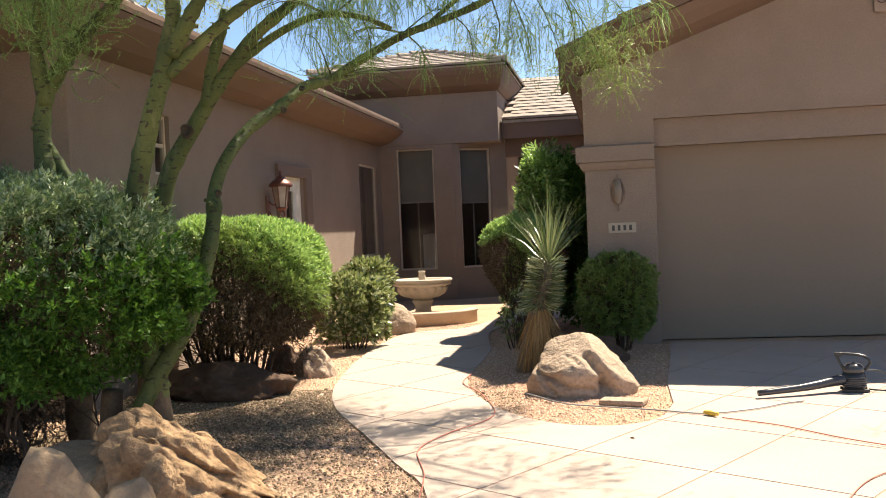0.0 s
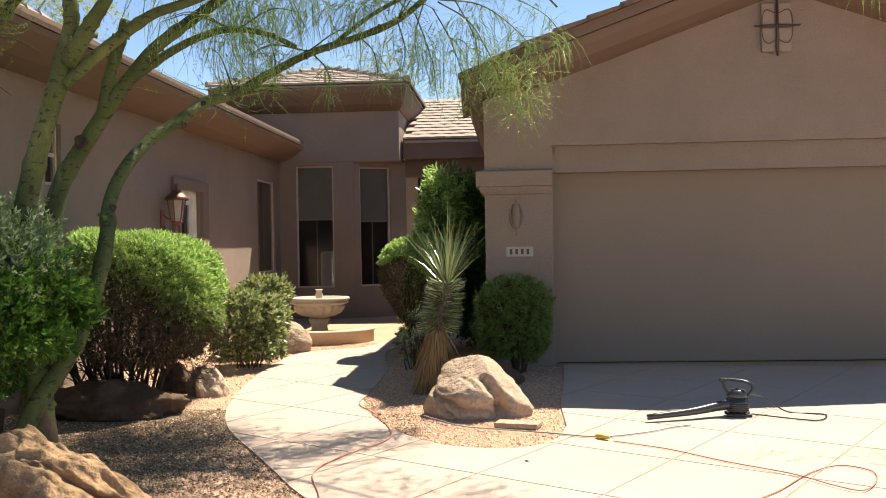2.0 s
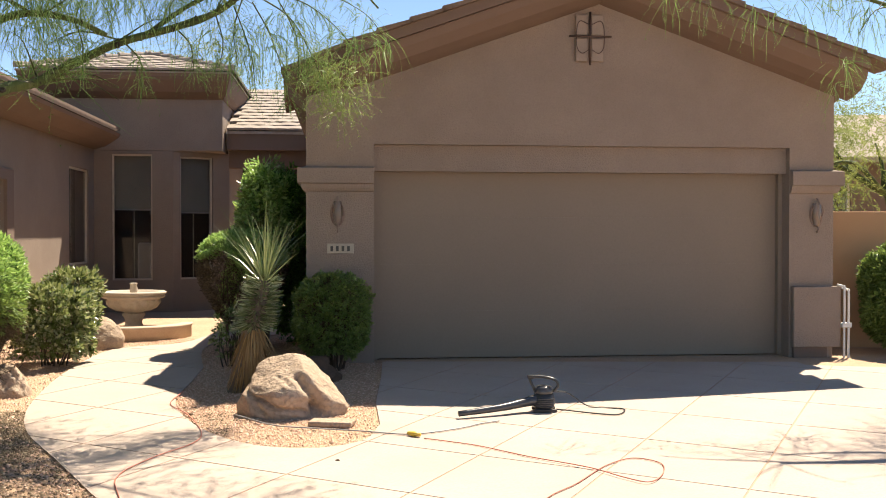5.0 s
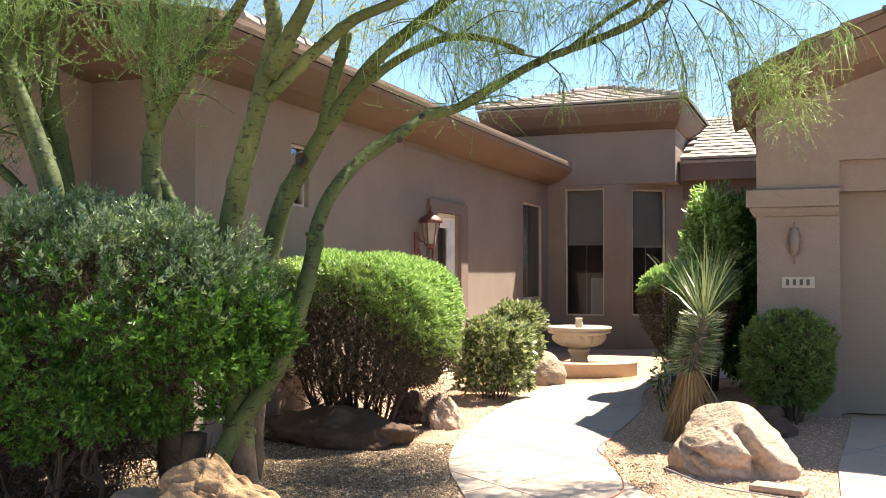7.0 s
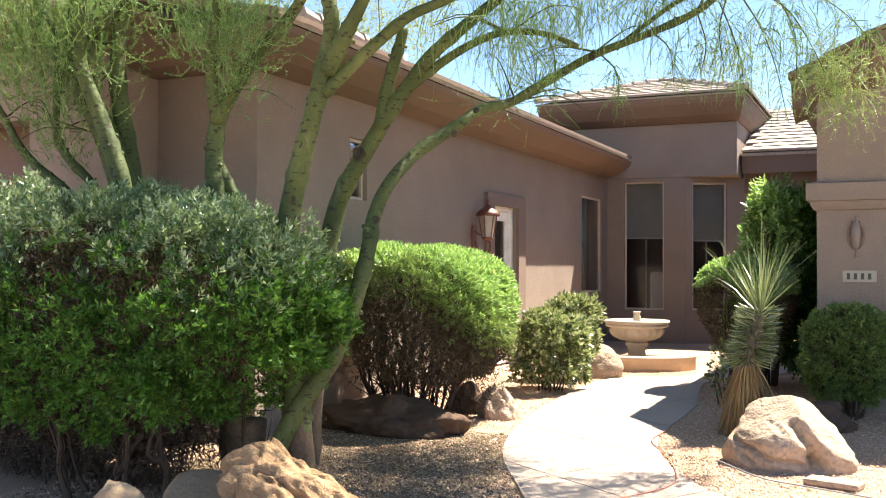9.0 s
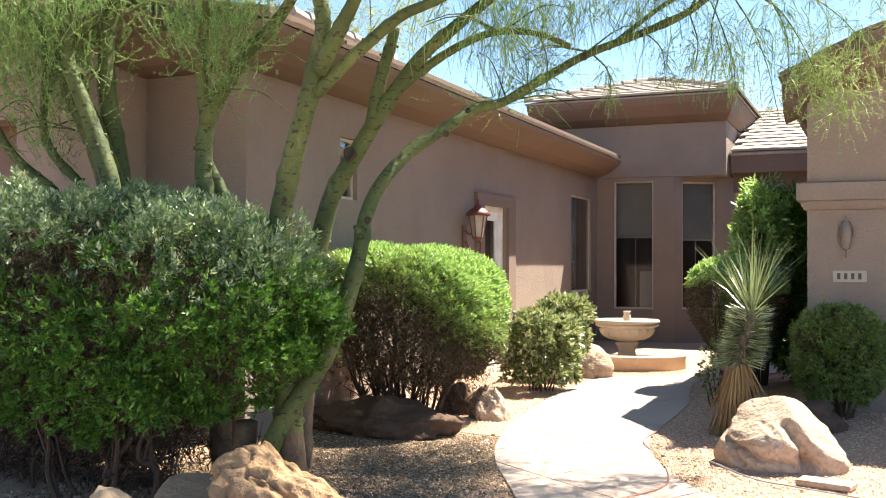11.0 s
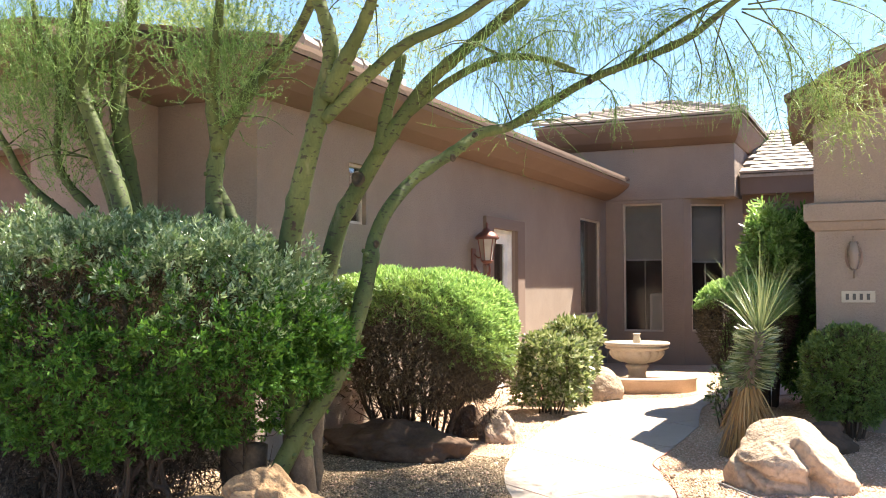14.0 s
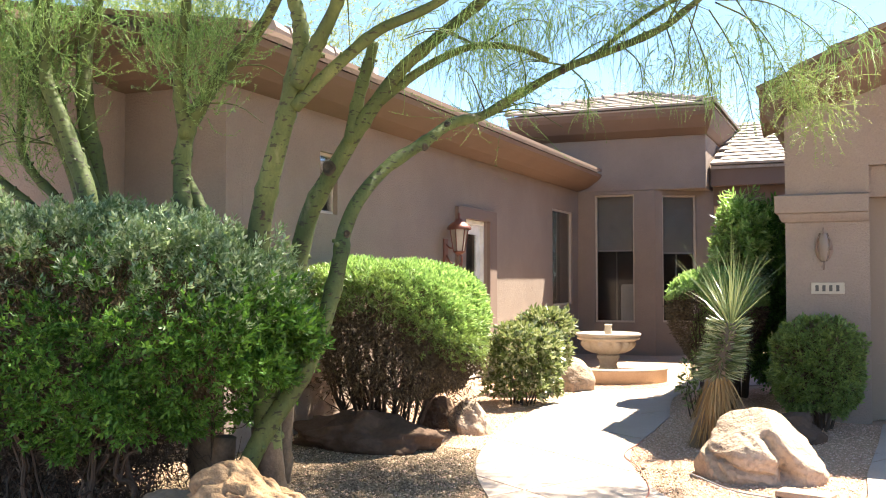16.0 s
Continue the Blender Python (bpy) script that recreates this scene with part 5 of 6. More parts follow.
def tree_one():
    t = empty("palo_verde_tree", -3.45, -4.95, gz(-5), label="green-barked palo verde tree with several leaning trunks", category="tree", group="palo verde trees")
    limb(t, [(-3.07, -5.56, -0.27), (-3.00, -5.65, 0.16), (-3.02, -5.67, 0.82), (-3.05, -5.69, 1.41), (-3.05, -5.71, 1.70), (-2.99, -5.72, 1.95), (-2.89, -5.74, 2.23), (-2.79, -5.76, 2.47), (-2.71, -5.78, 2.71), (-2.65, -5.80, 2.87), (-2.65, -5.81, 3.03), (-2.71, -5.83, 3.23), (-2.85, -5.92, 3.69)], 0.095, 0.035, "trunk", 1)
    limb(t, [(-2.73, -5.76, 2.51), (-2.56, -5.71, 2.67), (-2.39, -5.67, 2.81), (-2.18, -5.64, 2.95), (-1.96, -5.61, 3.02), (-1.75, -5.57, 3.11), (-1.44, -5.49, 3.34), (-1.17, -5.40, 3.65)], 0.045, 0.02, "limb", 2)
    limb(t, [(-2.69, -5.78, 2.64), (-2.58, -5.81, 2.77), (-2.49, -5.83, 2.88), (-2.35, -5.88, 3.02), (-2.23, -5.92, 3.20), (-2.06, -5.92, 3.69)], 0.06, 0.025, "limb", 3)
    limb(t, [(-3.76, -4.64, -0.37), (-3.70, -4.69, 0.15), (-3.65, -4.66, 0.88), (-3.60, -4.63, 1.40), (-3.56, -4.60, 1.70), (-3.48, -4.56, 2.00), (-3.28, -4.53, 2.31), (-3.10, -4.50, 2.58), (-2.94, -4.47, 2.79), (-2.76, -4.44, 3.00), (-2.49, -4.40, 3.20), (-2.22, -4.37, 3.38), (-1.96, -4.34, 3.57), (-1.58, -4.24, 4.00)], 0.095, 0.03, "trunk", 4)
    limb(t, [(-3.16, -4.54, 2.46), (-3.09, -4.52, 2.80), (-3.01, -4.51, 3.05), (-2.97, -4.49, 3.22)], 0.05, 0.04, "limb", 5)
    limb(t, [(-2.93, -4.47, 2.77), (-2.74, -4.37, 2.94), (-2.52, -4.26, 3.09), (-2.29, -4.15, 3.18), (-2.02, -4.04, 3.16), (-1.79, -3.92, 3.06)], 0.04, 0.018, "limb", 6)
    limb(t, [(-3.14, -5.88, -0.22), (-3.10, -5.88, 0.06), (-2.97, -5.76, 0.45), (-2.84, -5.63, 0.72), (-2.75, -5.51, 1.00), (-2.71, -5.39, 1.32), (-2.72, -5.27, 1.59), (-2.78, -5.14, 1.76), (-2.75, -5.01, 1.99), (-2.68, -4.75, 2.24), (-2.53, -4.50, 2.43), (-2.45, -4.23, 2.60), (-2.33, -3.95, 2.69), (-2.14, -3.67, 2.89), (-1.82, -3.53, 3.08), (-1.41, -3.40, 3.23), (-1.10, -3.27, 3.38), (-0.88, -3.13, 3.59), (-0.56, -2.94, 3.90)], 0.068, 0.022, "limb", 7)
    limb(t, [(-1.67, -3.48, 3.12), (-1.27, -3.19, 3.50), (-0.67, -3.09, 3.75), (-0.06, -2.89, 3.80), (0.24, -2.70, 3.55)], 0.022, 0.008, "limb", 8)
    # added high limbs, out of view, that carry the unseen crown above
    for k, pts in enumerate((
        ((-2.81, -5.90, 3.61), (-2.68, -6.53, 4.13), (-2.42, -7.33, 4.49), (-2.95, -8.38, 4.40)),
        ((-2.85, -5.92, 3.69), (-3.21, -6.71, 4.13), (-3.65, -7.41, 4.40), (-4.62, -7.31, 4.31)),
        ((-2.07, -5.92, 3.65), (-1.62, -6.37, 4.13), (-1.27, -6.81, 4.40), (-1.72, -7.95, 4.40)),
        ((-1.19, -5.40, 3.62), (-1.00, -5.75, 4.05), (-0.78, -6.11, 4.40), (-0.48, -7.43, 4.49)),
        ((-1.60, -4.24, 3.98), (-1.68, -3.72, 4.62), (-1.67, -3.09, 5.25), (-2.19, -2.26, 5.25)),
        ((-0.58, -2.95, 3.88), (-0.86, -2.49, 4.60), (-1.26, -1.79, 5.20), (-1.96, -1.73, 5.30)),
        ((-0.58, -2.95, 3.88), (-0.36, -2.79, 4.50), (0.24, -2.60, 5.10), (1.03, -3.20, 4.90)),
        ((-2.83, -5.90, 3.65), (-2.67, -5.65, 4.05), (-2.58, -5.13, 4.66), (-1.96, -5.04, 4.66)),
    )):
        limb(t, list(pts), 0.03, 0.01, "limb", 60 + k, 7)
    for p, d, r in (((-3.30, -4.61, 2.28), (0.3, -1, 0.1), 0.055), ((-3.00, -5.77, 1.85), (0.2, -1, -0.1), 0.045), ((-2.71, -5.21, 1.74), (0.6, -1, 0), 0.024), ((-2.43, -4.65, 2.37), (0.8, -0.6, -0.3), 0.024), ((-2.36, -4.46, 2.56), (0.2, -0.6, 0.7), 0.026), ((-1.82, -3.58, 3.05), (0.1, -1, -0.2), 0.024), ((-1.41, -3.44, 3.21), (0.2, -1, 0), 0.022), ((-3.01, -4.52, 2.67), (0.6, -1, 0), 0.03), ((-2.90, -5.79, 2.20), (-0.3, -1, 0.1), 0.03)):
        knot(t, p, d, r * 0.75)
    # pruned stub and old brown bark at the foot
    for nm, pts, r0, r1 in (("stub", [(-3.3, -5.74, -0.2), (-3.31, -5.74, 0.2), (-3.29, -5.74, 0.42)], 0.085, 0.07), ("trunk_foot", [(-3.07, -5.56, -0.28), (-3.00, -5.65, 0.16), (-3.02, -5.67, 0.5)], 0.112, 0.09), ("trunk_foot", [(-3.76, -4.64, -0.37), (-3.70, -4.69, 0.15), (-3.67, -4.67, 0.6)], 0.112, 0.09), ("trunk_foot", [(-3.14, -5.88, -0.23), (-3.10, -5.88, 0.06), (-3.04, -5.83, 0.25)], 0.085, 0.069)):
        limb(t, pts, r0, r1, nm, 9).data.materials[0] = BARK_OLD
    twigs(t, [(-2.12, -4.40, 3.10), (-1.82, -3.53, 3.10), (-1.10, -3.27, 3.38), (-2.37, -3.81, 2.72), (-0.67, -3.09, 3.75), (-2.68, -5.28, 3.44), (-1.78, -4.78, 3.60)], 4, 3)
    vis = [(-2.12, -4.43, 3.10, 0.26, 90), (-2.20, -4.58, 3.30, 0.3, 110), (-1.90, -4.28, 3.35, 0.32, 100), (-1.62, -3.98, 3.40, 0.36, 80), (-1.27, -3.59, 3.40, 0.4, 90), (-0.92, -3.19, 3.20, 0.32, 70), (-0.74, -2.99, 3.20, 0.34, 80), (-0.56, -2.79, 3.42, 0.35, 80), (0.04, -2.59, 3.30, 0.3, 60), (-2.63, -4.58, 3.35, 0.3, 60)]
    # top: unseen crown, some blobs for dappled shade, others added to block skylight
    top = [(-1.5, -3.4, 5.1, 0.6, 420), (-0.6, -2.8, 5.2, 0.7, 260), (0.3, -2.6, 5.1, 0.6, 150), (1.1, -3.2, 4.9, 0.5, 160), (-1.2, -2.0, 5.2, 0.6, 320), (-0.2, -1.6, 5.2, 0.5, 200), (-2.3, -4.4, 5.0, 0.7, 520), (-3.1, -5.1, 4.8, 0.7, 520), (-3.0, -4.3, 5.2, 0.6, 360), (0.5, -4.2, 4.6, 0.5, 110), (-0.5, -4.4, 4.7, 0.5, 120), (1.5, -4.3, 4.5, 0.4, 140), (-2.0, -2.6, 5.1, 0.6, 260), (-1.3, -1.45, 5.2, 0.6, 850), (-1.9, -1.75, 5.2, 0.5, 450), (-0.9, -2.0, 5.2, 0.5, 400), (-0.8, -3.0, 5.2, 0.35, 200), (-1.5, -6.3, 4.8, 0.9, 600), (-2.8, -6.9, 4.9, 1.0, 750), (-4.2, -7.0, 4.8, 1.0, 750), (-5.5, -6.8, 4.7, 1.0, 650), (-3.5, -8.2, 4.7, 0.9, 600), (-2.0, -7.7, 4.8, 0.9, 550), (-0.6, -7.0, 4.9, 0.7, 300), (-0.95, -5.5, 4.8, 0.5, 330), (-1.5, -4.4, 4.8, 0.4, 300), (-0.8, -4.9, 5.0, 0.5, 700), (-0.3, -5.2, 5.0, 0.45, 500), (-5.2, -2.8, 5.1, 0.6, 600), (-6.0, -3.8, 5.1, 0.6, 600), (-4.6, -3.6, 5.2, 0.6, 500)]
    strand_foliage("foliage", vis, LEAF_PV, t, 11, 0.4, 1.5, 0.012, leaves=18)
    strand_foliage("leaf_clump", [(-0.40, -2.44, 3.10, 0.16, 34), (-0.28, -2.39, 3.02, 0.15, 44), (-0.16, -2.29, 2.92, 0.15, 44), (-0.08, -2.29, 2.80, 0.13, 34), (-0.36, -2.39, 2.86, 0.12, 26), (-0.20, -2.34, 2.66, 0.1, 22), (0.02, -2.29, 3.05, 0.12, 26), (-0.26, -2.39, 3.25, 0.14, 24)], LEAF_TIP, t, 13, 0.28, 0.6, 0.024, leaves=22)
    hang = []
    for k, pts in enumerate((
        ((-0.8, -2.95, 3.6), (-0.55, -2.8, 3.45), (-0.4, -2.65, 3.2), (-0.3, -2.5, 2.95)),
        ((-0.85, -2.95, 3.55), (-0.72, -2.85, 3.3), (-0.62, -2.8, 3.0), (-0.56, -2.75, 2.68)),
        ((-0.8, -2.95, 3.62), (-0.45, -2.75, 3.6), (-0.15, -2.6, 3.4), (0.05, -2.5, 3.15)),
        ((-1.0, -3.0, 3.5), (-0.93, -2.95, 3.3), (-0.86, -2.9, 3.05), (-0.84, -2.9, 2.85)),
        ((-0.75, -2.95, 3.65), (-0.3, -2.7, 3.7), (0.1, -2.5, 3.55), (0.3, -2.4, 3.3)),
        ((-1.1, -3.27, 3.38), (-1.05, -3.2, 3.15), (-1.08, -3.2, 2.95)),
        ((-1.4, -3.4, 3.23), (-1.3, -3.3, 3.1), (-1.27, -3.3, 2.85)),
        ((-1.8, -3.53, 3.1), (-1.68, -3.45, 2.95), (-1.66, -3.45, 2.75)),
        ((-2.0, -4.04, 3.16), (-1.95, -4.0, 2.98), (-1.95, -4.0, 2.78)),
        ((-1.0, -3.2, 3.45), (-1.2, -3.1, 3.65), (-1.45, -3.05, 3.6), (-1.6, -3.05, 3.4)),
        ((-0.88, -3.13, 3.59), (-1.0, -3.0, 3.3), (-0.98, -2.95, 3.0)),
        ((-0.7, -2.9, 3.7), (-0.5, -2.75, 3.3), (-0.48, -2.7, 2.9)),
    )):
        limb(t, list(pts), 0.0075, 0.0028, "hanging_twig", 80 + k, 5)
        sp = spline(pts, 4)
        hang += [(p[0], p[1], p[2], 0.05, 7) for p in sp[3:]]
    strand_foliage("hanging_foliage", hang, LEAF_PV, t, 16, 0.2, 1.0, 0.017, "thin drooping sprays of tiny leaves", leaves=18)
    strand_foliage("upper_foliage", [(-1.5, -3.3, 3.55, 0.26, 110), (-1.9, -3.5, 3.6, 0.26, 110), (-1.15, -3.1, 3.6, 0.22, 80), (-2.3, -3.7, 3.5, 0.26, 90)], LEAF_PV, t, 17, 0.28, 0.5, 0.017, leaves=26)
    strand_foliage("leaf_tuft", [(-2.45, -3.83, 2.74, 0.05, 44), (-2.23, -3.76, 2.84, 0.05, 60), (-2.17, -3.73, 3.15, 0.16, 70), (-2.37, -3.83, 3.20, 0.16, 60)], LEAF_PV, t, 14, 0.6, -0.9, 0.022, leaves=22)
    strand_foliage("shade_canopy", top, LEAF_PV, t, 12, 0.45, 0.3, 0.05)


tree_one()


def tree_two():
    g = gz(-5.3)
    t = empty("palo_verde_tree", -4.0, -5.3, g, label="slim palo verde tree rising behind the large shrub", category="tree", group="palo verde trees")
    limb(t, [(-3.9, -5.25, g - 0.1), (-3.85, -5.41, 0.82), (-3.89, -5.43, 1.65), (-3.98, -5.42, 1.94), (-4.02, -5.40, 2.23), (-3.98, -5.39, 2.51), (-3.86, -5.37, 2.70), (-3.65, -5.36, 2.93), (-3.40, -5.34, 3.14), (-3.22, -5.34, 3.35), (-2.96, -5.34, 3.83)], 0.085, 0.03, "trunk", 21)
    limb(t, [(-3.9, -5.25, g - 0.11), (-3.86, -5.38, 0.6), (-3.86, -5.42, 0.95)], 0.1, 0.082, "trunk_foot", 27).data.materials[0] = BARK_OLD
    limb(t, [(-3.98, -5.40, 2.45), (-3.95, -5.50, 2.78), (-3.89, -5.55, 3.00), (-3.78, -5.62, 3.29), (-3.73, -5.62, 3.92)], 0.055, 0.025, "limb", 22)
    limb(t, [(-4.02, -5.38, 2.18), (-3.93, -5.33, 1.98), (-3.79, -5.28, 1.69), (-3.73, -5.28, 1.21)], 0.05, 0.05, "limb", 23)
    twigs(t, [(-3.86, -5.37, 2.70), (-3.95, -5.50, 2.78), (-3.65, -5.36, 2.93)], 24, 4, 0.5)
    strand_foliage("foliage", [(-3.77, -5.53, 2.91, 0.3, 105), (-3.60, -5.53, 3.13, 0.34, 105), (-4.00, -5.52, 3.00, 0.34, 90), (-4.07, -5.43, 3.34, 0.36, 75), (-3.68, -5.48, 2.68, 0.2, 40)], LEAF_PV, t, 25, 0.3, -1.1, 0.018, leaves=60, spread=0.65)
    strand_foliage("shade_canopy", [(-3.73, -5.53, 4.41, 0.6, 240), (-2.96, -5.53, 4.60, 0.6, 160)], LEAF_PV, t, 26, 0.5, 0.3, 0.035)


tree_two()


def tree_three():
    g = gz(-5.3)
    t = empty("palo_verde_tree", -5.0, -5.3, g, label="many-stemmed palo verde tree with dense feathery twigs", category="tree", group="palo verde trees")
    limb(t, [(-5.0, -5.2, g - 0.1), (-4.90, -5.32, 0.92), (-4.93, -5.32, 1.75), (-4.98, -5.32, 2.16), (-5.07, -5.32, 2.52), (-5.14, -5.32, 2.88), (-5.13, -5.32, 3.28), (-5.01, -5.32, 3.63), (-4.90, -5.32, 4.12)], 0.1, 0.045, "trunk", 31)
    limb(t, [(-4.95, -5.3, g - 0.1), (-4.83, -5.42, 1.01), (-4.90, -5.42, 1.84), (-5.07, -5.46, 2.37), (-5.29, -5.50, 2.78), (-5.38, -5.53, 3.14), (-5.31, -5.57, 3.53), (-5.22, -5.61, 3.77), (-5.19, -5.61, 4.22)], 0.125, 0.055, "trunk", 32)
    limb(t, [(-4.75, -5.57, 1.40), (-4.73, -5.62, 1.99), (-4.86, -5.63, 2.33), (-4.99, -5.66, 2.64), (-5.12, -5.69, 2.95), (-5.09, -5.71, 3.33), (-5.04, -5.71, 3.92)], 0.08, 0.035, "limb", 33)
    limb(t, [(-5.09, -5.47, 1.69), (-5.54, -5.51, 2.03), (-5.83, -5.56, 2.23), (-5.97, -5.61, 2.39), (-6.09, -5.66, 2.61), (-6.36, -5.70, 2.95), (-6.64, -5.70, 3.44)], 0.045, 0.025, "limb", 34)
    limb(t, [(-4.99, -5.47, 1.74), (-5.20, -5.52, 2.06), (-5.42, -5.55, 2.25), (-5.54, -5.59, 2.48), (-5.47, -5.63, 2.87), (-5.48, -5.67, 3.26), (-5.64, -5.71, 3.54), (-5.77, -5.71, 4.02)], 0.04, 0.02, "limb", 35)
    twigs(t, [(-5.29, -5.50, 2.78), (-5.48, -5.61, 2.86), (-6.09, -5.66, 2.61), (-5.09, -5.61, 3.15), (-5.54, -5.59, 2.48), (-5.19, -5.61, 2.47)], 36, 3, 0.55)
    strand_foliage("foliage", [(-5.64, -5.71, 3.25, 0.5, 240), (-5.24, -5.61, 3.29, 0.45, 210), (-5.34, -5.61, 2.57, 0.34, 100), (-6.05, -5.70, 2.91, 0.45, 170), (-5.58, -5.71, 2.86, 0.45, 160), (-5.09, -5.52, 2.95, 0.28, 55), (-6.16, -5.70, 3.44, 0.55, 130), (-5.38, -5.61, 2.28, 0.22, 35), (-4.75, -5.33, 3.54, 0.34, 60)], LEAF_PV, t, 37, 0.34, -1.0, 0.018, leaves=60, spread=0.65)
    strand_foliage("shade_canopy", [(-5.19, -5.71, 4.02, 0.6, 260), (-6.16, -5.70, 4.12, 0.6, 240)], LEAF_PV, t, 38, 0.5, 0.3, 0.035)


tree_three()


def tree_right():
    g = gz(-2.8)
    t = empty("palo_verde_tree", 6.9, -2.9, g, label="palo verde tree beside the driveway with drooping twigs", category="tree", group="palo verde trees")
    limb(t, [(6.9, -2.9, g - 0.1), (6.8, -2.9, 1.2), (6.5, -2.8, 2.4), (5.9, -2.7, 3.3), (5.2, -2.6, 3.9), (4.6, -2.5, 4.2)], 0.12, 0.03, "trunk", 41)
    limb(t, [(5.9, -2.7, 3.3), (5.4, -2.6, 3.45), (5.0, -2.5, 3.6), (4.5, -2.5, 3.75)], 0.035, 0.012, "limb", 42)
    limb(t, [(5.2, -2.6, 3.9), (4.7, -2.5, 4.15), (4.1, -2.4, 4.2), (3.7, -2.4, 4.0)], 0.016, 0.006, "limb", 43)
    twigs(t, [(5.0, -2.5, 3.6), (4.6, -2.5, 4.2)], 44, 4, 0.8)
    strand_foliage("foliage", [(4.75, -2.5, 3.6, 0.3, 80), (4.45, -2.5, 3.85, 0.3, 60), (3.75, -2.4, 3.62, 0.2, 22), (3.3, -2.4, 3.72, 0.18, 18), (2.95, -2.4, 3.75, 0.12, 12), (4.55, -2.4, 3.1, 0.12, 26), (5.3, -2.6, 3.5, 0.4, 110), (4.1, -2.5, 3.6, 0.25, 26), (4.47, -2.4, 2.9, 0.06, 12)], LEAF_PV, t, 45, 0.36, 1.2, 0.015, leaves=24)
    # blobs nearest the pier are thickened to cut the skylight on it
    strand_foliage("shade_canopy", [(6.4, -1.9, 4.2, 0.8, 700), (7.1, -2.6, 4.2, 0.9, 360), (6.0, -2.2, 4.5, 0.6, 480), (7.0, -3.6, 4.0, 0.7, 240)], LEAF_PV, t, 46, 0.6, 0.5, 0.035)


tree_right()


def far_tree(x, y, h, r, seed, label, n=240):
    t = empty("background_tree", x, y, 0, label=label, category="tree", group="background trees")
    bm = bmesh.new()
    tube(bm, spline(((x, y, -0.3), (x + 0.1, y, h * 0.3), (x - 0.1, y, h * 0.6)), 4), [0.16 - 0.012 * i for i in range(9)], 8)
    part("trunk", bm, BARK, t, "", True)
    rng = random.Random(seed)
    blobs = [(x + rng.uniform(-1, 1) * r, y + rng.uniform(-1, 1) * r * 0.8, h * rng.uniform(0.55, 0.98), r * 0.5, n) for _ in range(9)]
    for b in blobs:
        bm = bmesh.new()
        tube(bm, spline(((x - 0.1, y, h * 0.5), ((x + b[0]) / 2, (y + b[1]) / 2, h * 0.62), b[:3]), 3), [0.06 - 0.007 * i for i in range(7)], 6)
        part("limb", bm, BARK, t, "", True)
    strand_foliage("foliage", blobs, LEAF_FAR, t, seed, 0.7, 0.4, 0.07, leaves=12)


far_tree(-7.6, 14.5, 6.3, 2.2, 61, "feathery light green tree behind the bay roof")
far_tree(-2.2, 15.5, 6.2, 1.8, 62, "feathery green tree behind the entry roof")
far_tree(-11.5, 3.0, 6.6, 2.4, 63, "bright feathery tree behind the wing roof", 420)
far_tree(9.5, 7.5, 4.6, 2.0, 64, "feathery green tree beyond the garden wall")
far_tree(11.5, 5.0, 4.2, 1.8, 65, "light green tree beyond the garden wall")


# ---- yucca ----


def blades(base, dirs, length, width, seed, bend=0.25, seg=4, roll=0.4, wave=0.06):
    """Narrow pointed blades: strips that bend as they grow."""
    rng = np.random.default_rng(seed)
    n = len(base)
    L = length * rng.uniform(0.75, 1.15, (n, 1))
    d = dirs / np.linalg.norm(dirs, axis=1, keepdims=True)
    s = np.cross(d, np.array([0.02, 0.01, 1.0]))
    s /= np.linalg.norm(s, axis=1, keepdims=True) + 1e-9
    th = rng.normal(0, roll, (n, 1))
    s = s * np.cos(th) + np.cross(d, s) * np.sin(th)
    p = base.copy()
    F, rows = [], []
    for k in range(seg + 1):
        t = k / seg
        w = width * (1 - t**1.6) + 0.0006
        rows.append((p - s * w, p + s * w))
        p = p + d * L / seg
        d = d + np.array([0, 0, -bend / seg]) + rng.normal(0, wave, (n, 3))
        d /= np.linalg.norm(d, axis=1, keepdims=True)
    verts = np.stack([q for r in rows for q in r], 1)
    k2 = 2 * (seg + 1)
    i = np.arange(n)[:, None] * k2
    for k in range(seg):
        F += [i + [2 * k, 2 * k + 1, 2 * k + 3], i + [2 * k, 2 * k + 3, 2 * k + 2]]
    return verts.reshape(-1, 3), np.concatenate(F)


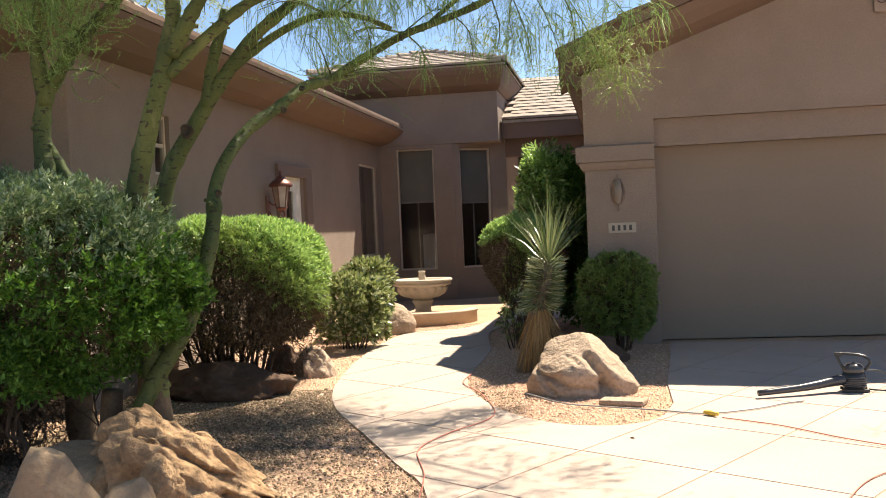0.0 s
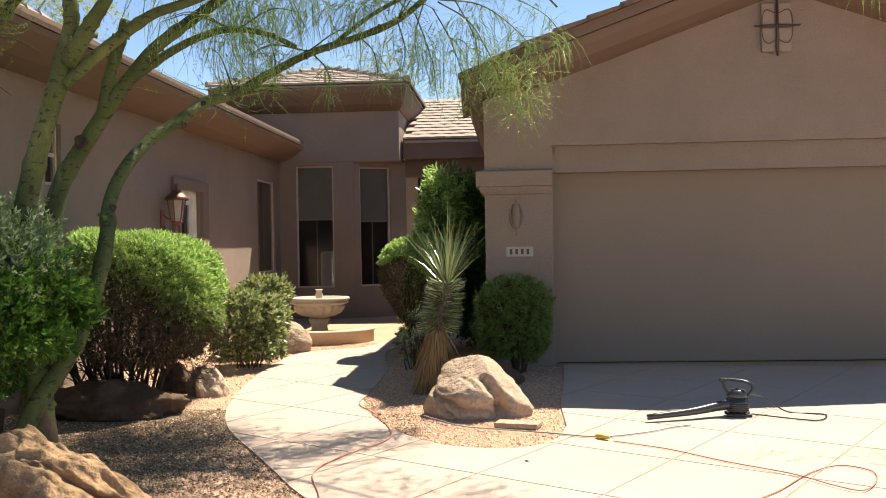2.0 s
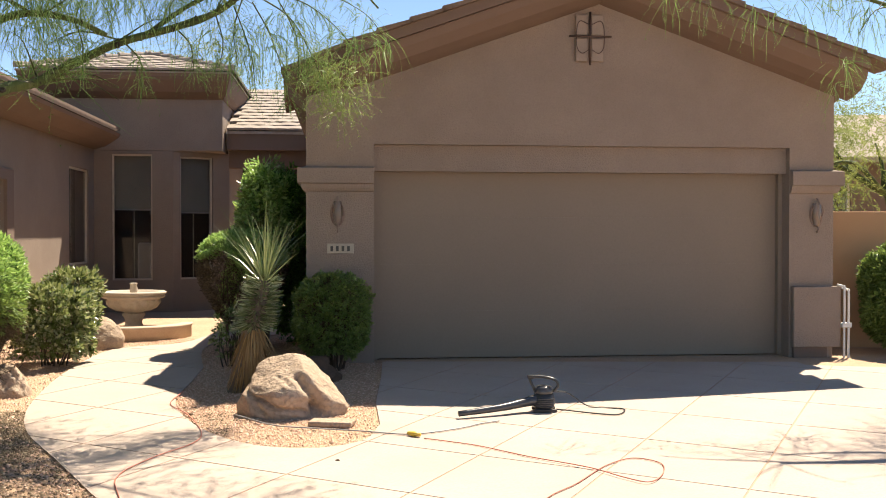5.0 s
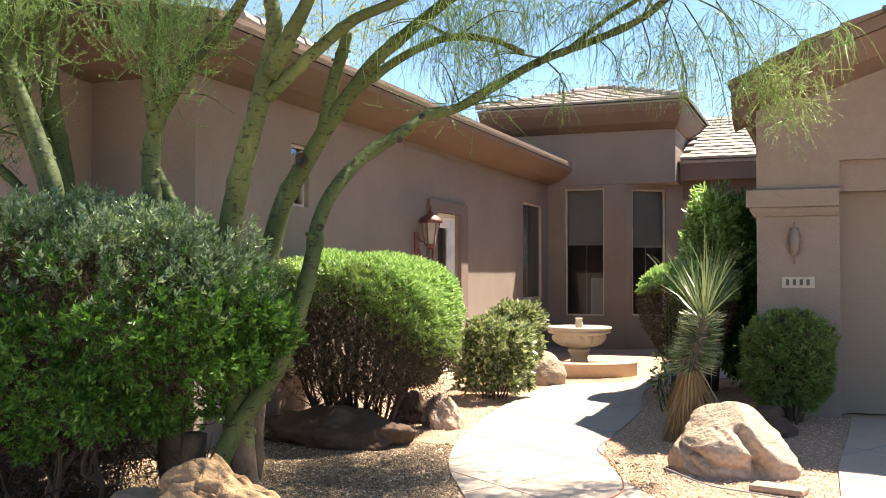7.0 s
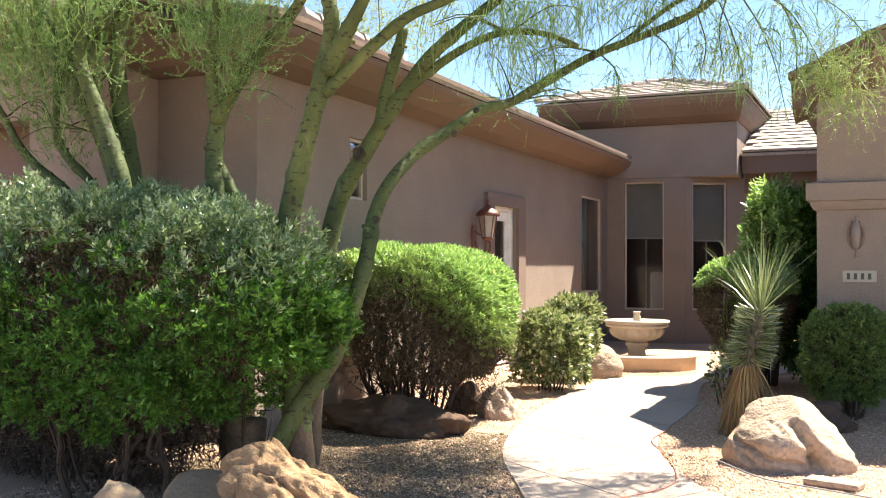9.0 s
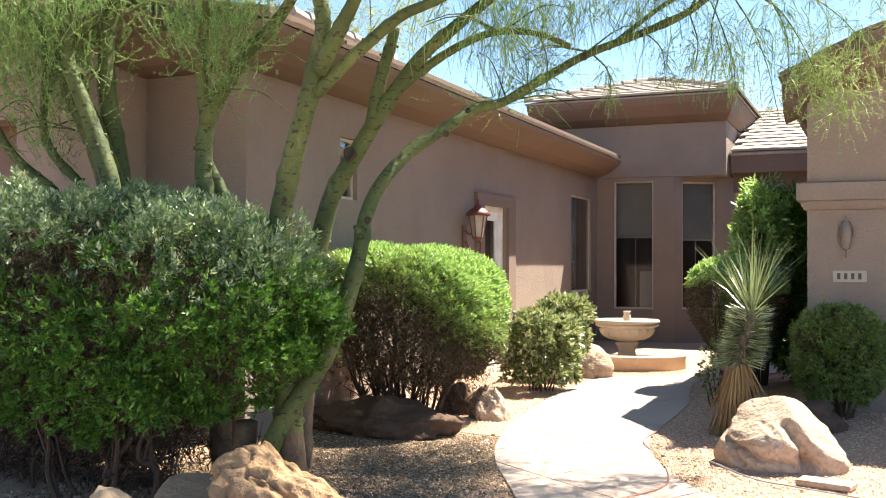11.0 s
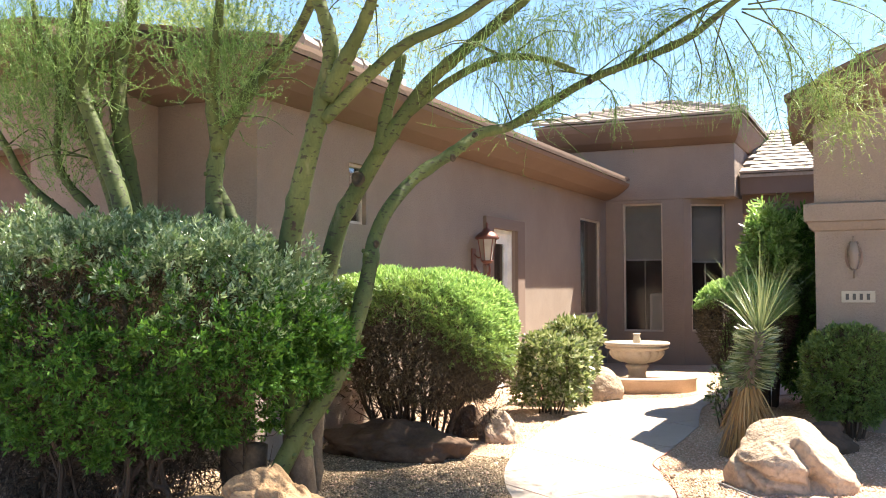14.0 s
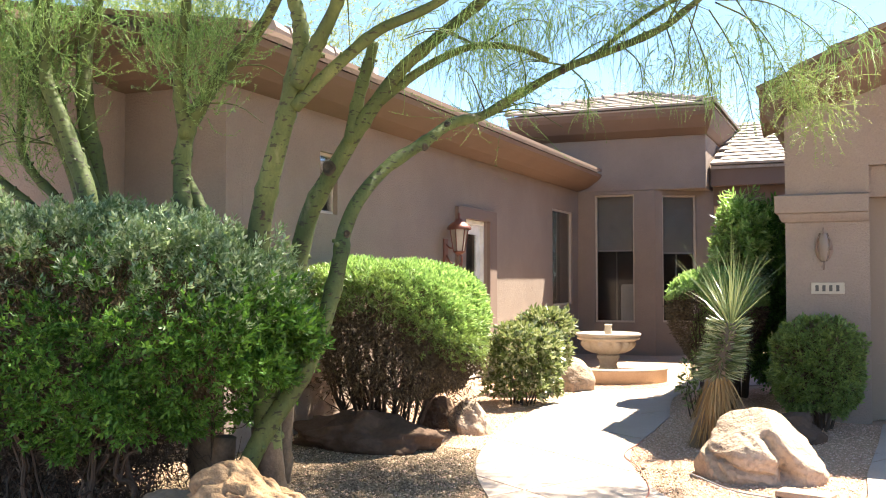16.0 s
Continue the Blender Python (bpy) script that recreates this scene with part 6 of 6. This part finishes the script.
def yucca():
    x, y = -1.03, -1.9
    g = gz(y)
    ob = empty("yucca", x, y, g, label="tall soaptree yucca with grey-green blades over a dry straw skirt", category="yucca")
    bm = bmesh.new()
    tube(bm, spline(((x - 0.18, y, g - 0.05), (x - 0.05, y, 0.5), (x + 0.08, y, 1.05)), 4), [0.12, 0.115, 0.11, 0.1, 0.1, 0.1, 0.09, 0.08, 0.06], 10)
    part("trunk", bm, DEADWOOD, ob)
    rng = np.random.default_rng(71)

    def ring(n, z0, z1, r, tilt0, tilt1):
        a = rng.uniform(0, 2 * np.pi, n)
        t = rng.random(n)
        z = z0 + (z1 - z0) * t
        tilt = tilt0 + (tilt1 - tilt0) * t + rng.normal(0, 0.12, n)
        out = np.stack([np.cos(a), np.sin(a), np.zeros(n)], 1)
        base = np.stack([np.full(n, x - 0.16) + 0.23 * z, np.full(n, y), z], 1) + out * r
        d = out * np.cos(tilt)[:, None] + np.array([0, 0, 1]) * np.sin(tilt)[:, None]
        return base, d

    b, d = ring(105, 1.04, 1.12, 0.03, 0.8, 1.48)
    for k in range(len(b)):
        v, f = blades(b[k : k + 1], d[k : k + 1], (0.46, 0.6, 0.74)[k % 3], 0.0036, 72 + k, (-0.1, 0.15, 0.6)[k % 3], wave=0.06)
        np_mesh("blade", v, f, LEAF_Y, ob)
    b, d = ring(1000, 0.58, 1.07, 0.085, -0.3, 0.35)
    v, f = blades(b, d, 0.165 - 0.1 * (b[:, 2:3] - 0.58), 0.0058, 73, -0.1, 3, roll=1.2, wave=0.03)
    np_mesh("blade_collar", v, f, LEAF_Y, ob, "short stiff grey-green side blades")
    b, d = ring(620, 0.16, 0.62, 0.075, -1.42, -1.2)
    v, f = blades(b, d, 0.36, 0.008, 74, 0.0, 3)
    v[:, 2] = np.maximum(v[:, 2], g + 0.005)
    np_mesh("dry_skirt", v, f, LEAF_YDRY, ob, "hanging dry straw-coloured blades")


yucca()
shrub("twiggy_shrub", "small dark twiggy shrub at the yucca's side", (-1.6, -0.4, 0.38), (0.17, 0.16, 0.28), gz(-0.4), 80, 0.055, LEAF_C, 81, 2.2, 0.2, 0.3, -0.9, 0.5, 12, 0.2, 0.01, spread=0.06)

# ---- lanterns, plaque and gable ornament ----


def moved(bm, x, y, z, rz=0, s=1.0):
    bmesh.ops.transform(bm, matrix=pose(x, y, z, 0, 0, rz) @ Matrix.Scale(s, 4), verts=bm.verts)
    return bm


def lantern(x, y, z, rz, label, metal):
    """A wall lantern on a scrolled bracket; the wall is behind it at local y = 0, z is the bracket's foot."""
    ob = empty("wall_lantern", x, y, z, label=label, category="wall lantern", group="wall lanterns")
    plate = boxes((-0.055, 0.055, -0.02, 0.0, -0.02, 0.26), bevel=0.006)
    part("back_plate", moved(plate, x, y, z, rz, 1.22), metal, ob)
    arm = bmesh.new()
    tube(arm, spline([(0, -0.02, 0.08), (0, -0.07, 0.0), (0, -0.14, -0.035), (0, -0.2, 0.0), (0, -0.2, 0.06), (0, -0.17, 0.09), (0, -0.15, 0.07)], 5), [0.011] * 31, 8)
    tube(arm, spline([(0, -0.02, 0.2), (0, -0.06, 0.16), (0, -0.1, 0.16)], 4), [0.009] * 9, 6)
    tube(arm, ((0, -0.2, 0.06), (0, -0.2, -0.1)), (0.012, 0.01), 6)
    part("bracket", moved(arm, x, y, z, rz, 1.22), metal, ob, "", True)
    c = (0, -0.17)
    cage = bmesh.new()
    for k in range(6):
        a = k * math.pi / 3
        tube(cage, ((c[0] + 0.062 * math.cos(a), c[1] + 0.062 * math.sin(a), 0.12), (c[0] + 0.1 * math.cos(a), c[1] + 0.1 * math.sin(a), 0.36)), (0.006, 0.006), 5)
    part("cage", moved(cage, x, y, z, rz, 1.22), metal, ob)
    gl = lathe([(0.056, 0.125), (0.093, 0.355)], 6)
    bmesh.ops.translate(gl, vec=(c[0], c[1], 0), verts=gl.verts)
    part("glass", moved(gl, x, y, z, rz, 1.22), CLEARLAMP, ob, "pale seeded lantern glass")
    cap = lathe([(0.13, 0.355), (0.135, 0.37), (0.115, 0.4), (0.08, 0.43), (0.05, 0.445), (0.045, 0.465), (0.018, 0.475), (0.012, 0.5), (0.02, 0.515), (0.002, 0.545)], 18)
    bmesh.ops.translate(cap, vec=(c[0], c[1], 0), verts=cap.verts)
    part("cap", moved(cap, x, y, z, rz, 1.22), metal, ob, "", True)
    bot = lathe([(0.002, 0.085), (0.04, 0.09), (0.068, 0.115), (0.068, 0.125), (0.002, 0.125)], 18)
    bmesh.ops.translate(bot, vec=(c[0], c[1], 0), verts=bot.verts)
    part("base", moved(bot, x, y, z, rz, 1.22), metal, ob, "", True)
    return ob


in_frame(WINGFRAME)
lantern(WX + 0.001, 0.71, 1.66, 90, "copper-red metal wall lantern on a scrolled bracket", COPPER)


in_frame(GARAGE)


def sconce(x, label):
    """A small half-round sconce with a scrolled foot."""
    z, y = 1.73, -0.002
    ob = empty("sconce", x, y, z, label=label, category="sconce", group="garage sconces")
    bk = lathe([(0.085, -0.01), (0.08, 0.012), (0.002, 0.02)], 24)
    bmesh.ops.transform(bk, matrix=Matrix.Translation((x, y, z)) @ Matrix.Diagonal((1, 1, 1.7, 1)) @ pose(0, 0, 0, 90), verts=bk.verts)
    for v in bk.verts:
        v.co.z = z + (v.co.z - z) * 1.0
    part("back_plate", bk, SURROUND, ob, "", True)
    sh = lathe([(0.03, -0.13), (0.05, -0.08), (0.062, 0.02), (0.058, 0.1), (0.04, 0.15)], 20, math.pi, 2 * math.pi)
    part("shade", moved(sh, x, y - 0.01, z), LAMPGLASS, ob, "pale glass shade", True)
    pieces = [([(0, -0.02, 0.2), (0, -0.06, 0.18), (0, -0.07, 0.14)], 0.008), ([(0, -0.03, -0.13), (0, -0.07, -0.16), (0.0, -0.04, -0.21), (0.0, -0.015, -0.2)], 0.009)]
    pieces += [([(k * 0.065, -0.02, -0.02), (k * 0.072, -0.05, 0.05), (k * 0.045, -0.065, 0.12)], 0.006) for k in (-1, 1)]
    for pts, r in pieces:
        ir = bmesh.new()
        sp = spline(pts, 4)
        tube(ir, sp, [r] * len(sp), 6)
        part("iron_scroll", moved(ir, x, y, z), SURROUND, ob, "", True)


sconce(-0.415, "bronze and pale glass sconce on the garage pier above the plaque")
sconce(5.28, "bronze and pale glass sconce on the garage pier above the plinth")


def plaque():
    ob = empty("number_plaque", -0.38, -0.02, 1.33, label="pale ceramic plaque with dark characters on the garage pier", category="plaque")
    part("tile_plate", boxes((-0.535, -0.23, -0.018, -0.001, 1.27, 1.385), bevel=0.004), PLAQUE, ob)
    for k in range(4):
        x = -0.5 + k * 0.063
        part("bar", boxes((x + 0.004, x + 0.034, -0.022, -0.0185, 1.297, 1.358)), INK, ob)


plaque()


PAD = material("pale_vent_pad", rough_surface((0.28, 0.22, 0.184), (0.32, 0.255, 0.214), (0.24, 0.186, 0.154), 3, 60, 0.9))


def ornament():
    ob = empty("gable_ornament", 2.5, -0.03, 3.82, label="stucco gable vent with a wrought-iron cross", category="ornament")
    for a, b in ((2.335, 2.48), (2.52, 2.665)):
        part("stucco_pad", boxes((a, b, -0.05, -0.001, 3.55, 3.82), bevel=0.01), PAD, ob, "pale square pad")
        part("stucco_pad", boxes((a, b, -0.05, -0.001, 3.86, 4.1), bevel=0.01), PAD, ob, "pale square pad")
    bm = bmesh.new()
    tube(bm, ((2.5, -0.07, 3.5), (2.5, -0.07, 4.13)), (0.013, 0.013), 8)
    part("upright_bar", bm, IRON, ob, "", True)
    bm = bmesh.new()
    tube(bm, ((2.25, -0.075, 3.84), (2.75, -0.075, 3.84)), (0.011, 0.011), 8)
    part("cross_bar", bm, IRON, ob, "", True)
    for s in (-1, 1):
        bm = bmesh.new()
        tube(bm, spline([(2.5 + s * 0.02, -0.075, 3.98), (2.5 + s * 0.12, -0.075, 4.02), (2.5 + s * 0.16, -0.075, 3.93), (2.5 + s * 0.16, -0.075, 3.72), (2.5 + s * 0.1, -0.075, 3.64), (2.5 + s * 0.02, -0.075, 3.68)], 5), [0.005] * 26, 6)
        part("scroll", bm, IRON, ob, "", True)


ornament()
in_frame(Matrix.Identity(4))

# ---- leaf blower, cords and paver on the driveway ----


def blower():
    bx, by = 1.72, -2.87
    g = gz(by) + 0.012
    ob = empty("leaf_blower", bx, by, g, label="black and grey electric leaf blower lying on the driveway", category="leaf blower")
    body = lathe([(0.02, 0.012), (0.075, 0.014), (0.092, 0.03), (0.098, 0.06), (0.095, 0.12), (0.085, 0.15), (0.02, 0.155)], 24)
    part("fan_housing", moved(body, bx, by, g), BLACKP, ob, "", True)
    for k in range(5):
        slot = lathe([(0.095, 0.0), (0.104, 0.003), (0.104, 0.009), (0.095, 0.012)], 24, math.pi * 1.15, math.pi * 1.85)
        part("intake_slat", moved(slot, bx, by, g + 0.04 + 0.017 * k), GREYP, ob, "", True)
    motor = lathe([(0.02, 0.15), (0.082, 0.15), (0.086, 0.165), (0.082, 0.195), (0.062, 0.218), (0.02, 0.226)], 24)
    part("motor_cover", moved(motor, bx, by, g), GREYP, ob, "glossy grey motor cover", True)
    h = bmesh.new()
    tube(h, spline([(-0.075, 0, 0.16), (-0.09, 0, 0.2), (-0.115, 0, 0.255), (-0.12, 0, 0.295), (-0.03, 0, 0.298), (0.06, 0, 0.288), (0.115, 0, 0.262), (0.125, 0, 0.22), (0.085, 0, 0.17)], 4), [0.0125] * 33, 8)
    part("handle", moved(h, bx, by, g, -10), BLACKP, ob, "", True)
    trig = boxes((-0.145, -0.085, -0.016, 0.016, 0.28, 0.312), bevel=0.008)
    part("trigger_block", moved(trig, bx, by, g, -10), BLACKP, ob)
    nz = bmesh.new()
    tube(nz, spline([(bx - 0.05, by - 0.02, g + 0.1), (bx - 0.2, by - 0.08, g + 0.078), (1.32, -3.06, g + 0.055), (0.96, -3.21, g + 0.03)], 5), [0.048 - 0.0016 * i for i in range(16)], 12)
    part("nozzle", nz, GREYP, ob, "long tapering nozzle, shiny in the sun", True)
    for dy in (-0.075, 0.075):
        part("foot_rail", boxes((bx - 0.1, bx + 0.11, by + dy - 0.013, by + dy + 0.013, g - 0.004, g + 0.022), bevel=0.005), BLACKP, ob)


blower()


def cord(name, pts, r, mat, label):
    bm = bmesh.new()
    sp = spline([(x, y, gz(y) + 0.012 + r + lift) for x, y, lift in pts], 8)
    tube(bm, sp, [r] * len(sp), 6)
    ob = part(name, bm, mat, None, "", True)
    return tagged(ob, label, "cord", "extension cords")


cord("extension_cord", [(-0.9, -6.6, 0), (-1.1, -5.71, 0), (-1.34, -5.07, 0), (-1.26, -4.56, 0), (-1.08, -4.12, 0), (-1.11, -3.74, 0), (-1.39, -3.09, 0), (-1.68, -2.6, 0), (-1.72, -2.0, 0)], 0.0042, ORANGE, "thin orange-red cord winding along the walk")
cord("extension_cord", [(1.2, -6.3, 0), (1.45, -5.57, 0), (1.7, -5.2, 0), (1.96, -4.76, 0), (2.19, -4.55, 0), (2.36, -4.69, 0), (2.31, -4.97, 0), (2.18, -5.18, 0.006), (2.04, -5.08, 0.006), (1.83, -4.82, 0.006), (1.45, -4.51, 0), (1.11, -4.2, 0), (0.9, -4.07, 0), (0.68, -3.95, 0)], 0.0042, ORANGE, "thin orange-red cord looped on the driveway")
cord("extension_cord", [(-0.95, -3.2, 0.02), (-0.58, -3.5, 0.0), (-0.29, -3.6, 0), (0.19, -3.72, 0), (0.56, -3.82, 0), (0.91, -3.65, 0), (1.15, -3.43, 0), (1.3, -3.33, 0)], 0.006, GREYCORD, "grey cord lying across the gravel to the plug")
cord("extension_cord", [(1.81, -2.85, 0.16), (1.95, -2.78, 0.13), (2.15, -2.73, 0.0), (2.43, -2.83, 0), (2.36, -3.06, 0), (2.2, -3.05, 0), (1.83, -2.9, 0.01)], 0.006, BLACKP, "short black cord tail of the blower")
pl = bmesh.new()
tube(pl, ((0.55, -3.83, gz(-3.8) + 0.028), (0.6, -3.87, gz(-3.8) + 0.028), (0.65, -3.9, gz(-3.8) + 0.028)), (0.014, 0.021, 0.014), 10)
tagged(part("cord_plug", pl, YELLOW, None, "", True), "yellow cord connector on the driveway", "plug")
tagged(part("paver", moved(boxes((-0.185, 0.185, -0.09, 0.09, 0, 0.045), bevel=0.012), -0.1, -3.42, gz(-3.4) - 0.004, -8), ROCK), "loose tan concrete paver lying beside the boulder", "paver")
rock("pebble", 0.08, -4.6, gz(-4.6) + 0.035, 0.022, 0.018, 0.022, 0, ROCK3, 91, "single dark pebble on the driveway", cuts=3, category="pebble")

# ---- beside the garage ----
in_frame(GARAGE)
pp = empty("water_pipe", 5.6, -0.12, 0.0, label="white painted riser pipes with elbows beside the plinth", category="pipe")
for k, (px, top) in enumerate(((5.585, 0.86), (5.64, 0.82))):
    b = bmesh.new()
    tube(b, spline([(px, -0.12, -0.06), (px, -0.12, 0.3), (px, -0.12, top - 0.05), (px - 0.01, -0.11, top), (px - 0.06, -0.06, top + 0.02)], 4), [0.014] * 17, 8)
    part("riser", b, PIPE, pp, "", True)
b = boxes((5.55, 5.67, -0.15, -0.09, 0.36, 0.42), bevel=0.01)
part("valve", b, PIPE, pp)
in_frame(Matrix.Identity(4))
tagged(part("garden_wall", boxes((5.8, 14.0, 1.6, 1.8, -0.3, 1.82), bevel=0.015), GARDENWALL), "sunlit orange-tan stucco garden wall", "garden wall", kind="structure")
tagged(part("garden_wall_return", boxes((5.5, 5.799, 1.62, 1.78, -0.3, 1.8)), GARDENWALL), "orange-tan stucco garden wall joining the garage", "garden wall", kind="structure")
shrub("garden_shrub", "dark green shrub before the garden wall", (6.75, 0.9, 0.75), (0.5, 0.45, 0.6), 0, 9000, 0.05, LEAF_F, 95, 2.4, 0.14, 0.35, -0.95, 0.4, 10, 0.3, 0.02)
nb = empty("neighbour_house", 11.5, 12, 0, label="grey stucco neighbouring house with a tiled roof", category="house")
part("wall", wall_mesh(7.0, 17.0, -0.3, 3.3, 0.25, [(8.4, 10.2, 1.6, 2.7)], Matrix.Translation((0, 11.0, 0))), SURROUND, nb)
part("roof", slope_plate([(6.3, 10.3, 3.25), (17.6, 10.3, 3.25), (17.6, 14.5, 4.7), (6.3, 14.5, 4.7)], 0.12), TILE, nb)
nw = part("window", boxes((8.4, 8.46, 11.05, 11.12, 1.6, 2.7), (10.14, 10.2, 11.05, 11.12, 1.6, 2.7), (8.46, 10.14, 11.05, 11.12, 1.6, 1.66), (8.46, 10.14, 11.05, 11.12, 2.64, 2.7), (9.27, 9.33, 11.05, 11.12, 1.66, 2.64)), WHITE, nb)
part("pane", boxes((8.46, 10.14, 11.08, 11.09, 1.66, 2.64)), GLASS, nw)
part("rear_wall", boxes((7.0, 17.0, 14.2, 14.4, -0.3, 4.5)), SURROUND, nb)

# ---- gravel ----


def gravel(name, inside, box2, n, size, mat, seed, label):
    rng = np.random.default_rng(seed)
    x = rng.uniform(box2[0], box2[1], n)
    y = rng.uniform(box2[2], box2[3], n)
    keep = np.array([inside(a, b) for a, b in zip(x, y)])
    x, y = x[keep], y[keep]
    n = len(x)
    z = np.minimum(0, 0.025 * (y + 0.3)) - 0.004
    s = size * rng.lognormal(0, 0.35, (n, 1, 1))
    octa = np.array([[1, 0, 0], [-0.5, 0.87, 0], [-0.5, -0.87, 0], [0.5, 0.5, 0.75], [-0.6, 0.1, 0.8], [0.3, -0.6, 0.7]])
    a = rng.uniform(0, 6.283, n)
    R = np.zeros((n, 3, 3))
    R[:, 0, 0] = R[:, 1, 1] = np.cos(a)
    R[:, 0, 1], R[:, 1, 0] = -np.sin(a), np.sin(a)
    R[:, 2, 2] = rng.uniform(0.6, 1.0, n)
    v = np.einsum("nij,kj->nki", R, octa) * (1 + rng.normal(0, 0.18, (n, 6, 1))) * s + np.stack([x, y, z], 1)[:, None, :]
    f0 = np.array([[3, 4, 5], [0, 1, 3], [1, 4, 3], [1, 2, 4], [2, 5, 4], [2, 0, 5], [0, 3, 5]])
    f = (np.arange(n)[:, None, None] * 6 + f0).reshape(-1, 3)
    ob = np_mesh(name, v.reshape(-1, 3), f, mat)
    return tagged(ob, label, "gravel", kind="stuff")


def inside_poly(poly):
    P = np.array(poly)

    def test(a, b):
        x0, y0 = P[:, 0], P[:, 1]
        x1, y1 = np.roll(x0, -1), np.roll(y0, -1)
        c = (y0 > b) != (y1 > b)
        with np.errstate(divide="ignore", invalid="ignore"):
            xi = (x1 - x0) * (b - y0) / (y1 - y0) + x0
        return bool((c & (a < xi)).sum() % 2)

    return test


_conc = inside_poly(CONCRETE_PLAN)


def _gravel_mat(cs):
    def build(nt, bsdf):
        geo = nt.nodes.new("ShaderNodeNewGeometry")
        col = ramp(nt, geo.outputs["Random Per Island"], [(i / (len(cs) - 1), c) for i, c in enumerate(cs)])
        nt.links.new(col, bsdf.inputs["Base Color"])
        bsdf.inputs["Roughness"].default_value = 0.9
        bsdf.inputs["Specular IOR Level"].default_value = 0.25

    return build


PEBBLE = material("granite_chips", _gravel_mat([(0.37, 0.22, 0.15), (0.52, 0.33, 0.235), (0.62, 0.42, 0.31), (0.6, 0.37, 0.275), (0.7, 0.53, 0.42)]))
# litter tones kept dark so the chips also carry tree shade
LITTER_SHADE = material("dry_litter_shade", _gravel_mat([(0.1, 0.068, 0.045), (0.2, 0.14, 0.09), (0.34, 0.26, 0.175)]))
gravel("gravel", lambda a, b: not _conc(a, b) and b < -0.1, (-1.95, 0.3, -4.3, 1.4), 22000, 0.007, PEBBLE, 101, "pinkish granite chips in the planted island")
gravel("gravel", lambda a, b: not _conc(a, b), (-5.0, -0.3, -8.6, 2.6), 80000, 0.007, PEBBLE, 102, "tan granite chips in the shaded planting bed")
# dense dark chips: leaf litter that doubles as painted shade on the gravel
gravel("litter_shade", lambda a, b: not _conc(a, b), (-4.6, -2.2, -5.7, -2.9), 60000, 0.0075, LITTER_SHADE, 104, "dense dry leaf litter under the trees, also painting their shade")
gravel("litter_shade", lambda a, b: not _conc(a, b), (-4.9, -0.9, -7.2, -2.9), 24000, 0.008, LITTER_SHADE, 103, "dry palo verde leaf litter on the gravel")
